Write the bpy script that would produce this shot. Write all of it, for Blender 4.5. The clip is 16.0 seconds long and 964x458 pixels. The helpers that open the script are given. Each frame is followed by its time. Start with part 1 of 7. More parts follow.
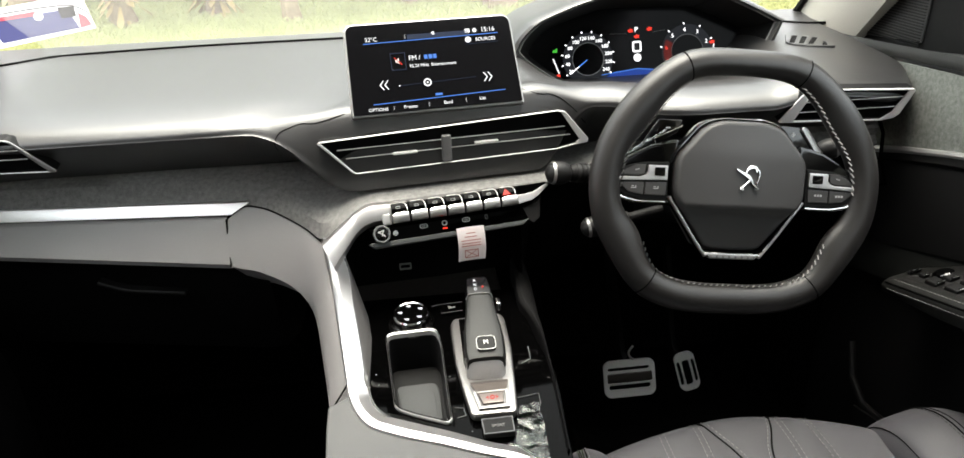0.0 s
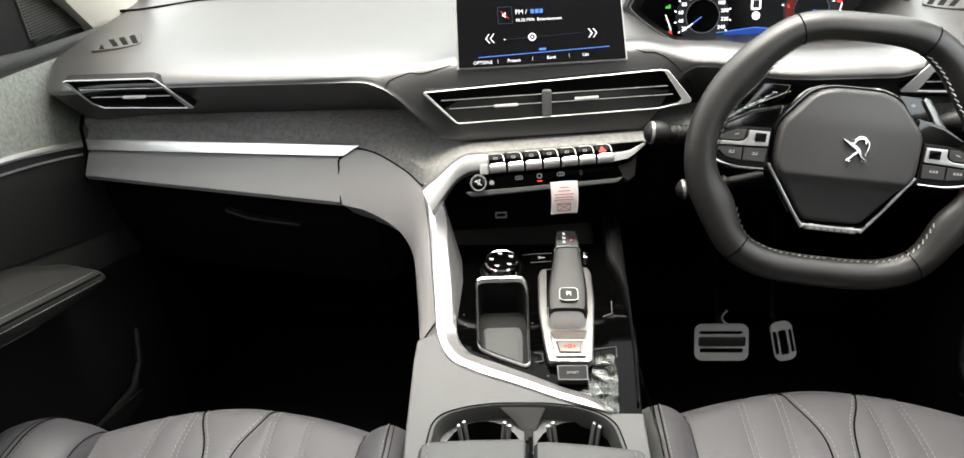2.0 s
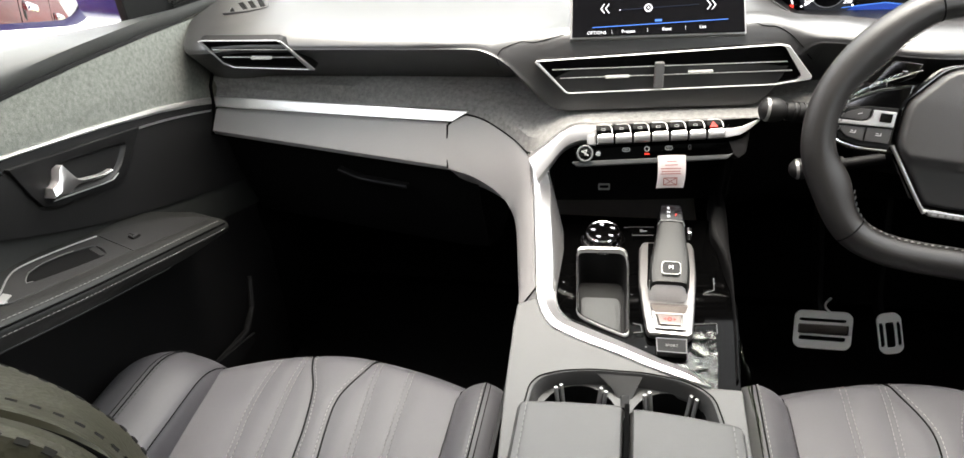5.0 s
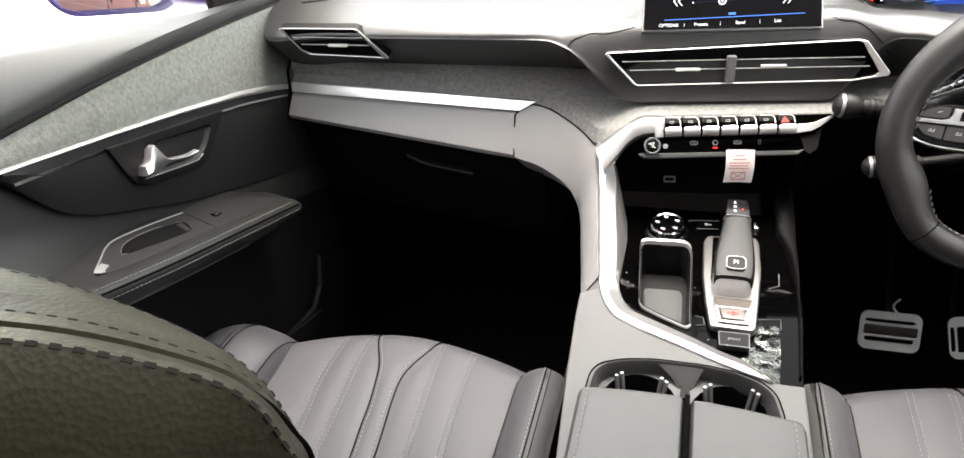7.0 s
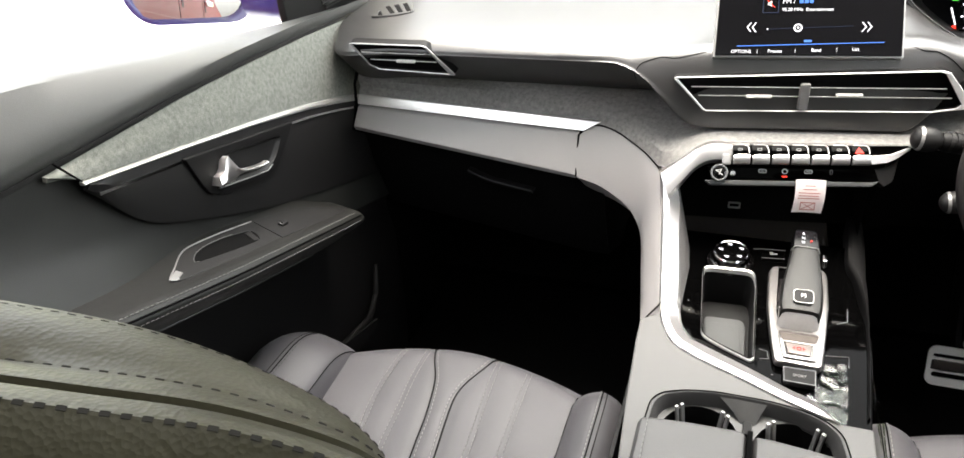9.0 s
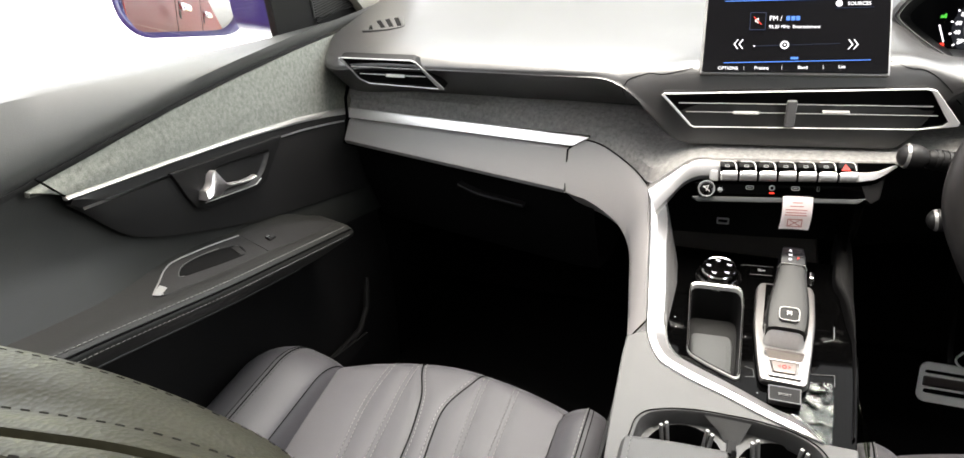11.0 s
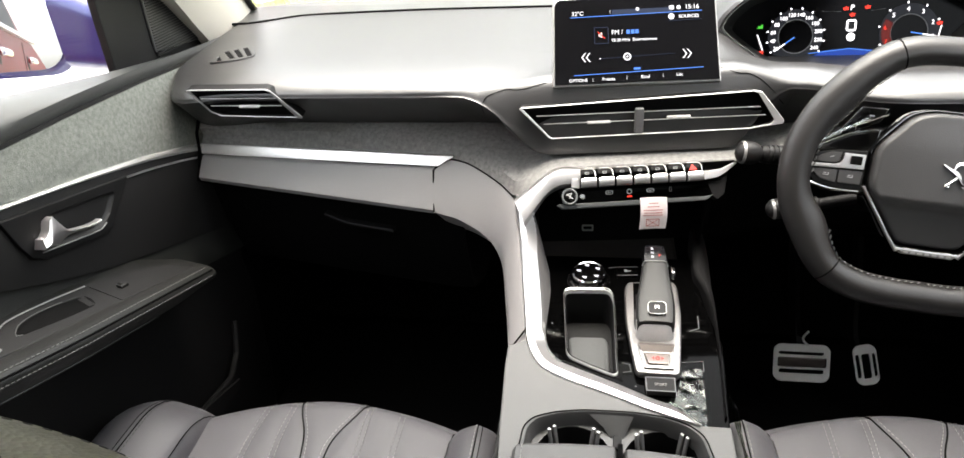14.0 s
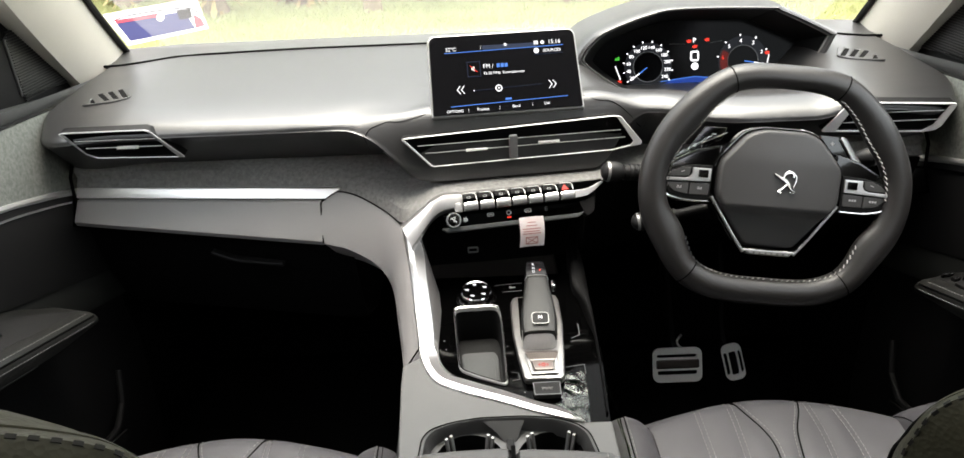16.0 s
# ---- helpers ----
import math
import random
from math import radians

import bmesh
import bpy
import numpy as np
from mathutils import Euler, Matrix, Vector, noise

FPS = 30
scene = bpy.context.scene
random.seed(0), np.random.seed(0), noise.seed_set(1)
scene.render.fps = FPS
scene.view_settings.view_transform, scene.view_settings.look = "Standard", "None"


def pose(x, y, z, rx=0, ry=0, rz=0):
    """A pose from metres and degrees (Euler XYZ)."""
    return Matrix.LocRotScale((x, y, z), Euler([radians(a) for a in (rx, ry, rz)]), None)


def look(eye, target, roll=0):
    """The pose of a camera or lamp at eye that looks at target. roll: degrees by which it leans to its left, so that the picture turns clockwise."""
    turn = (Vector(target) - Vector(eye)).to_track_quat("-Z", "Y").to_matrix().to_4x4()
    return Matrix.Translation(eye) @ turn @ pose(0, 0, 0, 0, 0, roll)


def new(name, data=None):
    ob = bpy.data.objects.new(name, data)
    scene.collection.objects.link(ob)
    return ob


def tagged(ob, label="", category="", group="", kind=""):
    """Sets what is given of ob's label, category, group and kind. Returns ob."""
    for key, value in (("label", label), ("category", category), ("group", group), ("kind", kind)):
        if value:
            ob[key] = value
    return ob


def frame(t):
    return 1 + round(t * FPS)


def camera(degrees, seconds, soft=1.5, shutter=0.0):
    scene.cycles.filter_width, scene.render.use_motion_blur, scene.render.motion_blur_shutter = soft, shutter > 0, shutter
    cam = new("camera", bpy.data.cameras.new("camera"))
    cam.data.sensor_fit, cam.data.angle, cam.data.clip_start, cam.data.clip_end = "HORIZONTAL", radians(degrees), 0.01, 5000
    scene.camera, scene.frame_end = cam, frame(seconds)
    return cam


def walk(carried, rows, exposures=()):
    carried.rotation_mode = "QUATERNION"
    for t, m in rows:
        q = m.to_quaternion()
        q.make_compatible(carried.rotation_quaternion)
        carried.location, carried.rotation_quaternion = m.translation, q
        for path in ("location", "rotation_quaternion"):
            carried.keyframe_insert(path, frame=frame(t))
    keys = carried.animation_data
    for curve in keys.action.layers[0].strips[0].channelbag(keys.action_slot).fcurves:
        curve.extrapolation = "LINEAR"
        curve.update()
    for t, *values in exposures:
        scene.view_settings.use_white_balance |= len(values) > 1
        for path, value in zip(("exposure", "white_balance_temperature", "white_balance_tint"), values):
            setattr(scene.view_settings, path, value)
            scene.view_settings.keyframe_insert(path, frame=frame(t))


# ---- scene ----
EXPOSURES = [(0.0, 2.93, 6950, 11), (1.0, 3.14, 6950, 12), (2.0, 3.33, 6950, 12), (3.5, 3.47, 6950, 13), (8.0, 3.63, 7000, 15), (12.0, 3.47, 7000, 15), (14.0, 3.41, 6950, 15), (15.0, 3.29, 6900, 15), (16.0, 2.99, 6950, 13)]
cam = camera(67.98, 16.0)
# seconds, eye x y z in metres, pitch from straight down, lean, yaw in degrees
PATH = [
    (0.0, -0.0259, -0.7734, 1.0038, 63.82, 1.96, -5.82),
    (0.5, -0.0188, -0.7820, 1.0106, 62.81, 2.13, -2.80),
    (1.0, -0.0114, -0.7905, 1.0098, 61.72, 2.48, 0.32),
    (1.5, -0.0038, -0.7979, 1.0157, 60.69, 2.61, 2.75),
    (2.0, 0.0013, -0.8015, 1.0224, 60.05, 3.00, 4.72),
    (2.5, -0.0006, -0.8006, 1.0256, 59.48, 3.20, 6.13),
    (3.0, -0.0028, -0.7976, 1.0262, 59.16, 3.27, 7.02),
    (3.5, 0.0000, -0.8000, 1.0306, 58.60, 3.53, 8.72),
    (4.0, -0.0107, -0.8022, 1.0291, 58.42, 3.62, 9.86),
    (4.5, -0.0124, -0.8122, 1.0297, 58.29, 3.90, 11.51),
    (5.0, -0.0185, -0.8234, 1.0260, 58.32, 4.07, 12.91),
    (7.3, -0.0275, -0.8440, 1.0395, 57.60, 4.96, 18.69),
    (7.5, -0.0272, -0.8398, 1.0392, 57.67, 4.89, 18.99),
    (8.0, -0.0307, -0.8380, 1.0430, 57.67, 5.03, 20.13),
    (8.5, -0.0415, -0.8392, 1.0480, 57.99, 5.07, 21.43),
    (9.0, -0.0476, -0.8422, 1.0604, 58.23, 5.05, 22.47),
    (9.2, -0.0476, -0.8416, 1.0626, 58.48, 5.01, 22.77),
    (11.3, -0.0313, -0.8253, 1.0641, 59.31, 4.76, 22.33),
    (11.5, -0.0321, -0.8217, 1.0610, 59.73, 4.99, 21.96),
    (12.0, -0.0332, -0.8220, 1.0579, 60.02, 4.93, 20.92),
    (12.5, -0.0318, -0.8227, 1.0565, 60.08, 4.75, 19.20),
    (13.0, -0.0324, -0.8334, 1.0532, 60.37, 4.46, 16.88),
    (13.5, -0.0331, -0.8312, 1.0500, 60.56, 4.11, 13.46),
    (14.0, -0.0343, -0.8358, 1.0457, 60.97, 3.68, 10.29),
    (14.5, -0.0381, -0.8555, 1.0515, 61.21, 3.37, 7.52),
    (15.0, -0.0384, -0.8767, 1.0539, 61.87, 3.04, 4.63),
    (15.5, -0.0310, -0.8831, 1.0605, 62.54, 2.79, 2.36),
    (16.0, -0.0243, -0.8849, 1.0538, 63.36, 2.40, 0.32),
]


def eye_pose(x, y, z, pitch, lean, yaw):
    return pose(x, y, z, 0, 0, yaw) @ pose(0, 0, 0, pitch) @ pose(0, 0, 0, 0, 0, -lean)


walk(cam, [(t, eye_pose(*p)) for t, *p in PATH], EXPOSURES)

# ---- world and light ----
world = bpy.data.worlds.new("sky")
scene.world = world
world.use_nodes = True
wn = world.node_tree.nodes
sky = wn.new("ShaderNodeTexSky")
sky.sky_type, sky.sun_disc = "NISHITA", False
sky.sun_elevation, sky.sun_rotation = radians(83.6), radians(0.0)
sky.air_density, sky.dust_density, sky.ozone_density = 1.0, 4.0, 1.0
haze = wn.new("ShaderNodeHueSaturation")
haze.inputs["Saturation"].default_value = 0.35
world.node_tree.links.new(sky.outputs["Color"], haze.inputs["Color"])
world.node_tree.links.new(haze.outputs["Color"], wn["Background"].inputs["Color"])
wn["Background"].inputs["Strength"].default_value = 0.15
sun = new("sun", bpy.data.lights.new("sun", "SUN"))
sun.data.energy, sun.data.angle, sun.data.color = 0.5, radians(50), (1.0, 0.97, 0.93)
sun.matrix_world = look((0.0, 0.9, 8.0), (0, 0, 0))


# ---- materials ----
def mat(name, col, rough=0.5, metal=0.0, var=0.15, scale=6.0, grain=0.0, gscale=400.0, coat=0.0, spec=0.5, col2=None, rvar=0.0, emit=0.0, felt=0.0):
    m = bpy.data.materials.new(name)
    m.use_nodes = True
    nt = m.node_tree
    b = nt.nodes["Principled BSDF"]
    b.inputs["Roughness"].default_value, b.inputs["Metallic"].default_value = rough, metal
    b.inputs["Coat Weight"].default_value, b.inputs["Coat Roughness"].default_value = coat, 0.05
    b.inputs["Specular IOR Level"].default_value = spec
    co = nt.nodes.new("ShaderNodeTexCoord")
    big = nt.nodes.new("ShaderNodeTexNoise")
    big.inputs["Scale"].default_value, big.inputs["Detail"].default_value = scale, 4.0
    nt.links.new(co.outputs["Object"], big.inputs["Vector"])
    fine = nt.nodes.new("ShaderNodeTexNoise")
    fine.inputs["Scale"].default_value, fine.inputs["Detail"].default_value = gscale, 3.0
    nt.links.new(co.outputs["Object"], fine.inputs["Vector"])
    ramp = nt.nodes.new("ShaderNodeMix")
    ramp.data_type = "RGBA"
    c2 = col2 or tuple(min(1, c * (1 + 2 * var)) for c in col)
    ramp.inputs["A"].default_value = (*(c * (1 - var) for c in col), 1)
    ramp.inputs["B"].default_value = (*c2, 1)
    ramp.clamp_factor = True
    blend = nt.nodes.new("ShaderNodeMath")
    blend.operation = "MULTIPLY_ADD"
    blend.inputs[1].default_value, blend.inputs[2].default_value = 0.55, 0.0
    half = nt.nodes.new("ShaderNodeMath")
    half.operation = "MULTIPLY_ADD"
    half.inputs[1].default_value = 0.45
    nt.links.new(big.outputs["Fac"], blend.inputs[0])
    nt.links.new(fine.outputs["Fac"], half.inputs[0])
    nt.links.new(blend.outputs[0], half.inputs[2])
    if felt:
        spread = nt.nodes.new("ShaderNodeMapRange")
        spread.inputs["From Min"].default_value, spread.inputs["From Max"].default_value = 0.5 - felt, 0.5 + felt
        nt.links.new(half.outputs[0], spread.inputs["Value"])
        nt.links.new(spread.outputs["Result"], ramp.inputs["Factor"])
    else:
        nt.links.new(half.outputs[0], ramp.inputs["Factor"])
    nt.links.new(ramp.outputs["Result"], b.inputs["Base Color"])
    if rvar:
        rr = nt.nodes.new("ShaderNodeMapRange")
        rr.inputs["To Min"].default_value, rr.inputs["To Max"].default_value = rough - rvar, rough + rvar
        nt.links.new(big.outputs["Fac"], rr.inputs["Value"])
        nt.links.new(rr.outputs["Result"], b.inputs["Roughness"])
    if grain:
        bump = nt.nodes.new("ShaderNodeBump")
        bump.inputs["Strength"].default_value, bump.inputs["Distance"].default_value = grain, 0.0006
        nt.links.new(fine.outputs["Fac"], bump.inputs["Height"])
        nt.links.new(bump.outputs["Normal"], b.inputs["Normal"])
    if emit:
        b.inputs["Emission Color"].default_value, b.inputs["Emission Strength"].default_value = (*col, 1), emit
    return m


def leather(name, col, rough=0.42, scale=700, relief=0.22, spec=0.5):
    m = mat(name, col, rough, var=0.2, scale=9, gscale=scale, rvar=0.06, spec=spec)
    nt = m.node_tree
    vor = nt.nodes.new("ShaderNodeTexVoronoi")
    vor.inputs["Scale"].default_value = scale
    co = [n for n in nt.nodes if n.type == "TEX_COORD"][0]
    nt.links.new(co.outputs["Object"], vor.inputs["Vector"])
    wr = nt.nodes.new("ShaderNodeTexNoise")
    wr.inputs["Scale"].default_value = 35.0
    nt.links.new(co.outputs["Object"], wr.inputs["Vector"])
    add = nt.nodes.new("ShaderNodeMath")
    nt.links.new(vor.outputs["Distance"], add.inputs[0])
    nt.links.new(wr.outputs["Fac"], add.inputs[1])
    bump = nt.nodes.new("ShaderNodeBump")
    bump.inputs["Strength"].default_value, bump.inputs["Distance"].default_value = relief, 0.0005
    nt.links.new(add.outputs[0], bump.inputs["Height"])
    nt.links.new(bump.outputs["Normal"], nt.nodes["Principled BSDF"].inputs["Normal"])
    return m


def glass_mat(name, tint=(1, 1, 1), alpha=0.08):
    m = bpy.data.materials.new(name)
    m.use_nodes = True
    nt = m.node_tree
    nt.nodes.remove(nt.nodes["Principled BSDF"])
    tr, gl, mx = nt.nodes.new("ShaderNodeBsdfTransparent"), nt.nodes.new("ShaderNodeBsdfGlossy"), nt.nodes.new("ShaderNodeMixShader")
    tr.inputs["Color"].default_value = (*tint, 1)
    gl.inputs["Roughness"].default_value = 0.01
    mx.inputs[0].default_value = alpha
    nt.links.new(tr.outputs[0], mx.inputs[1])
    nt.links.new(gl.outputs[0], mx.inputs[2])
    nt.links.new(mx.outputs[0], nt.nodes["Material Output"].inputs["Surface"])
    return m


def glow(name, col, strength):
    m = bpy.data.materials.new(name)
    m.use_nodes = True
    nt = m.node_tree
    b = nt.nodes["Principled BSDF"]
    b.inputs["Base Color"].default_value, b.inputs["Roughness"].default_value = (0.01, 0.01, 0.01, 1), 0.4
    b.inputs["Specular IOR Level"].default_value = 0.1
    b.inputs["Emission Color"].default_value, b.inputs["Emission Strength"].default_value = (*col, 1), strength
    return m


PADBLACK = mat("black_airbag_plastic", (0.038, 0.038, 0.037), 0.38, grain=0.3, gscale=900, rvar=0.05)
PLASTIC = mat("soft_black_plastic", (0.017, 0.017, 0.0164), 0.37, grain=0.35, gscale=900, rvar=0.05, spec=1.0)
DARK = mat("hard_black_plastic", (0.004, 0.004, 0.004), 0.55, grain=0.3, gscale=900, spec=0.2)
# paler copy of GREY; adds the light that glovebox and cheek lack
GLOVE = mat("lit_grey_plastic", (0.24, 0.233, 0.228), 0.5, grain=0.3, gscale=900, rvar=0.05)
DOORPLASTIC = mat("dark_door_plastic", (0.009, 0.009, 0.0088), 0.5, grain=0.3, gscale=900, rvar=0.05, spec=0.26)
SATIN = mat("satin_grey_metal", (0.31, 0.304, 0.296), 0.30, 0.95, var=0.1, rvar=0.06)
MATRUBBER = mat("dark_mat_rubber", (0.036, 0.039, 0.039), 0.6, grain=0.3)
# pale and hardly metal, so the colour itself carries the heel's bright reflection
HEELBRIGHT = mat("lit_heel_metal", (0.46, 0.445, 0.43), 0.42, 0.2, var=0.12, rvar=0.06)
HEEL = mat("warm_grey_metal", (0.14, 0.122, 0.112), 0.35, 0.8, var=0.08)
GREY = mat("grey_soft_plastic", (0.07, 0.0695, 0.0675), 0.5, grain=0.3, gscale=900, rvar=0.05)
FABRIC = mat("heather_grey_fabric", (0.135, 0.144, 0.128), 0.9, var=0.42, scale=170, grain=1.0, gscale=700, spec=0.2, felt=0.26)
DOORHIDE = leather("door_armrest_leather", (0.0075, 0.0078, 0.0070), 0.46, 800, spec=0.3)
SKIN = leather("door_skin_vinyl", (0.0095, 0.0104, 0.0094), 0.42, 900, spec=0.32)
VINYL = leather("black_vinyl", (0.055, 0.057, 0.054), 0.48, 900)
SILVER = mat("satin_silver_trim", (0.72, 0.71, 0.70), 0.36, 1.0, var=0.06, rvar=0.05)
CHROME = mat("bright_chrome", (0.85, 0.85, 0.85), 0.12, 1.0, var=0.02)
PIANO = mat("piano_black", (0.0012, 0.0012, 0.0012), 0.06, coat=0.6, var=0.1)
DECKBLACK = mat("piano_black_deck", (0.0006, 0.0006, 0.0006), 0.05, spec=0.04, var=0.1)
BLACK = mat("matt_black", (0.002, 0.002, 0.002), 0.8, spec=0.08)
DULLMETAL = mat("dull_grey_metal_paint", (0.16, 0.16, 0.155), 0.5, 0.4, var=0.1)
RUBBER = mat("grey_rubber", (0.085, 0.088, 0.09), 0.6, grain=0.3)
SEAT = leather("grey_black_seat_leather", (0.0535, 0.0525, 0.0567), 0.47, 800, spec=0.34)
LIDHIDE = leather("grey_lid_leather", (0.062, 0.0615, 0.060), 0.48, 900)
BACKHIDE = leather("backrest_leather", (0.034, 0.0325, 0.0205), 0.45, 620, 0.3)
RIMHIDE = leather("steering_wheel_leather", (0.0150, 0.0144, 0.0136), 0.38, 900)
THREAD = mat("grey_thread", (0.2, 0.197, 0.19), 0.8)
RIMTHREAD = mat("pale_grey_thread", (0.27, 0.265, 0.255), 0.8)
DTHREAD = mat("black_thread", (0.01, 0.01, 0.01), 0.8)
SEAM = mat("seam_shadow_gap", (0.003, 0.003, 0.003), 0.9, spec=0.03)
# black carpet taken down further, so its colour holds the footwells' deep shade
CARPET = mat("shade_black_carpet", (0.0015, 0.0015, 0.0015), 0.95, var=0.5, grain=1.0, gscale=500, spec=0.1)
# lightened copy of FABRIC, brightening the band where little light reaches
BANDFABRIC = mat("lit_band_fabric", (0.155, 0.152, 0.145), 0.9, var=0.4, scale=170, grain=1.0, gscale=700, spec=0.2, felt=0.26)
TRIM = mat("satin_silver_paint", (0.75, 0.74, 0.72), 0.3, 0.4, var=0.05)
BEIGE = mat("beige_pillar_cloth", (0.38, 0.36, 0.31), 0.85, grain=0.5, gscale=700)
ALU = mat("brushed_aluminium", (0.5, 0.5, 0.485), 0.45, 0.7, var=0.1, rvar=0.08)
BLUE = mat("blue_car_paint", (0.018, 0.022, 0.13), 0.3, 0.3, coat=1.0)
RED = mat("red_car_paint", (0.17, 0.007, 0.009), 0.4, 0.0, spec=0.15)
TYRE = mat("tyre_rubber", (0.012, 0.012, 0.012), 0.8)
PAPER = mat("white_paper", (0.78, 0.72, 0.70), 0.8, var=0.06)
INK = mat("red_brown_ink", (0.4, 0.16, 0.13), 0.8)
RIMMETAL = mat("grey_screen_rim", (0.36, 0.36, 0.35), 0.35, 0.7, var=0.05)
MIRROR = mat("mirror_glass", (0.46, 0.46, 0.49), 0.0, 1.0, var=0.0)
# milky veil mixed into the glass, paling the view as glare would
GLAREGLASS = glass_mat("glare_windscreen_glass", (0.93, 0.96, 0.94), 0.05)
nt = GLAREGLASS.node_tree
glare, veil = nt.nodes.new("ShaderNodeBsdfTranslucent"), nt.nodes.new("ShaderNodeMixShader")
veil.inputs[0].default_value = 0.03
nt.links.new(nt.nodes["Mix Shader"].outputs[0], veil.inputs[1])
nt.links.new(glare.outputs[0], veil.inputs[2])
nt.links.new(veil.outputs[0], nt.nodes["Material Output"].inputs["Surface"])
# tint of the unseen rear panes, deepened to block light from behind
REARGLASS = glass_mat("light_blocking_glass", (0.03, 0.032, 0.03), 0.05)
# tint sets how much light the added roof pane lets in
ROOFGLASS = glass_mat("dark_tinted_glass", (0.36, 0.37, 0.35), 0.05)
GLASS = glass_mat("clear_glass", (0.93, 0.96, 0.94), 0.05)
SCREENBLACK = mat("screen_glass", (0.003, 0.003, 0.0035), 0.15, spec=0.14)
CLUSTERBLACK = mat("display_glass", (0.0015, 0.0015, 0.0018), 0.12, spec=0.05)
FILM = glass_mat("clear_plastic_film", (0.90, 0.93, 0.88), 0.035)
WINGFILM = glass_mat("shiny_protective_film", (0.90, 0.93, 0.92), 0.22)
# nearly white, hardly metal: makes up for the weak light on the pedals
PLATE = mat("lightened_pedal_metal", (0.86, 0.85, 0.83), 0.4, 0.1, var=0.08)
DEEPBLUE = glow("deep_blue_display_light", (0.02, 0.12, 0.8), 0.055)
WHITEGLOW = glow("white_display_light", (0.9, 0.95, 1.0), 0.19)
BLUEGLOW = glow("blue_display_light", (0.08, 0.3, 1.0), 0.12)
DIMGLOW = glow("dim_blue_display_light", (0.02, 0.07, 0.22), 0.04)
REDGLOW = glow("red_warning_light", (1.0, 0.05, 0.03), 0.16)
GREENGLOW = glow("green_warning_light", (0.1, 1.0, 0.1), 0.07)


# ---- building helpers ----
ORG = {}


def thing(name, at, label, category, group="", kind=""):
    ob = new(name)
    ob.location = at
    ORG[ob] = Vector(at)
    return tagged(ob, label, category, group, kind)


def part(name, bm, material, parent, label="", smooth=True):
    """Links a bmesh, built in world metres, as one mesh under a thing or a part."""
    o = ORG.get(parent, Vector())
    bm.transform(Matrix.Translation(-o))
    me = bpy.data.meshes.new(name)
    bmesh.ops.recalc_face_normals(bm, faces=bm.faces)
    bm.to_mesh(me)
    bm.free()
    for p in me.polygons:
        p.use_smooth = smooth
    if smooth:
        me.set_sharp_from_angle(angle=radians(38))
    me.materials.append(material)
    ob = new(name, me)
    if smooth:
        # large faces stay flat and rounded edges carry the bend
        wn_mod = ob.modifiers.new("face_weight", "WEIGHTED_NORMAL")
        wn_mod.keep_sharp, wn_mod.weight = True, 75
    if parent:
        ob.parent = parent
    ORG[ob] = o
    return tagged(ob, label)


def lone(name, bm, material, label, category, group="", kind="", smooth=True):
    ob = part(name, bm, material, None, label, smooth)
    return tagged(ob, label, category, group, kind)


def catmull(pts, n, closed=False):
    """n points along a smooth line through the given ones."""
    p = [Vector(q) for q in pts]
    m = len(p)
    out = []
    spans = m if closed else m - 1
    for i in range(n):
        f = i * spans / (n if closed else n - 1)
        k = min(int(f), spans - 1)
        u = f - k
        if closed:
            a, b, c, d = (p[(k + j) % m] for j in (-1, 0, 1, 2))
        else:
            b, c = p[k], p[k + 1]
            a = p[k - 1] if k else b * 2 - c
            d = p[k + 2] if k + 2 < m else c * 2 - b
        out.append(0.5 * ((2 * b) + (c - a) * u + (2 * a - 5 * b + 4 * c - d) * u * u + (3 * b - a - 3 * c + d) * u ** 3))
    return out


def loft(rows, close_rows=False, close_cols=False, cap=False):
    """A sheet through rows of points; all rows hold as many."""
    bm = bmesh.new()
    g = [[bm.verts.new(p) for p in r] for r in rows]
    n, m = len(g), len(g[0])
    for i in range(n if close_rows else n - 1):
        for j in range(m if close_cols else m - 1):
            bm.faces.new((g[i][j], g[(i + 1) % n][j], g[(i + 1) % n][(j + 1) % m], g[i][(j + 1) % m]))
    if cap:
        bm.faces.new(g[0])
        bm.faces.new(g[-1][::-1])
    return bm


def thick(bm, d):
    """Gives a sheet a thickness."""
    bmesh.ops.recalc_face_normals(bm, faces=bm.faces)
    bmesh.ops.solidify(bm, geom=bm.faces[:], thickness=d)
    return bm


def join(*bms):
    out = bms[0]
    for b in bms[1:]:
        me = bpy.data.meshes.new("joint")
        b.to_mesh(me)
        b.free()
        out.from_mesh(me)
        bpy.data.meshes.remove(me)
    return out


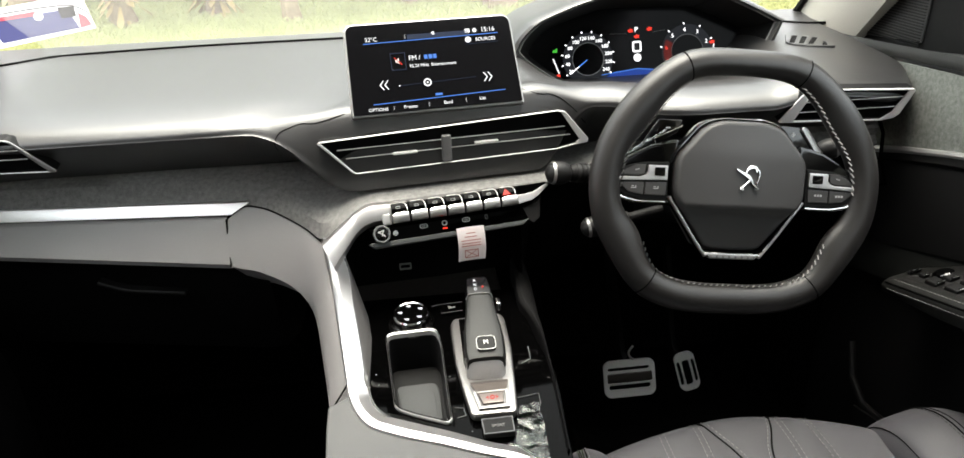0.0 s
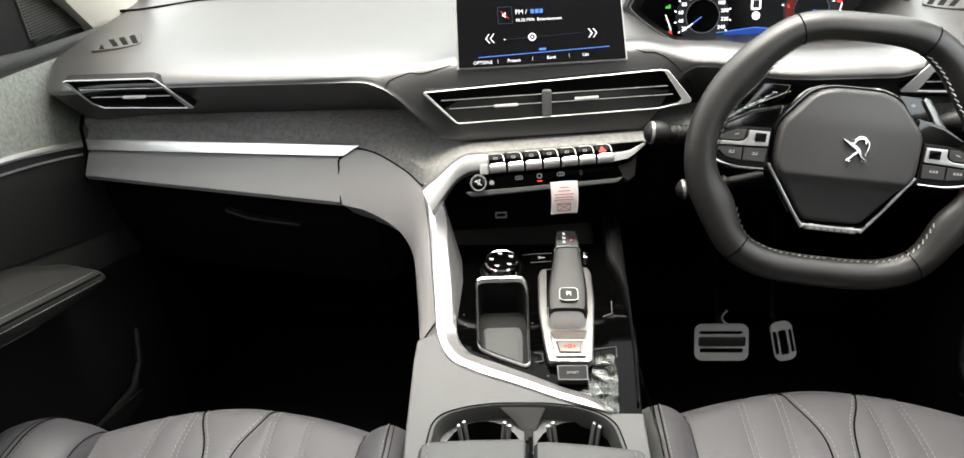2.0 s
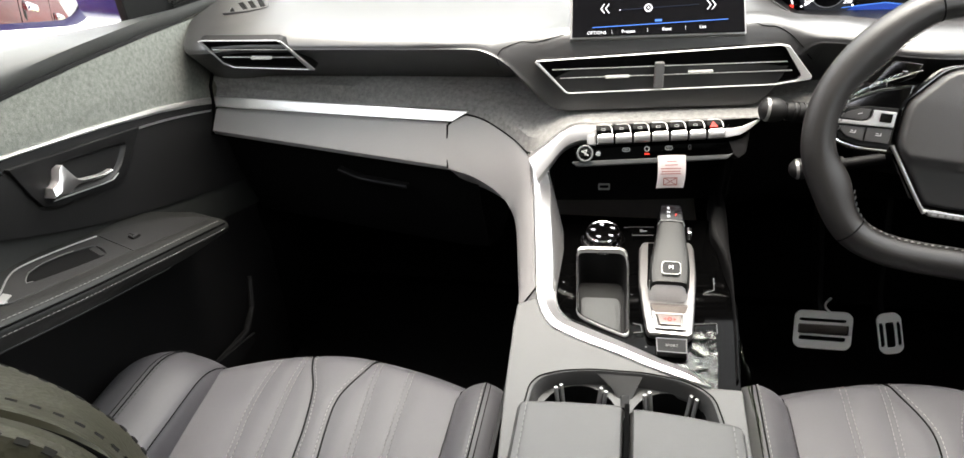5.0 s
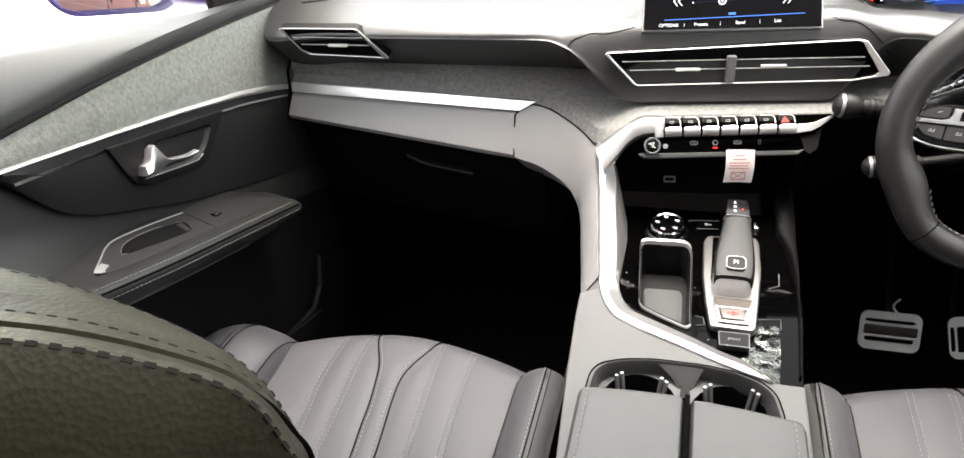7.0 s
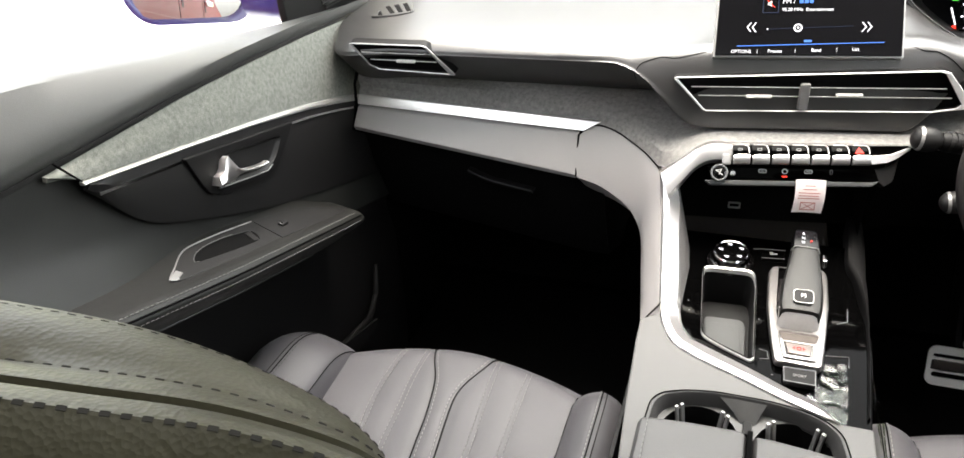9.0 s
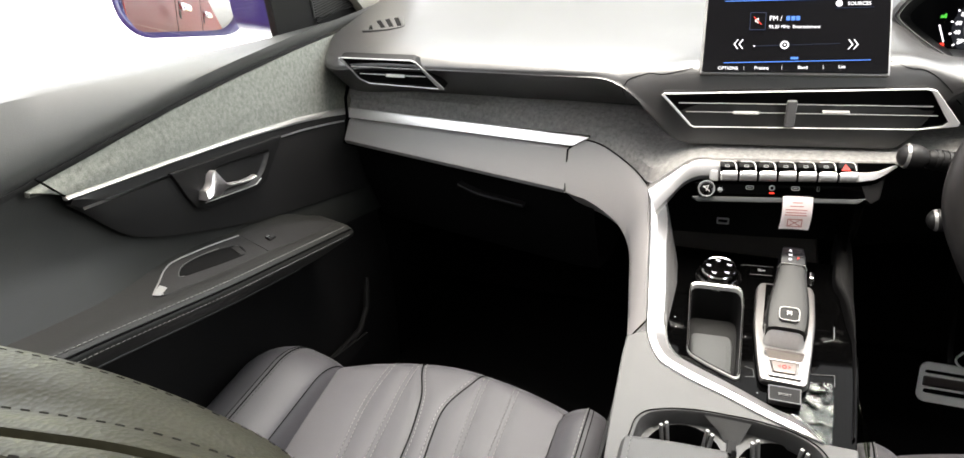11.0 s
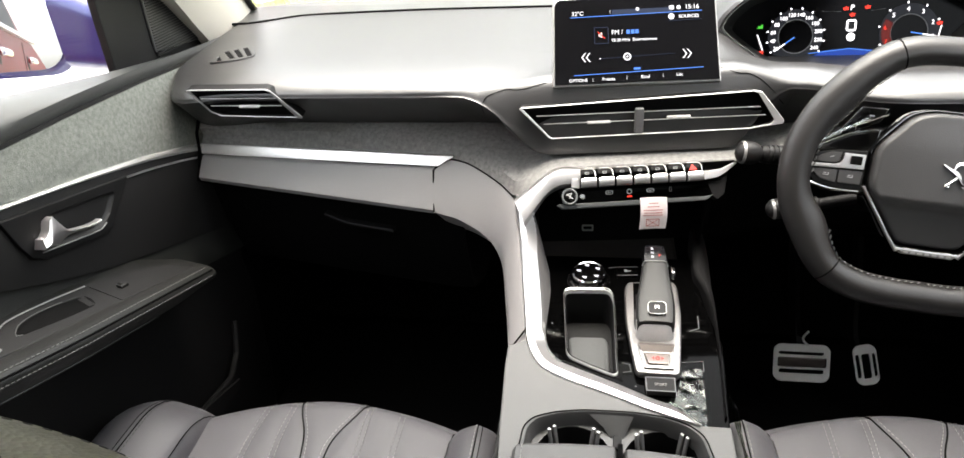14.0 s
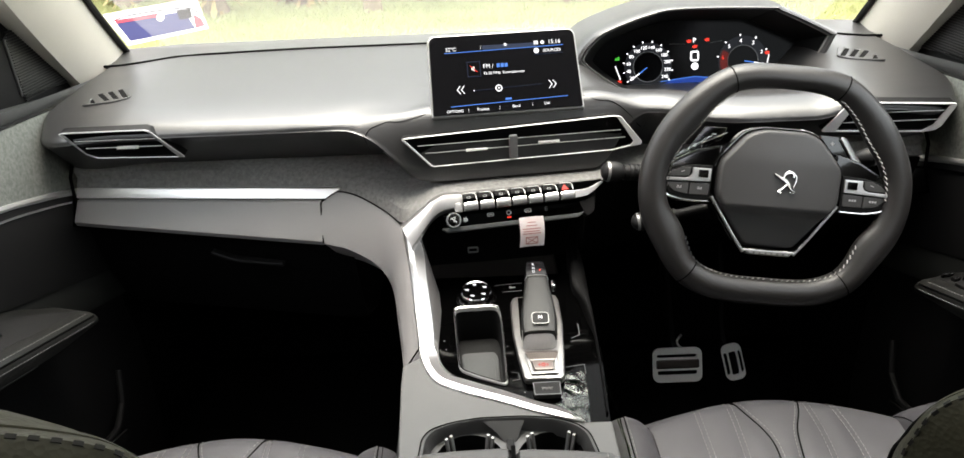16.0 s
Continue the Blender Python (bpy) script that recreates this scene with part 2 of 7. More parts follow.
def slab(outline, z0, z1, m=None, bevel=0.0, seg=2, holes=()):
    """A plate with a 2D outline, from z0 to z1 of its own frame."""
    bm = bmesh.new()
    edges = []
    for loop in (outline, *holes):
        vs = [bm.verts.new((x, y, z0)) for x, y in loop]
        edges += [bm.edges.new((vs[i], vs[(i + 1) % len(vs)])) for i in range(len(vs))]
    if holes:
        bmesh.ops.triangle_fill(bm, edges=edges, use_beauty=True)
    else:
        bm.faces.new(bm.verts[:])
    r = bmesh.ops.extrude_face_region(bm, geom=bm.faces[:])
    bmesh.ops.translate(bm, vec=(0, 0, z1 - z0), verts=[v for v in r["geom"] if isinstance(v, bmesh.types.BMVert)])
    bmesh.ops.recalc_face_normals(bm, faces=bm.faces)
    if bevel:
        top = [e for e in bm.edges if len(e.link_faces) == 2 and e.calc_face_angle(0) > 0.6]
        bmesh.ops.bevel(bm, geom=top, offset=bevel, segments=seg, profile=0.5, affect="EDGES", clamp_overlap=True)
    if m:
        bm.transform(m)
    return bm


def box(sx, sy, sz, m=None, bevel=0.0, seg=2):
    return slab([(-sx / 2, -sy / 2), (sx / 2, -sy / 2), (sx / 2, sy / 2), (-sx / 2, sy / 2)], -sz / 2, sz / 2, m, bevel, seg)


def rounded(w, h, r, n=5, cx=0, cy=0):
    """A rectangle's outline with round corners."""
    out = []
    for sx, sy, a0 in ((1, -1, -90), (1, 1, 0), (-1, 1, 90), (-1, -1, 180)):
        for i in range(n + 1):
            a = radians(a0 + 90 * i / n)
            out.append((cx + sx * (w / 2 - r) + r * math.cos(a), cy + sy * (h / 2 - r) + r * math.sin(a)))
    return out


def softer(pts, k=0.22, n=3):
    out = []
    for i, p in enumerate(pts):
        a, b = Vector((*pts[i - 1], 0)), Vector((*pts[(i + 1) % len(pts)], 0))
        c = Vector((*p, 0))
        r = min(0.010, (a - c).length * 0.45, (b - c).length * 0.45)
        s, e = c + (a - c).normalized() * r, c + (b - c).normalized() * r
        for j in range(n + 1):
            t = j / n
            q = s.lerp(c, t).lerp(c.lerp(e, t), t)
            out.append((q.x, q.y))
    return out


def circle(r, n=32, cx=0, cy=0, ry=None):
    return [(cx + r * math.cos(2 * math.pi * i / n), cy + (ry or r) * math.sin(2 * math.pi * i / n)) for i in range(n)]


def sweep(path, section, closed=False, up=(0, 0, 1), cap=True):
    """Runs a 2D section (across, up) along a path."""
    p = [Vector(q) for q in path]
    n = len(p)
    rows = []
    u = Vector(up)
    for i in range(n):
        a, b = (p[(i - 1) % n], p[(i + 1) % n]) if closed else (p[max(i - 1, 0)], p[min(i + 1, n - 1)])
        d = (b - a).normalized()
        s = d.cross(u)
        s = s.normalized() if s.length > 1e-6 else Vector((1, 0, 0))
        w = s.cross(d)
        rows.append([p[i] + s * x + w * y for x, y in section])
    return loft(rows, close_rows=closed, close_cols=True, cap=cap and not closed)


def tube(path, r, n=8, closed=False, up=(0, 0, 1)):
    return sweep(path, circle(r, n), closed, up)


def lathe(prof, m=None, n=32):
    """Turns a profile of (radius, height) about the z axis."""
    rows = [[(r * math.cos(2 * math.pi * i / n), r * math.sin(2 * math.pi * i / n), z) for i in range(n)] for r, z in prof]
    bm = loft(rows, close_cols=True)
    bmesh.ops.remove_doubles(bm, verts=bm.verts, dist=1e-6)
    if m:
        bm.transform(m)
    return bm


def stitches(path, length=0.0055, gap=0.0025, r=0.0006, lift=(0, 0, 0.0006), lean=(0, 0, 0)):
    """A row of short threads along a path, as one piece."""
    p = [Vector(q) for q in path]
    verts, faces = [], []
    walked, out = 0.0, []
    acc, k = 0.0, 0
    seglen = [(p[i + 1] - p[i]).length for i in range(len(p) - 1)]
    total = sum(seglen)

    def at(s):
        i = 0
        while i < len(seglen) - 1 and s > seglen[i]:
            s -= seglen[i]
            i += 1
        return p[i].lerp(p[i + 1], min(1, s / max(seglen[i], 1e-9)))

    s = 0.0
    up, ln = Vector(lift), Vector(lean)
    while s + length < total:
        a, b = at(s) + up - ln, at(s + length) + up + ln
        d = (b - a).normalized()
        x = d.cross(Vector((0.3, 0.4, 0.87))).normalized() * r
        y = d.cross(x).normalized() * r
        o = len(verts)
        mid = (a + b) / 2 + up
        for c in (a, mid, b):
            verts += [c + x, c + y, c - x, c - y]
        for j in (0, 4):
            faces += [(o + j + i, o + j + (i + 1) % 4, o + j + 4 + (i + 1) % 4, o + j + 4 + i) for i in range(4)]
        s += length + gap
    bm = bmesh.new()
    vs = [bm.verts.new(v) for v in verts]
    for f in faces:
        bm.faces.new([vs[i] for i in f])
    return bm


def words(name, text, size, m, material, parent, align="CENTER", depth=0.0003):
    """Raised lettering in the built-in font, lying in the frame m."""
    c = bpy.data.curves.new("lettering", "FONT")
    c.body, c.size, c.extrude, c.align_x, c.align_y, c.resolution_u = text, size, depth, align, "CENTER", 3
    tmp = bpy.data.objects.new("lettering", c)
    me = bpy.data.meshes.new_from_object(tmp)
    bpy.data.objects.remove(tmp)
    bm = bmesh.new()
    bm.from_mesh(me)
    bpy.data.meshes.remove(me)
    bm.transform(m)
    return part(name, bm, material, parent, smooth=False)


def smoothstep(a, b, x):
    t = max(0.0, min(1.0, (x - a) / (b - a)))
    return t * t * (3 - 2 * t)


def lerp_table(x, table):
    if x <= table[0][0]:
        return table[0][1:]
    for a, b in zip(table, table[1:]):
        if x <= b[0]:
            f = (x - a[0]) / (b[0] - a[0])
            return tuple(p + (q - p) * f for p, q in zip(a[1:], b[1:]))
    return table[-1][1:]


def span(a, b, n):
    return [a + (b - a) * i / (n - 1) for i in range(n)]


STACK = pose(0.02, 0.12, 0.70, 90, 0, 7)      # upright face of the centre stack, turned to the driver
TABLET = pose(0.016, 0.114, 0.741, 58, 0, 6)  # face of the touchscreen
KEYROW = pose(0.03, 0.07, 0.628, 60, 0, 7)      # face of the key row
KEYLINE = KEYROW @ pose(0, 0.0005, 0, 0, 0, 1.3)
DECK = pose(0, -0.053, 0.486, 2.5, 0, 0) @ Matrix.Diagonal((1, 1.09, 1, 1))  # console deck
WHEEL = pose(0.369, 0, 0.655, 70, 0, 0) @ pose(0, 0, 0, 0, 0, -7)  # steering wheel plane, turned a little to the right


# ---- outdoors ----
GROUND = -0.40
GRASS = mat("sunlit_grass", (0.40, 0.45, 0.17), 0.9, var=0.4, scale=1.3, grain=0.8, gscale=60, col2=(0.66, 0.66, 0.36), spec=0.2)
CONCRETE = mat("pale_concrete", (0.5, 0.49, 0.46), 0.85, var=0.12, scale=1.5, grain=0.5, gscale=120)
BARK = mat("pale_bark", (0.26, 0.2, 0.13), 0.9, var=0.5, scale=9, grain=1.0, gscale=40)
LEAF = mat("green_leaves", (0.07, 0.14, 0.03), 0.6, var=0.6, scale=1.5, col2=(0.22, 0.32, 0.08))
DRYLEAF = mat("dry_leaves", (0.32, 0.24, 0.11), 0.8, var=0.5, scale=3)

lone("ground", slab([(-200, -200), (200, -200), (200, 300), (-200, 300)], GROUND - 0.3, GROUND), GRASS, "sunlit rough green and yellow grass field", "ground", kind="structure")
lone("pavement", slab([(-14, -12), (9, -12), (9, 5.9), (-14, 5.9)], GROUND - 0.2, GROUND + 0.01, bevel=0.01), CONCRETE, "pale concrete paving under the parked car", "pavement", kind="structure")

rng = random.Random(7)


def blades(n, x0, x1, y0, y1, h):
    """Grass tufts as bent blades."""
    verts, faces = [], []
    for _ in range(n):
        x, y, a = rng.uniform(x0, x1), rng.uniform(y0, y1), rng.uniform(0, 6.28)
        hh, w = h * rng.uniform(0.3, 1.2), rng.uniform(0.003, 0.008)
        dx, dy = math.cos(a), math.sin(a)
        o = len(verts)
        verts += [(x - dy * w, y + dx * w, GROUND), (x + dy * w, y - dx * w, GROUND), (x + dx * hh * 0.25, y + dy * hh * 0.25, GROUND + hh * 0.7), (x + dx * hh * 0.6, y + dy * hh * 0.6, GROUND + hh)]
        faces += [(o, o + 1, o + 2), (o + 2, o + 1, o + 3)]
    me = bpy.data.meshes.new("grass")
    me.from_pydata(verts, [], faces)
    me.materials.append(GRASS)
    return tagged(new("grass", me), "long uneven yellow-green grass on the field", "grass", kind="stuff")


blades(60000, -5.5, 4.5, 5.95, 10.2, 0.09)


def foliage(centre, radius, n, size, squash=0.8):
    """A cloud of separate bent leaves."""
    bm = bmesh.new()
    for _ in range(n):
        d = Vector((rng.gauss(0, 1), rng.gauss(0, 1), rng.gauss(0, 1))).normalized() * radius * rng.uniform(0.35, 1.0) ** 0.6
        d.z *= squash
        c = Vector(centre) + d * (1 + 0.25 * noise.noise(d * 2.0))
        t = Euler((rng.uniform(-1.2, 1.2), rng.uniform(-1.2, 1.2), rng.uniform(0, 6.28))).to_matrix()
        s = size * rng.uniform(0.6, 1.4)
        q = [c + t @ Vector(v) * s for v in ((0, -0.5, 0), (0.22, 0, 0.08), (0, 0.55, -0.05), (-0.22, 0, 0.08))]
        vs = [bm.verts.new(v) for v in q]
        bm.faces.new((vs[0], vs[1], vs[2]))
        bm.faces.new((vs[0], vs[2], vs[3]))
    return bm


def tree(x, y, r, h, dry=40):
    t = thing("tree", (x, y, GROUND), "leafy tree with pale rough trunk and dry leaves at its foot", "tree", "trees beyond the grass")
    lean = rng.uniform(-0.12, 0.12)
    path = [(x + lean * z + 0.03 * math.sin(z * 2 + x), y + 0.04 * math.cos(z * 1.7), GROUND + z) for z in span(-0.05, h, 14)]
    rows = []
    for i, p in enumerate(path):
        rr = r * (1.25 - 0.55 * i / 13 + (0.35 if i == 0 else 0))
        rows.append([Vector(p) + Vector((math.cos(a), math.sin(a), 0)) * rr * (1 + 0.16 * noise.noise(Vector((math.cos(a) * 2, math.sin(a) * 2, i * 0.8 + x)))) for a in span(0, 2 * math.pi * 15 / 16, 16)])
    part("trunk", loft(rows, close_cols=True), BARK, t, "pale rough bark trunk")
    top = Vector(path[-1])
    for k in range(5):
        a = k * 1.26 + x
        d = Vector((math.cos(a), math.sin(a), 0.7))
        base = Vector(path[-3 - k % 3])
        limb = [base, base + d * 0.5, base + d * 1.0 + Vector((0, 0, 0.25)), base + d * 1.5 + Vector((0, 0, 0.6))]
        rws = [[p + Vector((math.cos(b) * s, math.sin(b) * s, 0)) for b in span(0, 5.5, 8)] for p, s in zip(limb, (r * 0.4, r * 0.3, r * 0.2, r * 0.08))]
        part("limb", loft(rws, close_cols=True), BARK, t)
    crown = join(*[foliage(top + Vector((rng.uniform(-1.1, 1.1), rng.uniform(-1, 1), rng.uniform(-0.2, 1.4))), rng.uniform(0.7, 1.1), 420, 0.26) for _ in range(6)])
    part("crown", crown, LEAF, t, "uneven green crown of small leaves")
    if dry:
        bm = bmesh.new()
        for _ in range(dry):
            a, z = rng.uniform(0, 6.28), rng.uniform(0.05, 0.8)
            c = Vector((x + math.cos(a) * r * 1.3, y + math.sin(a) * r * 1.3, GROUND + z))
            d = Vector((math.cos(a), math.sin(a), rng.uniform(-1.2, -0.3))) * rng.uniform(0.12, 0.32)
            s = Vector((-math.sin(a), math.cos(a), 0.2)) * rng.uniform(0.015, 0.04)
            vs = [bm.verts.new(v) for v in (c - s * 0.4, c + s * 0.4, c + d * 0.6 + s, c + d, c + d * 0.6 - s)]
            bm.faces.new(vs)
        part("dry_leaf_skirt", bm, DRYLEAF, t, "hanging dry brown leaves", smooth=False)["kind"] = "stuff"
    return t


for x, y, r, h, dry in ((-3.1, 7.9, 0.11, 3.2, 50), (-2.15, 8.3, 0.10, 3.4, 70), (-1.2, 7.7, 0.08, 3.0, 0), (0.1, 8.4, 0.07, 3.1, 20), (1.15, 7.9, 0.15, 3.6, 12), (-4.6, 8.8, 0.12, 3.5, 30), (3.0, 8.8, 0.10, 3.2, 40), (4.2, 8.2, 0.12, 3.3, 30)):
    tree(x, y, r, h, dry)


def shrub(x, y, s):
    t = thing("shrub", (x, y, GROUND), "dense dark green shrub with narrow leaves", "shrub", "shrubs behind the trees")
    for k in range(4):
        a = k * 1.6 + x
        part("stem", tube([(x, y, GROUND - 0.02), (x + 0.1 * math.cos(a), y + 0.1 * math.sin(a), GROUND + 0.4 * s), (x + 0.3 * s * math.cos(a), y + 0.3 * s * math.sin(a), GROUND + 0.9 * s)], 0.015, 6), BARK, t)
    part("foliage", foliage((x, y, GROUND + 0.75 * s), 0.85 * s, 900, 0.2, 0.85), LEAF, t)


for i in range(15):
    shrub(-7.5 + i * 0.95 + rng.uniform(-0.2, 0.2), 10.2 + rng.uniform(-0.4, 0.6), rng.uniform(0.9, 1.3))


# ---- the car's shell ----
HEADLINER = mat("pale_headliner", (0.3, 0.29, 0.26), 0.9, grain=0.4, gscale=600)
lone("floor", slab([(-0.74, -2.0), (0.74, -2.0), (0.74, 0.62), (-0.74, 0.62)], -0.05, 0.0), CARPET, "black carpeted car floor with footwell shade painted in", "floor", kind="structure")
lone("wall_front", join(box(1.46, 0.03, 0.62, pose(0, 0.62, 0.30)), box(1.46, 0.20, 0.03, pose(0, 0.56, 0.12, 40))), CARPET, "black carpeted bulkhead with footwell shade painted in", "bulkhead", kind="structure")
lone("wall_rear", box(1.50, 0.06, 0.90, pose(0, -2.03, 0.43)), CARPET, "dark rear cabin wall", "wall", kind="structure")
# the roof opening is unseen, added to bring light in from above
lone("ceiling", slab([(-0.66, -2.05), (0.66, -2.05), (0.66, -0.10), (-0.66, -0.10)], 1.24, 1.28, holes=[[(-0.46, -1.12), (0.46, -1.12), (0.46, -0.36), (-0.46, -0.36)]]), HEADLINER, "pale cloth headliner with an added opening for light", "ceiling", kind="structure")


lone("window_roof", box(0.96, 0.80, 0.006, pose(0, -0.74, 1.284)), ROOFGLASS, "unseen tinted pane added to light the seats from above", "window", kind="structure")


def shell_side(s):
    side = "left" if s < 0 else "right"
    # front pillar: broad cloth-covered post that leans back and inwards
    rows = []
    for f in span(-0.06, 1.0, 12):
        c = Vector((s * (0.745 - 0.035 * f - 0.085 * f * f), 0.455 - 0.52 * f, 0.735 + 0.50 * f))
        rows.append([c + Vector((s * dx, dy, dz)) for dx, dy, dz in ((-0.020, -0.075, -0.012), (-0.034, -0.04, 0.0), (-0.036, 0.02, 0.018), (-0.024, 0.075, 0.035), (0.03, 0.085, 0.04), (0.04, -0.06, -0.01))])
    lone("pillar_front_" + side, loft(rows, close_cols=True, cap=True), BEIGE, "beige cloth-covered front roof pillar", "pillar", kind="structure")
    lone("trim_screen_" + side, tube([Vector((s * (0.745 - 0.035 * f - 0.085 * f * f), 0.455 - 0.52 * f, 0.735 + 0.50 * f)) + Vector((-s * 0.030, 0.078, 0.030)) for f in span(-0.08, 1.0, 14)], 0.006, 8), DARK, "black rubber strip along the windscreen", "trim", kind="structure")
    lone("pillar_middle_" + side, box(0.05, 0.16, 0.62, pose(s * 0.735, -0.95, 0.95, 0, s * -8), 0.01), BEIGE, "beige middle roof pillar behind the front door", "pillar", kind="structure")
    lone("pillar_rear_" + side, box(0.06, 0.5, 0.62, pose(s * 0.735, -1.85, 0.95, 0, s * -8), 0.01), BEIGE, "beige rear roof pillar", "pillar", kind="structure")
    lone("wall_kick_" + side, box(0.03, 0.46, 0.62, pose(s * 0.715, 0.42, 0.30), 0.004), CARPET, "black carpeted footwell side with its shade painted in", "wall", kind="structure")
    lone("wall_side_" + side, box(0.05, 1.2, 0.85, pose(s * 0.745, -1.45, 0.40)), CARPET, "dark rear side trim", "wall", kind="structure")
    # outer skin and its rubber weather strip
    rows = []
    for y in span(-1.9, 0.72, 16):
        b = 0.80 - 0.10 * max(0, y + 0.4)
        rows.append([(s * 0.775, y, b - 0.01), (s * 0.80, y, b - 0.03), (s * 0.85, y, 0.62), (s * 0.86, y, 0.45), (s * 0.83, y, 0.15), (s * 0.80, y, -0.05)])
    lone("wall_outer_" + side, thick(loft(rows), 0.004), BLUE, "glossy blue painted outer door skin", "car body", kind="structure")
    rows = [[(s * 0.772, y, lerp_table(y, SILL)[0] - 0.03), (s * 0.735, y * 0.97 - 0.02, 1.25 - 0.20 * smoothstep(-0.1, 0.45, y))] for y in span(-0.93, 0.16, 10)]
    w = lone("window_" + side, thick(loft(rows), 0.004), GLASS, "clear side window pane", "window", kind="structure")
    w.visible_shadow = False
    lone("window_back_" + side, box(0.006, 0.62, 0.46, pose(s * 0.752, -1.32, 1.04, 0, s * -8)), REARGLASS, "unseen rear side pane, darkened to hold back light", "window", kind="structure")


# belt line: y, height of the window sill
SILL = [(-0.95, 0.90), (-0.373, 0.848), (-0.173, 0.811), (0.08, 0.771), (0.35, 0.736), (0.5, 0.725)]
for s in (-1, 1):
    shell_side(s)

rows = [[(x, 0.92 - 0.10 * (x / 0.7) ** 2 - 1.02 * f, 0.70 + 0.56 * f) for x in span(-0.74 + 0.10 * f, 0.74 - 0.10 * f, 13)] for f in span(0, 1, 8)]
w = lone("window_front", thick(loft(rows), 0.005), GLAREGLASS, "clear curved windscreen glass", "windscreen", kind="structure")
w.visible_shadow = False
rows = [[(x, -2.06 + 0.1 * f, 0.87 + 0.39 * f) for x in span(-0.6, 0.6, 5)] for f in (0, 1)]
lone("window_rear", thick(loft(rows), 0.005), REARGLASS, "unseen rear pane, darkened to hold back light", "window", kind="structure")

# sticker on the glass, seen from behind
STICK = pose(-0.752, 0.80, 0.770, 62, 0, 4)
WHITE = mat("white_sticker", (0.8, 0.8, 0.8), 0.6, var=0.04)
STBLUE = mat("blue_print", (0.006, 0.010, 0.075), 0.5)
STRED = mat("red_print", (0.36, 0.02, 0.035), 0.5)
st = thing("windscreen_sticker", (-0.735, 0.80, 0.778), "white sticker with blue and red print on the windscreen", "sticker")
part("backing", slab([(-0.125, 0.024), (0.086, 0.052), (0.110, -0.020), (-0.072, -0.050)], 0, 0.0015, STICK), WHITE, st)
part("blue_field", slab([(-0.097, 0.005), (0.058, 0.022), (0.080, -0.018), (-0.066, -0.040)], 0.0016, 0.0022, STICK), STBLUE, st)
part("red_band", slab([(-0.098, 0.009), (0.0, 0.021), (0.0, 0.012), (-0.093, 0.002)], 0.0023, 0.0028, STICK), STRED, st)
part("red_end", slab([(0.078, 0.014), (0.094, 0.004), (0.103, -0.013), (0.081, -0.018)], 0.0023, 0.0028, STICK), STRED, st)
part("grey_patch", slab([(0.040, 0.026), (0.072, 0.027), (0.075, 0.006), (0.047, 0.003)], 0.0023, 0.0028, STICK), DARK, st)
part("pale_mark", slab(circle(0.009, 12, 0.004, 0.010), 0.0029, 0.0034, STICK), WHITE, st)
part("dark_arc", tube([STICK @ Vector((v.x, v.y, 0.002)) for v in catmull([(-0.106, 0.004, 0), (-0.09, 0.013, 0), (-0.045, 0.022, 0), (0.055, 0.030, 0), (0.09, 0.018, 0), (0.10, 0.008, 0)], 30)], 0.0012, 6), DARK, st)


# ---- doors ----
def arm_z(y):
    return 0.497 - 0.29 * (y - 0.02)


def strip_z(y):
    return lerp_table(y, [(-0.40, 0.742), (-0.369, 0.736), (-0.222, 0.709), (-0.09, 0.683), (0.043, 0.653), (0.13, 0.629), (0.215, 0.602)])[0]


def seam_z(y):
    return lerp_table(y, [(-0.95, 0.80), (-0.443, 0.776), (-0.18, 0.777), (-0.054, 0.773), (0.102, 0.765), (0.28, 0.751), (0.45, 0.74)])[0]


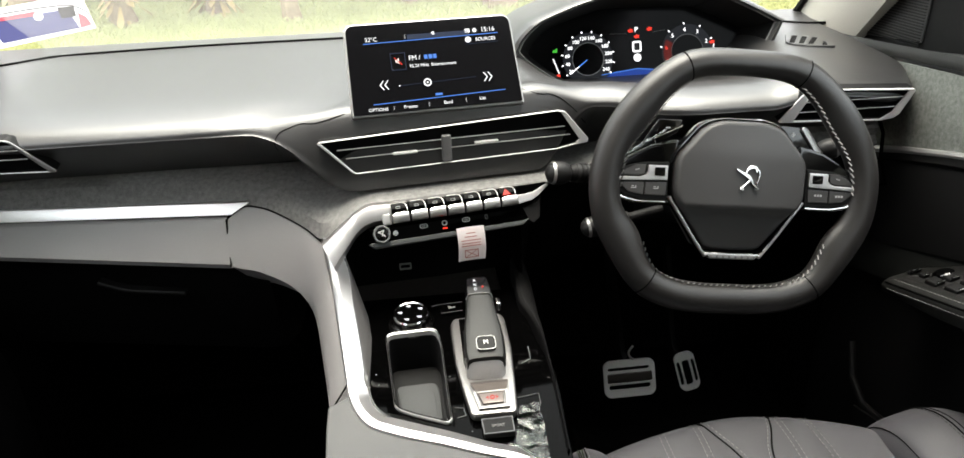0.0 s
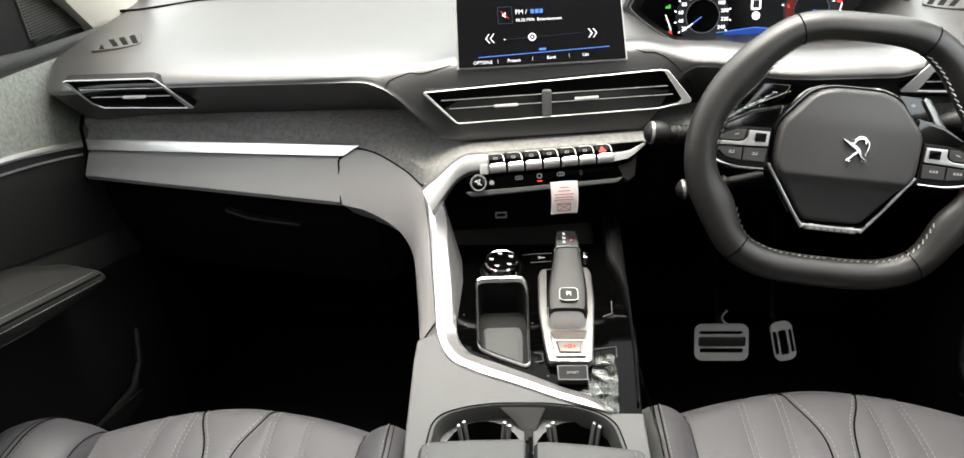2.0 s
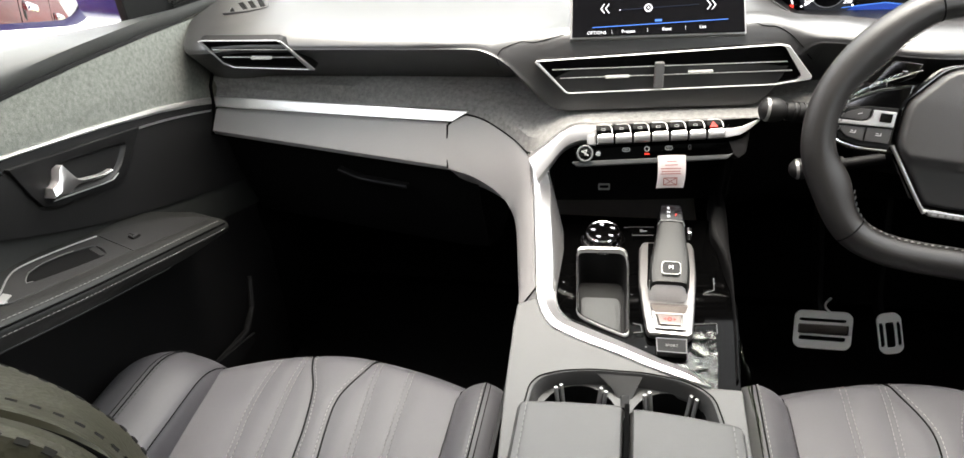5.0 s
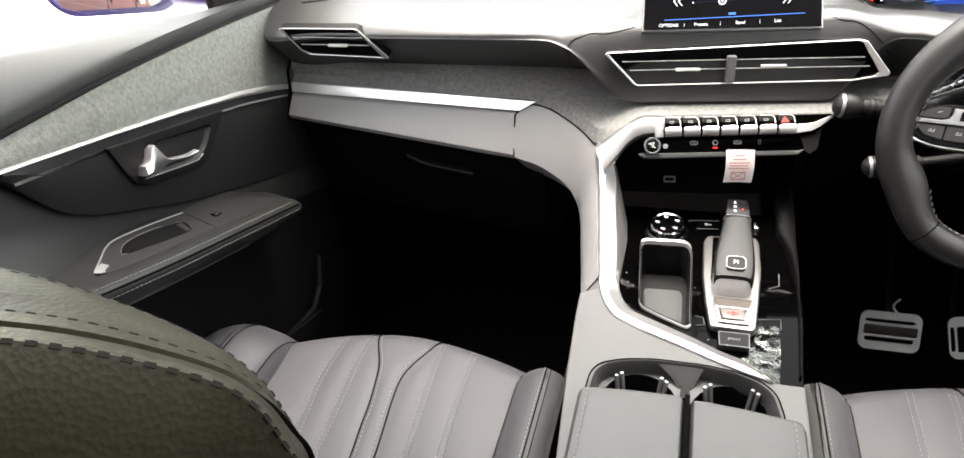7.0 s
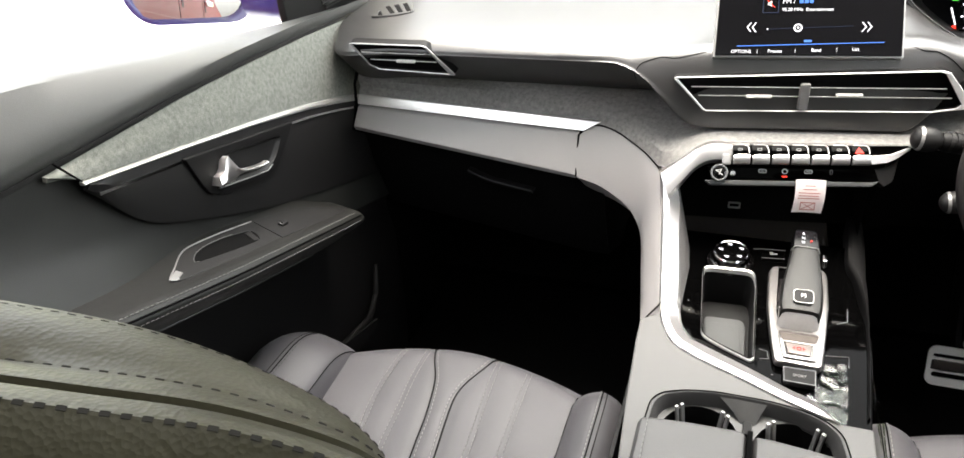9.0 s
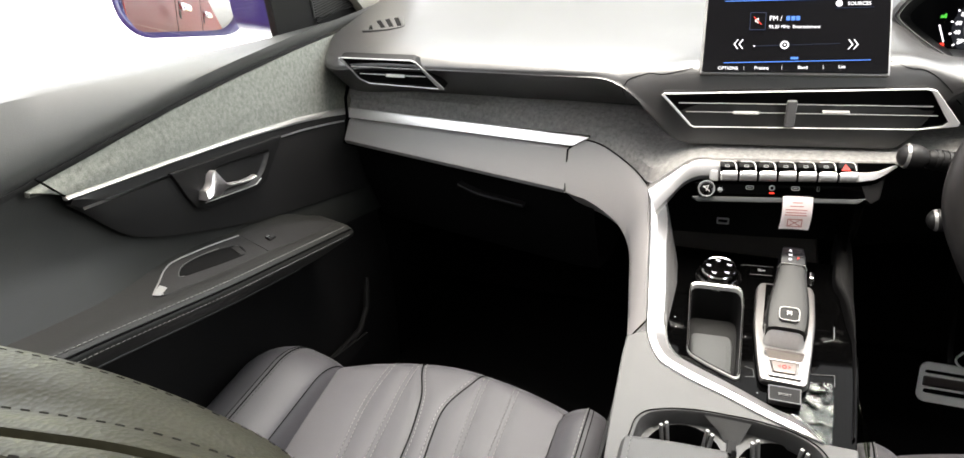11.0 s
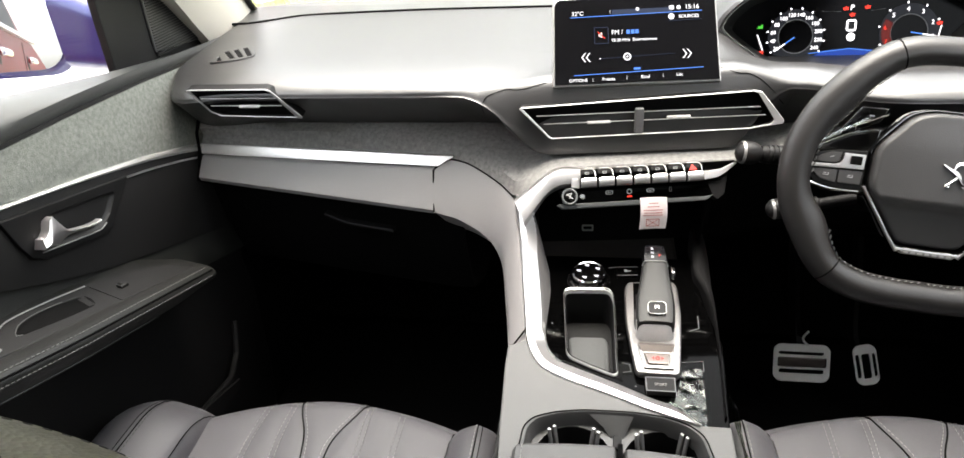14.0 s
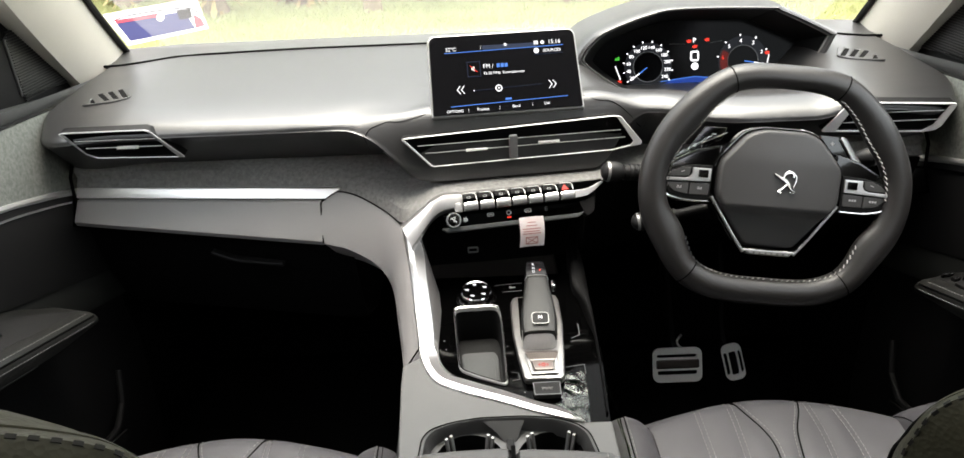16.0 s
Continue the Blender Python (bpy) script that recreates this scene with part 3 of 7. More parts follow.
def door(s, name):
    d = thing(name, (s * 0.70, -0.35, 0.0), "closed front door with grey fabric, silver trim strip and black armrest", "car door", kind="structure")

    def q(x, y, z):
        return (s * x, y, z)

    ys = span(-0.95, 0.40, 40)
    # padded upper rail under the glass
    rows = []
    for y in ys:
        a, b = seam_z(y), lerp_table(y, SILL)[0]
        rows.append([q(0.716, y, a - 0.0175), q(0.7085, y, a - 0.0135), q(0.7025, y, a - 0.007), q(0.6992, y, a), q(0.6985, y, a + 0.008), q(0.702, y, a + 0.45 * (b - a)), q(0.722, y, b - 0.006), q(0.742, y, b), q(0.765, y, b - 0.006), q(0.77, y, b - 0.04)])
    part("upper_rail", loft(rows), VINYL, d, "black padded window rail")
    # darker strip puts the joint and shade under the rail into colour
    rows = [[q(0.7085, y, seam_z(y) - 0.0125), q(0.7080, y, seam_z(y) - 0.0155), q(0.7085, y, seam_z(y) - 0.0185)] for y in ys]
    part("rail_shade", thick(loft(rows), 0.003), DOORPLASTIC, d, "dark strip painted for joint and shade under the rail")
    # main skin, flowing into the armrest towards the rear
    rows = []
    for y in span(-0.95, 0.24, 36):
        a, k = arm_z(y), smoothstep(-0.22, -0.40, y)
        top = seam_z(y) - 0.012
        rows.append([q(0.706, y, top), q(0.702, y, 0.6 * top + 0.4 * (a + 0.05)), q(0.698 - 0.004 * k, y, a + 0.06), q(0.694 - 0.012 * k, y, a + 0.03 + 0.01 * k), q(0.690 - 0.025 * k, y, a + 0.008), q(0.68 - 0.03 * k, y, a - 0.012), q(0.68, y, a - 0.04)])
    part("inner_skin", loft(rows), SKIN, d, "black vinyl door skin")
    # fabric insert above the strip
    rows = []
    for y in span(-0.402, 0.30, 40):
        t = seam_z(y) - 0.016
        b = max(strip_z(y), 0.58) + 0.004
        if y < -0.369:
            b = t - (t - b) * (y + 0.402) / 0.033
        rows.append([q(0.700 - 0.010 * math.sin(f * math.pi * 0.5) * smoothstep(0.3, 0.1, y), y, t + (b - t) * f) for f in span(0, 1, 7)])
    part("fabric_panel", thick(loft(rows), 0.006), FABRIC, d, "heather grey fabric insert")
    # silver strip, narrowing to the rear
    rows = []
    for y in span(-0.372, 0.212, 40):
        h = 0.0022 + 0.0036 * smoothstep(-0.25, 0.2, y)
        z = strip_z(y) + 0.0012
        rows.append([q(0.692, y, z + h), q(0.686, y, z + h * 0.8), q(0.684, y, z), q(0.686, y, z - h * 0.8), q(0.692, y, z - h)])
    part("trim_strip", loft(rows, close_cols=True, cap=True), ALU, d, "satin silver trim strip")
    # plastic wedge below the strip
    rows = []
    for y in span(-0.368, 0.215, 40):
        t = strip_z(y) - 0.002
        b = lerp_table(y, [(-0.368, 0.737), (-0.3445, 0.6996), (-0.3293, 0.6763), (-0.3143, 0.659), (-0.2887, 0.6406), (-0.2454, 0.619), (-0.1965, 0.5965), (-0.1414, 0.5721), (-0.078, 0.5472), (0.215, 0.45)])[0]
        b = min(b, t - 0.001)
        rows.append([q(0.692, y, t), q(0.6885, y, t - 0.25 * (t - b)), q(0.690, y, t - 0.7 * (t - b)), q(0.694, y, b)])
    part("lower_wedge", thick(loft(rows), 0.005), DOORPLASTIC, d, "dark grey plastic panel below the strip")
    part("skin_seam", tube([q(0.6905, y, lerp_table(y, [(-0.394, 0.7737), (-0.3765, 0.7494), (-0.3607, 0.7262), (-0.3445, 0.6996), (-0.3293, 0.6763), (-0.3143, 0.659), (-0.2887, 0.6406), (-0.2454, 0.619), (-0.1965, 0.5965), (-0.1414, 0.5721)])[0]) for y in span(-0.392, -0.11, 30)], 0.0012, 6), SEAM, d, "dark joint round the insert")
    rows = [[q(0.6845, y, strip_z(y) - 0.0125), q(0.6845, y, strip_z(y) - 0.015), q(0.689, y, strip_z(y) - 0.015)] for y in span(-0.36, 0.21, 20)]
    part("trim_line", thick(loft(rows), 0.001), CHROME, d, "fine bright line under the strip")
    # handle pocket and pull lever
    out = [(-0.2374, 0.7010), (-0.2232, 0.6603), (-0.2136, 0.6407), (-0.1929, 0.6281), (-0.0958, 0.6052), (-0.0723, 0.6078), (-0.0268, 0.6434), (-0.0150, 0.6545)]
    bowl = softer([(-0.1666, 0.6746), (-0.1994, 0.6409), (-0.0994, 0.6150), (-0.0720, 0.6240), (-0.0484, 0.6475)])
    face = Matrix(((0, 0, s, 0), (1, 0, 0, 0), (0, 1, 0, 0), (0, 0, 0, 1)))
    pk = part("handle_pocket", slab(out, 0.6790, 0.6865, face, 0.0015, holes=[bowl]), DARK, d, "black recessed handle surround")
    cy, cz = -0.115, 0.645
    part("pocket_floor", loft([[face @ Vector((cy + (y - cy) * k, cz + (z - cz) * k, x)) for y, z in bowl] for k, x in ((1.0, 0.6792), (0.97, 0.6815), (0.85, 0.6845), (0.6, 0.6862), (0.3, 0.6866), (0.02, 0.6866))], close_cols=True), DOORPLASTIC, pk, "scooped pocket floor")
    # lever: upright fin flowing into a level blade
    rows = []
    for g in span(0, 1, 15):
        fin = (1 - smoothstep(0.0, 0.42, g))
        y = -0.2080 + 0.1020 * g
        zc = 0.6500 + 0.0030 * fin - 0.0165 * smoothstep(0.25, 1.0, g)
        hh = 0.0026 + 0.0150 * math.exp(-((g - 0.27) / 0.115) ** 2) + 0.0022 * fin
        zc += 0.6 * (hh - 0.0026)
        bulge = 0.004 * fin
        rows.append([face @ Vector((y + sk, zc + dz * hh, x)) for dz, x, sk in ((-1, 0.6740 + 0.010 * fin, 0.0), (-1, 0.6690 - bulge, 0.0), (-0.4, 0.6655 - bulge, 0.0), (0.4, 0.6650, 0.003 * fin), (1, 0.6675, 0.006 * fin), (1, 0.6735 + 0.010 * fin, 0.006 * fin))])
    part("door_handle", loft(rows, close_cols=True, cap=True), SILVER, d, "satin silver door pull lever")
    part("pocket_edge", tube([q(0.6785, -0.1987, 0.6400), q(0.6785, -0.1167, 0.6190), q(0.6785, -0.0969, 0.6150), q(0.6785, -0.0840, 0.6180)], 0.0009, 6), RIMMETAL, pk)
    # armrest: padded ledge rising to the rear and towards the door, round nose at the front
    rows = []
    for y in span(-0.95, 0.034, 60):
        a = arm_z(y)
        nose = smoothstep(-0.002, 0.034, y)
        xi = 0.597 + 0.012 * smoothstep(-0.25, -0.5, y) + 0.088 * nose ** 1.6
        a -= 0.003 * nose
        up = 0.018 * (1 - smoothstep(-0.06, 0.034, y))
        t = 1 - 0.5 * smoothstep(-0.12, 0.02, y)
        rows.append([q(0.702, y, a + up + 0.004), q(0.688, y, a + up), q(xi + 0.05 - 0.03 * nose, y, a + 0.003), q(xi + 0.022 - 0.015 * nose, y, a - 0.001), q(xi + 0.010 - 0.006 * nose, y, a - 0.003), q(xi + 0.003, y, a - 0.0075), q(xi, y, a - 0.0135), q(xi + 0.0005, y, a - 0.0135 - 0.010 * t), q(xi + 0.005, y, a - 0.0135 - 0.020 * t), q(xi + 0.020, y, a - 0.0135 - 0.026 * t), q(0.70, y, a - 0.016 - 0.034 * t)])
    ar = part("armrest", loft(rows, cap=True), DOORHIDE, d, "black stitched leather armrest")
    xin = lambda y: 0.597 + 0.012 * smoothstep(-0.25, -0.5, y)
    for dx, dz in ((0.0085, -0.0036), (-0.0002, -0.0165)):
        part("stitching", stitches([q(xin(y) + dx, y, arm_z(y) + dz) for y in span(-0.94, -0.01, 50)], 0.0042, 0.0024, 0.00042, lift=(0, 0, 0.0004)), THREAD, ar)
    part("arm_groove", tube([q(xin(y) + 0.0026, y, arm_z(y) - 0.0085) for y in span(-0.94, -0.004, 30)], 0.0014, 6), SEAM, ar)
    part("arm_piping", tube([q(xin(y) + 0.0055, y, arm_z(y) - 0.0345) for y in span(-0.94, -0.14, 30)], 0.0012, 6), SKIN, ar, "thin piping under the armrest")
    # pull cup and switch plate let into the top
    plate = softer([(-0.355, 0.640), (-0.332, 0.654), (-0.300, 0.672), (-0.273, 0.6790), (-0.216, 0.6810), (-0.159, 0.6795), (-0.103, 0.6740), (-0.055, 0.6650), (-0.015, 0.640), (-0.002, 0.622), (-0.012, 0.6165), (-0.060, 0.6180), (-0.113, 0.6205), (-0.175, 0.6235), (-0.280, 0.6285), (-0.347, 0.6315)], n=2)
    hole = softer([(-0.306, 0.648), (-0.283, 0.6640), (-0.255, 0.6695), (-0.220, 0.6700), (-0.178, 0.6640), (-0.190, 0.6400), (-0.240, 0.6420)], n=2)
    tilt = Matrix(((0, s, 0, 0), (1, 0, 0, 0), (-0.29, 0.33, 1, arm_z(0) - 0.33 * 0.64), (0, 0, 0, 1)))
    pp = part("pull_plate", slab(plate, -0.004, 0.0042, tilt, 0.0012, holes=[hole]), DOORPLASTIC, d, "black plastic armrest plate with pull cup")
    # flat black fill for the deep cup's shade, thin line for its highlight
    part("pull_cup", slab(hole, -0.010, 0.0026, tilt), BLACK, pp, "flat black fill drawn for the shaded pull cup")
    part("cup_edge", tube([tilt @ Vector((a, b, 0.0044)) for a, b in hole[:len(hole) * 4 // 7]], 0.0004, 5), DULLMETAL, pp, "fine line drawn for the highlight round the cup")
    part("cup_wall", slab([(-0.2000, 0.6440), (-0.1930, 0.6630), (-0.1820, 0.6630), (-0.1920, 0.6415)], 0.0020, 0.0036, tilt, 0.0006), DOORPLASTIC, pp, "dark front wall of the cup")
    edge = [(-0.344, 0.634), (-0.352, 0.639), (-0.330, 0.6525), (-0.299, 0.6705), (-0.273, 0.6775), (-0.216, 0.6795), (-0.159, 0.6780)]
    part("plate_edge", tube([tilt @ Vector((v.x, v.y, 0.0044)) for v in catmull([(a, b, 0) for a, b in edge], 30)], 0.0011, 6), RIMMETAL, pp, "bright edge of the pull")
    part("pull_tip", slab([(-0.355, 0.6385), (-0.349, 0.6330), (-0.331, 0.6400), (-0.333, 0.6480)], 0.0040, 0.0056, tilt, 0.0006), RIMMETAL, pp, "bright end of the pull")
    part("plate_front", slab([(-0.165, 0.6260), (-0.158, 0.6755), (-0.103, 0.6705), (-0.060, 0.6620), (-0.022, 0.6380), (-0.010, 0.6235), (-0.060, 0.6210)], 0.0042, 0.0054, tilt, 0.0008), DOORPLASTIC, pp, "black switch field")
    if s < 0:
        sw = part("window_switch", box(0.0143, 0.0077, 0.0044, tilt @ pose(-0.131, 0.6477, 0.0072, 0, -8, 0), 0.0011), DOORPLASTIC, pp)
        part("switch_tip", box(0.005, 0.0055, 0.002, tilt @ pose(-0.136, 0.6477, 0.0106), 0.0006), CHROME, sw)
    else:
        part("mirror_dial", lathe([(0.0, 0.0125), (0.009, 0.0125), (0.0115, 0.0105), (0.012, 0.005)], tilt @ pose(-0.042, 0.646, 0), 24), PIANO, pp, "round mirror adjuster")
        for y0, x0, w, h in ((-0.0068, 0.6318, 0.005, 0.008), (-0.0099, 0.638, 0.005, 0.008), (-0.0300, 0.6330, 0.010, 0.008), (-0.0588, 0.6272, 0.020, 0.013), (-0.0598, 0.6446, 0.020, 0.013), (-0.0926, 0.6279, 0.022, 0.014), (-0.0940, 0.6460, 0.022, 0.014)):
            sw = part("window_switch", box(w, h, 0.006, tilt @ pose(y0 + w * 0.25, x0, 0.0075, 0, -8, 0), 0.0015), DARK, pp)
            part("switch_tip", box(0.0035, h * 0.75, 0.0022, tilt @ pose(y0 - w * 0.22, x0, 0.0108), 0.0008), CHROME, sw)
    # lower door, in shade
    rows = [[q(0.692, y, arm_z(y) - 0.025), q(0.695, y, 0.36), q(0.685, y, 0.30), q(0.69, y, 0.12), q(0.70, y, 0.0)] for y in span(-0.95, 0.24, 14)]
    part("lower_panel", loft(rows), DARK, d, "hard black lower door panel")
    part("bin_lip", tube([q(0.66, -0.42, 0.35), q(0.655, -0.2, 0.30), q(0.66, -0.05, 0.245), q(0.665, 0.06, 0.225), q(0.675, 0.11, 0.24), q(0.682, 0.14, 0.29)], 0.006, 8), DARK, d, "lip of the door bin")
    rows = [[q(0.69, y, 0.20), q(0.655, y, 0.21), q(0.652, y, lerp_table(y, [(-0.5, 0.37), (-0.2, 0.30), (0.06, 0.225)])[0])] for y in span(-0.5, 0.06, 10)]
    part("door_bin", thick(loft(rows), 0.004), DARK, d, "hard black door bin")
    # triangular panel with the small loudspeaker
    tri = [(0.12, 0.742), (0.40, 0.715), (0.405, 0.75), (0.30, 0.86), (0.24, 0.94), (0.12, 0.94)]
    tp = part("corner_panel", slab(tri, 0.748, 0.762, face, 0.003), DARK, d, "black triangular mirror panel")
    gr = [(0.225, 0.762), (0.375, 0.747), (0.30, 0.838), (0.255, 0.865), (0.225, 0.85)]
    g = part("speaker_grille", slab(gr, 0.744, 0.749, face, 0.003), PADBLACK, tp, "fine ribbed loudspeaker grille")
    for i in range(26):
        z = 0.755 + i * 0.0042
        y1 = 0.372 - (z - 0.747) * 0.83 if z < 0.838 else 0.297 - (z - 0.838) * 1.5
        y0 = 0.228
        if y1 - y0 > 0.01:
            part("rib", box(0.0022, y1 - y0, 0.0018, pose(s * 0.7432, (y0 + y1) / 2, z)), DOORPLASTIC, g)
    return d


door(-1, "door_1")
door(1, "door_2")


# ---- outside mirrors ----
def mirror(s):
    t = thing("wing_mirror", (s * 0.80, 0.33, 0.70), "blue painted wing mirror with dark surround", "wing mirror", "wing mirrors")
    cx, cy, cz = s * 1.046, 0.26, 0.817
    rows = []
    for f in span(0, 1, 9):
        k = math.sqrt(max(0.0, 1 - f * f * 0.97))
        rows.append([(cx + x * (0.55 + 0.45 * k), cy + f * 0.13 - s * 0.22 * (x), cz + y * k) for x, y in rounded(0.265, 0.20, 0.06, 6)])
    part("housing", loft(rows, close_cols=True, cap=True), BLUE, t, "glossy blue mirror housing")
    m = pose(cx, cy, cz, 90, 0, 0) @ pose(0, 0, 0, 0, s * -12.5, 0)
    part("surround", slab(rounded(0.265, 0.20, 0.06, 6), -0.004, 0.026, m, 0.004, holes=[rounded(0.227, 0.170, 0.048, 6, s * 0.003)]), BLUE, t, "glossy blue mirror surround")
    g = slab(rounded(0.231, 0.176, 0.048, 6, s * 0.003), -0.002, 0.003, pose(cx, cy - 0.014, cz, 90, 0, 0) @ pose(0, 0, 0, -8.0, s * -11.5, 0))
    part("mirror_glass", g, MIRROR, t, "reflecting mirror glass", smooth=False)
    rows = []
    for f in span(0, 1, 8):
        x, k = 0.922 - 0.137 * f, 1 - 0.35 * f
        rows.append([(s * x, 0.30 + dy * 1.1, 0.80 - 0.035 * f + dz * k) for dy, dz in rounded(0.12, 0.165, 0.045, 5)])
    part("foot", loft(rows, close_cols=True, cap=True), BLUE, t, "glossy blue inner housing and foot")


mirror(-1)
mirror(1)


# ---- red car beside ----
def red_car(x, y, turn):
    w = pose(x, y, GROUND, 0, 0, turn)
    m = w @ Matrix.Diagonal((1, 1, 1.37, 1))
    c = thing("parked_car", (x, y, GROUND), "tall red car with bright window trim parked on the concrete", "car")
    prof = [(-2.0, 0.35), (-2.05, 0.75), (-1.9, 0.95), (-1.2, 1.02), (0.9, 1.0), (1.6, 0.92), (2.05, 0.75), (2.1, 0.35)]
    rows = []
    for z in span(-0.85, 0.85, 9):
        k = 1 - 0.05 * abs(z / 0.85) ** 3
        rows.append([m @ Vector((z * (0.93 if h > 0.9 else 1.0), a * k, h)) for a, h in prof])
    part("body", loft(rows, cap=True), RED, c, "glossy red body")
    roof = [(-1.75, 0.98), (-1.45, 1.40), (-0.9, 1.48), (0.1, 1.46), (0.95, 0.99)]
    rows = [[m @ Vector((z * (0.86 if h > 1.2 else 1.0), a, h)) for a, h in roof] for z in span(-0.76, 0.76, 7)]
    part("roof", loft(rows, cap=True), RED, c)
    for sx in (-1, 1):
        for a, b in ((-1.3, -0.45), (-0.38, 0.5)):
            part("side_window", slab([(a - 0.05, 1.03), (b + 0.15, 1.03), (b, 1.38), (a + 0.05, 1.38)], 0, 0.004, m @ Matrix(((0, -0.262 * sx, sx, sx * 1.024), (1, 0, 0, 0), (0, 1, 0, 0), (0, 0, 0, 1)))), DARK, c, "dark tinted side window")
        for a in (-1.0, -0.1):
            part("door_handle", box(0.028, 0.2, 0.022, m @ pose(sx * 0.868, a, 0.905), 0.012), CHROME, c, "bright door handle")
            part("handle_cup", lathe([(0.0, 0.0), (0.022, 0.0), (0.026, 0.004), (0.0, 0.005)], m @ pose(sx * 0.848, a - 0.03, 0.898, 0, sx * 90, 0), 18), DARK, c, "dark handle recess")
            part("door_gap", box(0.0025, 0.0025, 0.60, m @ pose(sx * 0.849, a - 0.13, 0.66)), SEAM, c, "dark gap between two doors")
        part("sill_trim", box(0.02, 2.6, 0.015, m @ pose(sx * 0.80, -0.35, 1.008), 0.004), TRIM, c, "bright strip under the windows")
        for a in (-1.3, 1.35):
            wm = w @ pose(sx * 0.78, a, 0.31, 0, 90, 0)
            wh = part("wheel", lathe([(0.0, -0.1), (0.2, -0.1), (0.2, 0.1), (0.0, 0.1)], wm, 20), ALU, c)
            part("tyre", lathe([(0.2, -0.11), (0.29, -0.11), (0.31, -0.08), (0.31, 0.08), (0.29, 0.11), (0.2, 0.11)], wm, 24), TYRE, wh)


red_car(-2.62, -2.02, 167)


# ---- dashboard ----
dash = thing("dashboard", (0, 0.3, 0.3), "black soft dashboard with silver strip and air vents", "dashboard")


# edge between the pad's upper face and its dark underside: x, y, z; it drops round the centre vent
CREASE = [(-0.30, 0.1078, 0.722), (-0.262, 0.1075, 0.7225), (-0.235, 0.1065, 0.7232), (-0.219, 0.104, 0.7228), (-0.203, 0.0995, 0.7198), (-0.188, 0.095, 0.7125), (-0.172, 0.091, 0.7015), (-0.157, 0.088, 0.6860), (-0.141, 0.087, 0.6720), (-0.12, 0.0895, 0.6595), (-0.10, 0.094, 0.6530)]


def pad_profile(x, open_front=False):
    e = max(0.0, abs(x) - 0.622)
    s = 0.075 - math.sqrt(max(0.0, 0.075 ** 2 - e * e)) if e else 0.0
    dz = -0.012 * smoothstep(0.55, 0.70, abs(x))
    pts = [(0.452, 0.770), (0.38, 0.767), (0.30, 0.763), (0.22, 0.757), (0.165 + 0.4 * s, 0.7512), (0.134 + 0.8 * s, 0.7450), (0.118 + s, 0.7390), (0.109 + s, 0.7315), (0.1072 + s, 0.7285), (0.1068 + s, 0.7255), (0.1078 + s, 0.7220), (0.126 + s, 0.705), (0.158 + 0.8 * s, 0.679), (0.192 + 0.5 * s, 0.655)]
    if x > 0 or open_front:
        dip = smoothstep(0.13, 0.23, x) * (1 - smoothstep(0.46, 0.545, x))
        inset = 0.027 * (1 - smoothstep(0.226, 0.37, x))
        pts = [(y + inset * (1 - smoothstep(0.16, 0.23, y)), z) for y, z in pts]
        pts = [(max(y, 0.172) if open_front else y, z - dip * 0.058 * smoothstep(0.13 + inset, 0.30, y)) for y, z in pts]
    elif x > -0.30:
        k, (cy, cz) = smoothstep(-0.275, -0.165, x), lerp_table(x, CREASE)
        sy, sz = 0.118 + k * (cy + 0.026 - 0.118), 0.7390 + k * 0.0012
        front = [(0.134 + k * (sy + 0.018 - 0.134), 0.7450), (sy, sz)]
        front += [(sy + (cy - sy) * f - (0.0045 + 0.0015 * k) * math.sin(math.pi * f ** (1 - 0.4 * k)), sz + (cz - sz) * f) for f in (0.42 - 0.22 * k, 0.60 - 0.05 * k, 0.80 + 0.05 * k)]
        front += [(cy, cz), (0.126 + k * (cy + 0.012 - 0.126), 0.705 + k * (cz - 0.006 - 0.705)), (0.158, 0.679 + k * (min(0.672, cz - 0.008) - 0.679)), (0.192, 0.655)]
        pts = pts[:5] + front
    drop = 0.012 * smoothstep(0.235, 0.32, x) * (1 - smoothstep(0.46, 0.52, x))
    return [(x, y - 0.03 * smoothstep(0.3, 0.72, abs(x)) * (y > 0.35), z + dz - drop * (1 - smoothstep(0.13, 0.22, y))) for y, z in pts]


def pad_top(x, y):
    """Height of the pad's upper face behind its lip."""
    return lerp_table(y, [(0.114, 0.7400), (0.130, 0.7455), (0.165, 0.7515), (0.22, 0.757), (0.30, 0.763), (0.38, 0.767)])[0] - 0.058 * smoothstep(0.13, 0.30, y) * smoothstep(0.13, 0.23, x) * (1 - smoothstep(0.46, 0.545, x))


END_LEFT, END_RIGHT = -0.197, 0.226
xs = [0.6965 * math.sin(a) / math.sin(1.45) for a in span(-1.45, 1.45, 170)]
left, mid, right = [x for x in xs if x < END_LEFT - 0.002] + [END_LEFT], [END_LEFT] + [x for x in xs if END_LEFT + 0.002 < x < END_RIGHT - 0.002] + [END_RIGHT], [END_RIGHT] + [x for x in xs if x > END_RIGHT + 0.002]
pad = join(loft([catmull(pad_profile(x), 36) for x in left]), loft([catmull(pad_profile(x, True), 36) for x in mid]), loft([catmull(pad_profile(x), 36) for x in right]))
part("top_pad", pad, PLASTIC, dash, "grained soft black top pad with rounded lip")
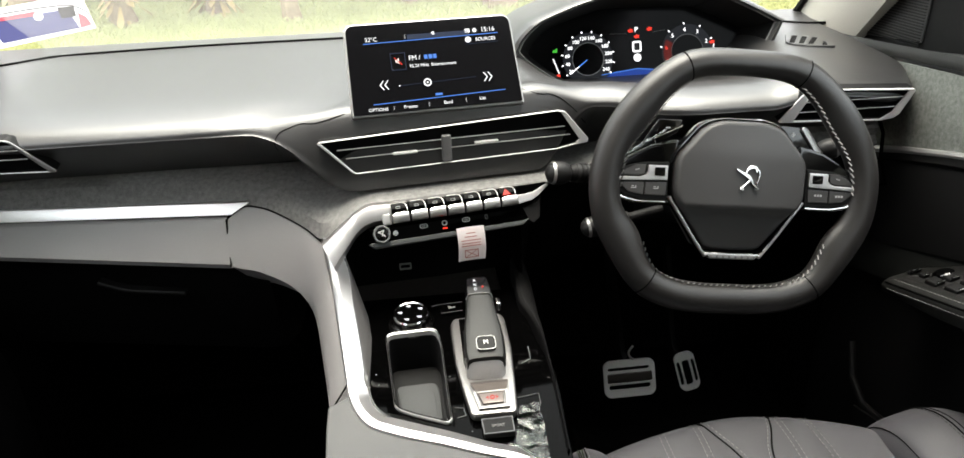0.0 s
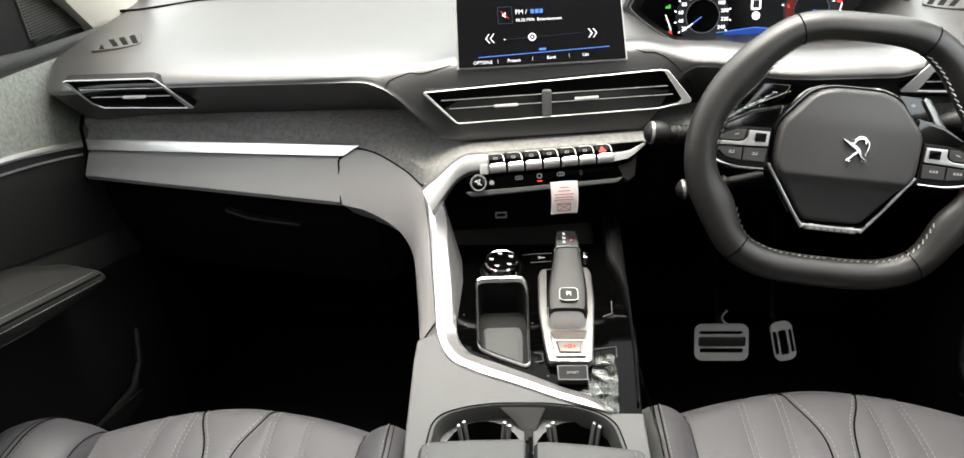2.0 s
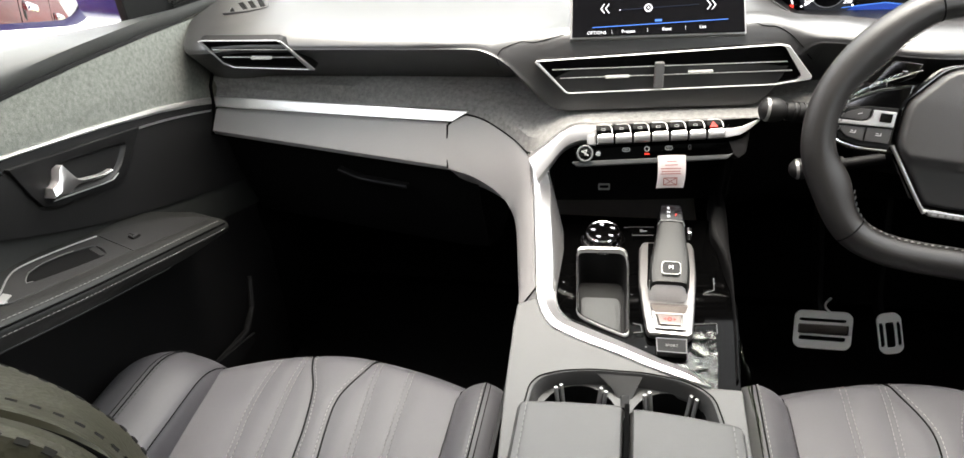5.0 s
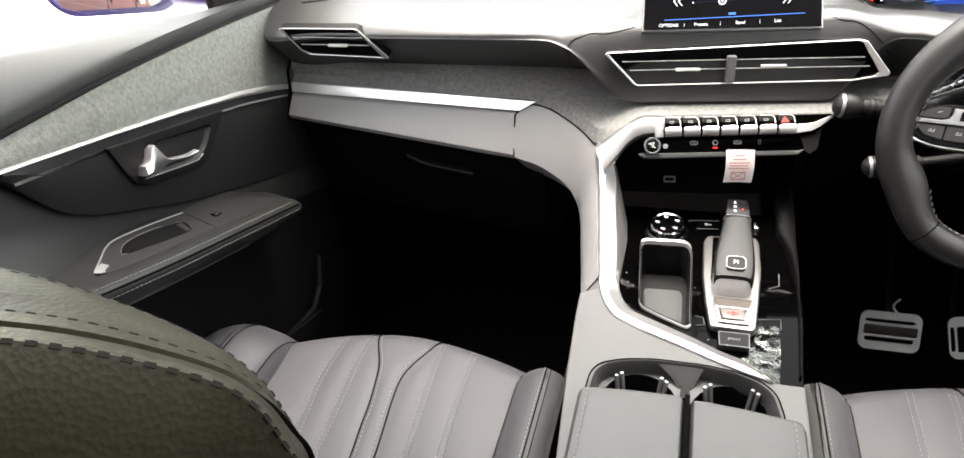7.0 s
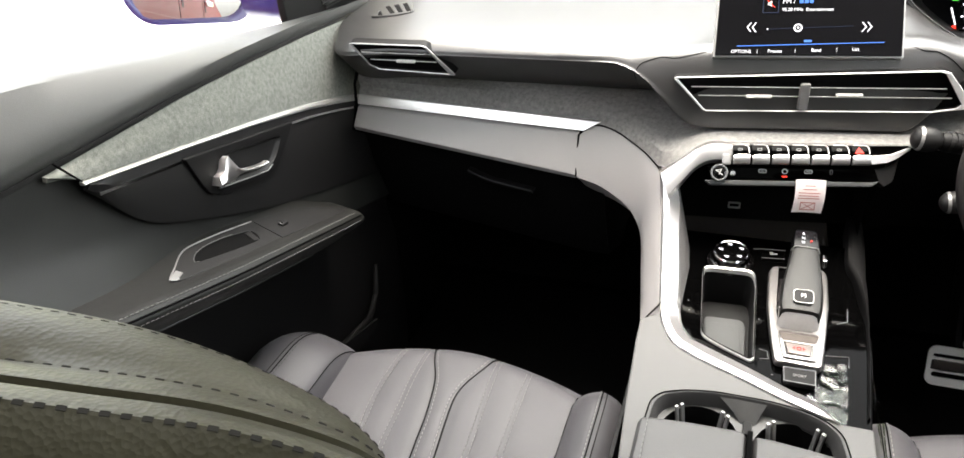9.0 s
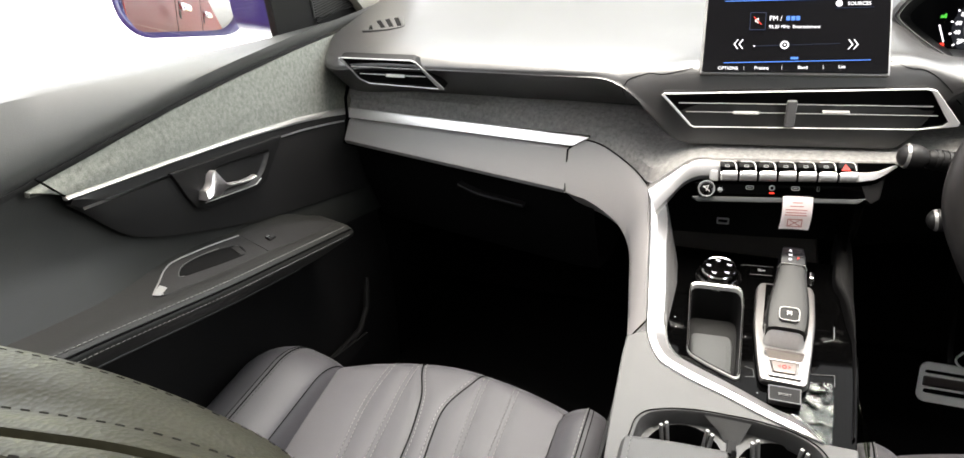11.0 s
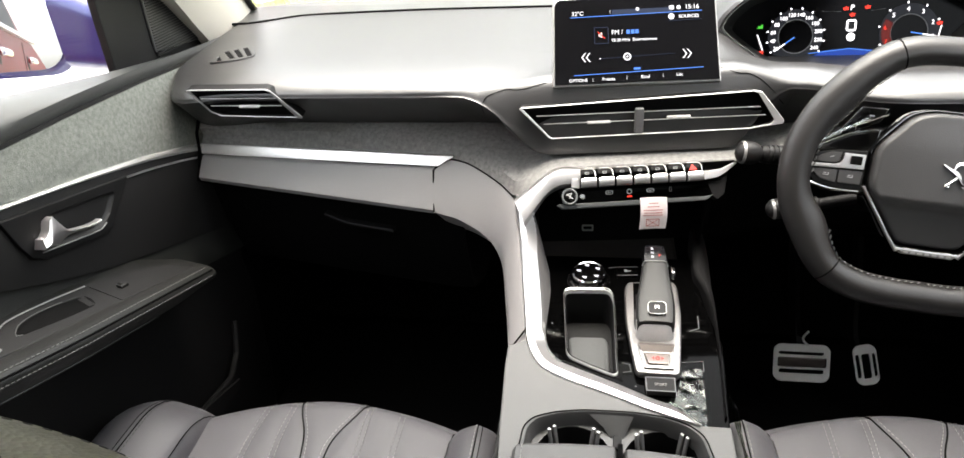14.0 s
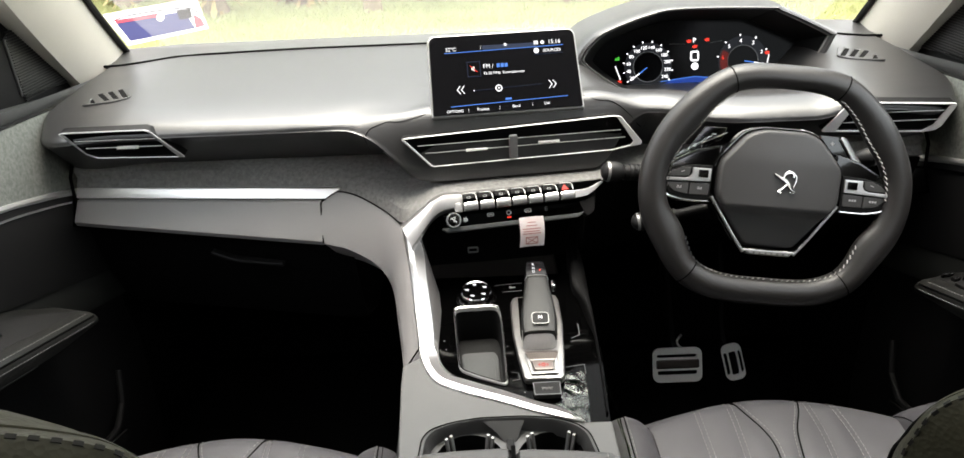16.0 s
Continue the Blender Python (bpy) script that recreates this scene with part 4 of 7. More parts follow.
rows = [[(x, 0.458 - 0.03 * smoothstep(0.3, 0.72, abs(x)), 0.7685 - 0.012 * smoothstep(0.55, 0.70, abs(x))), (x, 0.55, 0.762), (x, 0.70, 0.735), (x, 0.90, 0.70)] for x in span(-0.75, 0.75, 30)]
part("screen_base_panel", thick(loft(rows), 0.003), PLASTIC, dash, "black panel at the foot of the windscreen")
part("pad_gap", sweep([(x, 0.455 - 0.03 * smoothstep(0.3, 0.72, abs(x)), 0.7705 - 0.012 * smoothstep(0.55, 0.70, abs(x))) for x in span(-0.73, 0.73, 30)], rounded(0.007, 0.004, 0.0015, 2)), SEAM, dash, "dark seam along the windscreen")


def demist(s):
    m = Matrix.Translation((-0.607, 0.222, 0.7540) if s < 0 else (0.594, 0.278, 0.7600)) @ pose(0, 0, 0, 4, s * 5 if s < 0 else 4, 0)
    out = softer([(-0.040, -0.020), (0.012, -0.021), (0.038, -0.008), (0.010, 0.050), (-0.040, 0.034)], 0.2)
    slots = [[(-0.026, -0.016), (-0.016, -0.017), (-0.031, 0.006), (-0.034, 0.004)]]
    for i in range(3):
        lx, ly, hx, hy = 0.000 + 0.0142 * i, -0.012 + 0.002 * i, -0.031 + 0.0146 * i, 0.0275 + 0.0046 * i
        slots.append([(lx - 0.004, ly), (lx + 0.004, ly + 0.001), (hx + 0.005, hy + 0.003), (hx - 0.002, hy)])
    flip = lambda pts: [(-s * x, y) for x, y in pts][::-1 if s > 0 else 1]
    g = part("demist_grille", slab(flip(out), -0.006, 0.0014, m, 0.0010, holes=[flip(q) for q in slots]), PLASTIC, dash, "small side window demister grille")
    for q in slots:
        part("grille_slot", slab(flip(q), -0.005, 0.0004, m), BLACK, g)


demist(-1)
demist(1)


def grid_vent(name, outline, inner, m, parent, slat_ys, slat_x, knobs, tall, label, metal):
    """An air vent: bright frame, dark throat, slats across, sliders on a slat."""
    v = part(name, slab(outline, 0.0026, 0.0052, m, 0.0007, 1, holes=[inner]), metal, parent, label)
    part("vent_body", slab([(x * 0.994, y * 0.97) for x, y in outline], -0.012, 0.0025, m, 0.0008, holes=[inner]), DARK, v, "black vent body behind the frame")
    part("throat", slab(inner, -0.013, -0.0015, m), BLACK, v, "dark vent throat")
    for y, (a, b) in zip(slat_ys, slat_x):
        part("slat", box(b - a, 0.005, 0.0018, m @ pose((a + b) / 2, y, 0.0, 80, 0, 0), 0.0006), BLACK, v)
        part("slat_edge", box(b - a, 0.0010, 0.0010, m @ pose((a + b) / 2, y + 0.001, 0.0043)), TRIM, v)
    for x, y in knobs:
        part("slider", box(0.032, 0.0036, 0.006, m @ pose(x, y, 0.005), 0.0015), TRIM, v, "bright slider on the slat")
    if tall:
        part("centre_divider", box(0.0125, 0.036, 0.008, m @ pose(tall, -0.0085, 0.005), 0.0025), DULLMETAL, v, "grey upright divider")
    return v


# housing round the centre vent: the pad's skin carried on beyond a seam
rows = []
for xw in span(END_LEFT, END_RIGHT, 78):
    x = (xw - 0.02) / math.cos(radians(7))
    top, bot, d = 0.048 + 0.048 * max(0.0, x), -0.057, 0.019
    rise = 0.006 * (1 - smoothstep(0.03, 0.15, x)) - 0.020 * smoothstep(0.08, 0.235, x)
    prof = [(-0.095, 0.05), (-0.040, 0.05), (d - 0.044, top + 0.25 * rise), (d - 0.028, top + 0.0005), (d - 0.013, top - 0.010), (d - 0.002, 0.008), (d + 0.003, -0.018), (d + 0.005, bot + 0.008), (d - 0.001, bot + 0.0005), (d - 0.035, bot), (-0.075, bot + 0.004)]
    for j in (0, 1):
        w = STACK @ Vector((x, 0, prof[j][0] - 0.008))
        prof[j] = (prof[j][0], pad_top(w.x, w.y) - 0.70 + 0.0006)
    prof[2] = (prof[2][0], 0.5 * prof[1][1] + 0.5 * (top + 0.001))
    row = [STACK @ Vector((x, h, z - 0.008)) for z, h in prof]
    k = smoothstep(-0.155, -0.09, xw)
    if k < 1:
        row = [(Vector(a) + Vector((0, 0, 0.0004))).lerp(b, k) for a, b in zip(pad_profile(xw)[3:], row)]
    k = smoothstep(0.140, 0.222, xw)
    if k > 0:
        row = [a.lerp(Vector(b) + Vector((0, 0, 0.0004)), k) for a, b in zip(row, pad_profile(xw)[3:])]
    rows.append(row)
skin = [catmull(r, 34) for r in rows]
part("vent_housing", loft(skin), PLASTIC, dash, "soft black moulded housing round the centre vent")
for line in (((-0.103, 0.7420), (-0.122, 0.7390), (-0.142, 0.7355), (-0.160, 0.7330), (-0.177, 0.7300), (-0.187, 0.7260), (-0.192, 0.7190), (-0.197, 0.7080), (-0.197, 0.6980), (-0.197, 0.6890)), ((0.130, 0.7515), (0.150, 0.7470), (0.168, 0.7410), (0.184, 0.7320), (0.197, 0.7190), (0.209, 0.7030), (0.2215, 0.6860))):
    seam = []
    for x, z in line:
        r = min(skin, key=lambda q: abs(q[17].x - x))
        seam.append(min(r[6:30], key=lambda p: abs(p.z - z)) + Vector((0, -0.0002, 0.0002)))
    part("bezel_seam", tube(catmull(seam, 40), 0.0006, 6), SEAM, dash, "thin seam between pad and housing")
VENT = STACK @ pose(0, 0, 0.0125)
out = [(-0.163, 0.0142), (-0.159, 0.0166), (0.150, 0.0265), (0.160, 0.024), (0.194, -0.017), (0.193, -0.022), (0.150, -0.0277), (-0.1185, -0.0305), (-0.124, -0.0285)]
inn = [(-0.1592, 0.0150), (0.148, 0.0250), (0.155, 0.0224), (0.181, -0.0163), (0.176, -0.0216), (0.148, -0.0264), (-0.1180, -0.0293), (-0.1215, -0.0276)]
grid_vent("centre_vent", out, inn, VENT, dash, (0.0025, -0.0095), ((-0.140, 0.160), (-0.130, 0.168)), ((-0.055, -0.0085), (0.052, -0.0055)), -0.001, "wide centre air vent with bright frame", TRIM)


def side_vent(s):
    m = pose(s * 0.573, 0.1225, 0.7125, 90 + 14, 0, 0) @ pose(0, 0, 0.0108)
    if s < 0:
        out = [(-0.0590, 0.0300), (-0.052, 0.0318), (0.0650, 0.0318), (0.0720, 0.0290), (0.1100, -0.0165), (0.1080, -0.0178), (-0.0180, -0.0140), (-0.0330, -0.0070)]
        inn = [(-0.0530, 0.0296), (0.0640, 0.0304), (0.0690, 0.0272), (0.1000, -0.0157), (-0.0172, -0.0126), (-0.0315, -0.0058)]
        ys, ends, knobs = (0.0155, 0.0030), ((-0.040, 0.076), (-0.029, 0.083)), ((0.0325, 0.0036),)
    else:
        out = [(-0.0700, 0.0310), (0.0830, 0.0225), (0.0865, 0.0190), (0.0770, -0.0164), (0.0700, -0.0225), (0.0523, -0.0255), (-0.0960, -0.0185), (-0.0990, -0.0165)]
        inn = [(-0.0600, 0.0280), (0.0770, 0.0200), (0.0640, -0.0130), (0.0500, -0.0230), (-0.0770, -0.0165)]
        ys, ends, knobs = (0.0100, -0.0050), ((-0.066, 0.072), (-0.071, 0.066)), ((-0.0200, -0.0040),)
    # matching frames; the left takes a darker metal to stand for dimmer light
    grid_vent("side_vent", out, inn, m, dash, ys, ends, knobs, 0, "small side air vent with bright frame", RIMMETAL if s < 0 else TRIM)


side_vent(-1)
side_vent(1)


# fabric-covered band under the overhang; its lower edge: x, y, z
def strip_y(x):
    return 0.139 + (-x - 0.25) * 0.1014


EDGE = [(-0.69, 0.184, 0.6225), (-0.30, 0.1441, 0.6175), (-0.25, 0.139, 0.616), (-0.225, 0.131, 0.613), (-0.20, 0.118, 0.605), (-0.172, 0.098, 0.595), (-0.146, 0.066, 0.592), (-0.120, 0.056, 0.614), (-0.098, 0.058, 0.632), (-0.075, 0.063, 0.637), (-0.05, 0.066, 0.6375), (0.155, 0.092, 0.639), (0.20, 0.115, 0.644), (0.69, 0.184, 0.6225)]
rows = []
for x in span(-0.68, 0.68, 150):
    y, z = lerp_table(x, EDGE)
    c = smoothstep(-0.20, -0.10, x) * (1 - smoothstep(0.19, 0.26, x))
    t = 0.654 - 0.013 * c
    prof = [(0.205, t + 0.001), (0.196, t - 0.0005), (y + 0.45 * (0.196 - y), max(z + 0.012 - 0.011 * c, z + 0.55 * (t - z) + 0.006 - 0.006 * c)), (y + 0.010, z + 0.27 * (t - z) + 0.002 - 0.001 * c), (y + 0.002, z + 0.002 - 0.001 * c), (y, z - 0.002), (y + 0.012, z - 0.010)]
    rows.append([(x, a, b) for a, b in prof])
part("fabric_band", loft(rows), BANDFABRIC, dash, "heather grey fabric band across the dashboard")

# silver strip on the passenger side
rows = []
for i, f in enumerate(span(0, 1, 40)):
    xt, xb = -0.679 + f * (0.679 - 0.247), -0.679 + f * (0.679 - 0.272)
    a, b = strip_y(xt), strip_y(xb)
    rows.append([(xt, a + 0.004, 0.6215), (xt, a - 0.001, 0.6205), ((xt + xb) / 2, (a + b) / 2 - 0.006, 0.6145), (xb, b - 0.0095, 0.6075), (xb, b - 0.005, 0.605)])
part("trim_strip", loft(rows, close_cols=True, cap=True), SILVER, dash, "satin silver trim strip")


# glovebox: pale upper face, then the lid turned under, its shade painted black
def lid_edge(x):
    return lerp_table(x, [(-0.68, 0.148, 0.572), (-0.277, 0.104, 0.5425)])


rows = []
for x in span(-0.679, -0.2785, 30):
    a = strip_y(x)
    y, z = lid_edge(x)
    rows.append([(x, a + 0.004, 0.6035), (x, a - 0.009, 0.6025), (x, a - 0.012, 0.600), (x, 0.5 * (a - 0.012 + y) - 0.003, 0.5 * (0.60 + z)), (x, y, z + 0.004), (x, y + 0.004, z - 0.004), (x, y + 0.03, z - 0.012)])
gb = part("glovebox", loft(rows), GLOVE, dash, "grey moulded glovebox front")
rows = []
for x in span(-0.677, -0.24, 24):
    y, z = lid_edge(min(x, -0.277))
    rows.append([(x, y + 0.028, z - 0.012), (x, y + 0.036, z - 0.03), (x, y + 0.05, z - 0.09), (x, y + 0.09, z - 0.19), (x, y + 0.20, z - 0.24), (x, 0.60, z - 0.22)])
part("glovebox_lid", thick(loft(rows), 0.004), BLACK, gb, "glovebox lid with its shade painted black")
part("lid_handle", sweep(catmull([(-0.470, 0.146, 0.515), (-0.435, 0.142, 0.503), (-0.395, 0.140, 0.497), (-0.355, 0.138, 0.492)], 14), rounded(0.014, 0.006, 0.002, 3)), DARK, gb, "black glovebox handle")
part("lid_seam", tube([(-0.2785, strip_y(-0.2785) - 0.0125, 0.603), (-0.2785, 0.117, 0.572), (-0.2775, 0.1035, 0.5435)], 0.0013, 6), SEAM, dash, "seam beside the glovebox")

for s in (-1, 1):
    part("door_gap", tube([(s * 0.6830, 0.200, 0.662), (s * 0.6830, 0.180, 0.640), (s * 0.6830, 0.174, 0.6035), (s * 0.6830, 0.150, 0.570), (s * 0.6830, 0.190, 0.545)], 0.0030, 6), SEAM, dash, "dark gap between dashboard and door")

# cheek: grey moulding that runs from the glovebox down the console's side
UP = [(-0.277, 0.132, 0.601), (-0.262, 0.137, 0.611), (-0.25, 0.138, 0.614), (-0.225, 0.130, 0.611), (-0.20, 0.117, 0.603), (-0.172, 0.097, 0.593), (-0.150, 0.066, 0.588), (-0.143, 0.040, 0.560), (-0.1345, 0.0, 0.540), (-0.1255, -0.048, 0.516), (-0.1165, -0.096, 0.498), (-0.104, -0.135, 0.487)]
LO = [(-0.277, 0.1045, 0.543), (-0.262, 0.101, 0.54), (-0.2444, 0.098, 0.537), (-0.2222, 0.09, 0.53), (-0.2011, 0.082, 0.52), (-0.1847, 0.072, 0.508), (-0.172, 0.058, 0.492), (-0.165, 0.036, 0.478), (-0.159, 0.0, 0.463), (-0.151, -0.048, 0.452), (-0.144, -0.092, 0.447), (-0.137, -0.128, 0.445)]
up, lo = catmull(UP, 44), catmull(LO, 44)
rows = []
for a, b in zip(up, lo):
    bulge = Vector((-0.003, -0.004, 0.0015)) * min(1, (a - b).length * 12)
    mid, mid2 = a.lerp(b, 0.35) + bulge, a.lerp(b, 0.75) + bulge * 0.8
    rows.append([a + Vector((0.006, 0.004, -0.006)), a, a.lerp(b, 0.12) + bulge * 0.5, mid, mid2, b, b + Vector((0.004, 0.012, -0.012)), b + Vector((0.012, 0.05, -0.05))])
part("console_cheek", loft(rows), GLOVE, dash, "grey moulding curving from dashboard into console")
part("cheek_seam", tube(catmull([(-0.262, 0.1375, 0.6125), (-0.25, 0.1385, 0.6155), (-0.225, 0.1305, 0.6125), (-0.20, 0.1175, 0.6045), (-0.172, 0.0975, 0.5945), (-0.150, 0.066, 0.590)], 24), 0.0011, 6), SEAM, dash, "thin seam above the moulding")
# driver's knee panel, the shade under the dash put into matt black
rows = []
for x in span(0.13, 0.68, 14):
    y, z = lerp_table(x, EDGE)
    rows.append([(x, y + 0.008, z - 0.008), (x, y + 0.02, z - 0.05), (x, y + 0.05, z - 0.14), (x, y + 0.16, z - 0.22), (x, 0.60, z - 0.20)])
part("knee_panel", thick(loft(rows), 0.004), BLACK, dash, "knee panel under the wheel, its shade painted black")


# ---- touchscreen ----
ts = thing("touchscreen", (0.016, 0.13, 0.745), "standing touchscreen with silver rim showing the radio", "touchscreen")


def tablet(grow, r):
    w0, w1, h = 0.113 + grow, 0.1065 + grow, 0.116
    out = []
    for cx, cy, a0 in ((w0 - 0.004, -grow, None), (w1 - r, h - r + grow, 0), (-w1 + r, h - r + grow, 90), (-w0 + 0.004, -grow, None)):
        if a0 is None:
            out.append((cx, cy))
        else:
            out += [(cx + r * math.cos(radians(a0 + 90 * i / 6)), cy + r * math.sin(radians(a0 + 90 * i / 6))) for i in range(7)]
    return out


part("housing", slab(tablet(0.0028, 0.012), -0.016, 0.0, TABLET, 0.0025), RIMMETAL, ts, "satin silver rim and back")
part("screen_glass", slab(tablet(0.0, 0.010), 0.0, 0.0025, TABLET, 0.0008), SCREENBLACK, ts, "glossy black screen glass")
part("stand", box(0.09, 0.05, 0.03, TABLET @ pose(0, 0.01, -0.025), 0.006), DARK, ts)
FACE = TABLET @ pose(0, 0, 0.0029)


def mark(name, pts, material, parent=None, m=None, d=0.0003):
    return part(name, slab(pts, 0, d, m or FACE), material, parent or ts, smooth=False)


def bar(x0, y0, x1, y1):
    return [(x0, y0), (x1, y0), (x1, y1), (x0, y1)]


def line(name, x0, y0, x1, y1, w, material, parent=None, m=None):
    dx, dy = x1 - x0, y1 - y0
    n = math.hypot(dx, dy)
    ox, oy = -dy / n * w / 2, dx / n * w / 2
    return mark(name, [(x0 - ox, y0 - oy), (x1 - ox, y1 - oy), (x1 + ox, y1 + oy), (x0 + ox, y0 + oy)], material, parent, m)


mark("blue_wash", bar(-0.03, 0.0925, 0.05, 0.099), DIMGLOW)
line("upper_rule", -0.086, 0.0905, 0.089, 0.0930, 0.0010, BLUEGLOW)
line("lower_rule", -0.083, 0.0115, 0.088, 0.0165, 0.0010, BLUEGLOW)
line("source_rule", 0.044, 0.0805, 0.088, 0.0815, 0.0005, DIMGLOW)
part("tile", slab(bar(-0.0545, 0.0535, -0.0355, 0.076), 0, 0.0003, FACE, holes=[bar(-0.0538, 0.0542, -0.0362, 0.0753)]), DIMGLOW, ts, smooth=False)
line("mute_stroke", -0.0500, 0.0700, -0.0405, 0.0605, 0.0010, REDGLOW, m=FACE @ pose(0, 0, 0.0004))
mark("mute_cone", [(-0.0485, 0.0672), (-0.0465, 0.0672), (-0.0440, 0.0695), (-0.0440, 0.0612), (-0.0465, 0.0635), (-0.0485, 0.0635)], ALU, m=FACE @ pose(0, 0, 0.0001))
words("temperature_text", "32°C", 0.0075, FACE @ pose(-0.076, 0.0955, 0), WHITEGLOW, ts)
words("clock_text", "15:16", 0.0085, FACE @ pose(0.076, 0.0985, 0), WHITEGLOW, ts)
words("source_text", "SOURCES", 0.0062, FACE @ pose(0.0715, 0.0860, 0), WHITEGLOW, ts)
words("band_text", "FM /", 0.0085, FACE @ pose(-0.0315, 0.0680, 0), WHITEGLOW, ts, "LEFT")
for i, w in enumerate((0.0045, 0.0048, 0.0045)):
    mark("station_bar", bar(-0.0115 + i * 0.0058, 0.0655, -0.0115 + i * 0.0058 + w, 0.0710), BLUEGLOW)
words("frequency_text", "95.20 MHz  Entertainment", 0.0056, FACE @ pose(-0.0315, 0.0575, 0), WHITEGLOW, ts, "LEFT")
for x, sgn in ((-0.0665, -1), (0.0675, 1)):
    for k in (0, 1):
        cx = x + (k - 0.5) * 0.006
        mark("seek_arrow", [(cx - sgn * 0.003, 0.0415), (cx - sgn * 0.0015, 0.0415), (cx + sgn * 0.003, 0.0355), (cx - sgn * 0.0015, 0.0295), (cx - sgn * 0.003, 0.0295), (cx + sgn * 0.0013, 0.0355)][::sgn], WHITEGLOW)
line("tuning_rule", -0.048, 0.0330, 0.052, 0.0365, 0.0004, DIMGLOW)
mark("tuning_knob", circle(0.0052, 20, -0.0115, 0.0345), WHITEGLOW, m=FACE @ pose(0, 0, 0.0004))
mark("tuning_hole", circle(0.0033, 16, -0.0115, 0.0345), SCREENBLACK, m=FACE @ pose(0, 0, 0.0008))
mark("tuning_dot", circle(0.0013, 10, -0.0115, 0.0345), WHITEGLOW, m=FACE @ pose(0, 0, 0.0012))
mark("tuning_start", circle(0.0010, 10, -0.0475, 0.0330), WHITEGLOW, m=FACE @ pose(0, 0, 0.0004))
mark("rds_mark", bar(-0.0035, 0.0165, 0.0055, 0.0195), BLUEGLOW)
for text, x, y in (("OPTIONS", -0.0775, 0.0045), ("Presets", -0.037, 0.0052), ("Band", 0.0115, 0.0065), ("List", 0.0565, 0.0078)):
    words("menu_text", text, 0.0058, FACE @ pose(x, y, 0), WHITEGLOW, ts)
for x, y in ((-0.058, 0.0048), (-0.013, 0.006), (0.035, 0.0072), (-0.0325, 0.0965)):
    for k in (-1, 0, 1):
        mark("menu_dot", circle(0.0005, 6, x, y + k * 0.0018), WHITEGLOW)
mark("phone_mark", rounded(0.0065, 0.0055, 0.001, 2, 0.049, 0.0985), WHITEGLOW)
mark("status_mark", circle(0.0028, 14, 0.0585, 0.0985), WHITEGLOW)
mark("source_disc", circle(0.0040, 16, 0.0485, 0.0865), WHITEGLOW)
mark("shield_mark", circle(0.0026, 6, 0.004, 0.0985), WHITEGLOW)


# ---- instrument cluster ----
ic = thing("instrument_cluster", (0.355, 0.33, 0.75), "hooded digital instrument cluster with two round dials", "instrument cluster")
HOOD = pose(0.355, 0.30, 0.765, 90 - 12, 0, 0)
rim = [(-0.207, 0.010), (-0.190, 0.030), (-0.165, 0.046), (-0.10, 0.068), (-0.045, 0.076), (0.095, 0.072), (0.120, 0.066), (0.195, 0.030), (0.200, 0.018), (0.165, -0.040), (0.12, -0.062), (-0.085, -0.070), (-0.145, -0.050), (-0.205, -0.008)]
loop = [(v.x, v.y) for v in catmull([(x, y, 0) for x, y in rim], 84, True)]


def ring(k, z, dy=0.0):
    return [HOOD @ Vector((x * k, y * k + dy, z)) for x, y in loop]


part("hood", loft([ring(1.10, -0.16, 0.020), ring(1.10, -0.09, 0.012), ring(1.085, -0.035, 0.005), ring(1.060, -0.008, 0.002), ring(1.030, 0.004), ring(1.000, 0.006), ring(0.980, -0.002)], close_cols=True), PLASTIC, ic, "soft black rounded hood")
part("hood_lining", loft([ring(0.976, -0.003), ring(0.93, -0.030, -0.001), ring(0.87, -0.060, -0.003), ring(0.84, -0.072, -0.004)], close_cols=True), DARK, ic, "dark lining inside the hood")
part("lining_edge", loft([ring(0.982, 0.0005), ring(0.972, 0.0015), ring(0.965, -0.002)], close_cols=True), DULLMETAL, ic)
DIAL = HOOD @ pose(-0.012, -0.004, -0.066, -6, 0, 0)
SCALEGLOW = glow("white_scale_light", (0.9, 0.95, 1.0), 0.30)
ZONEGLOW = glow("dark_blue_scale_light", (0.10, 0.12, 0.17), 0.012)
part("display", slab([(x * 0.93 + 0.010, y * 0.93 + 0.004) for x, y in loop], -0.006, 0.0, DIAL), CLUSTERBLACK, ic, "glossy black display")


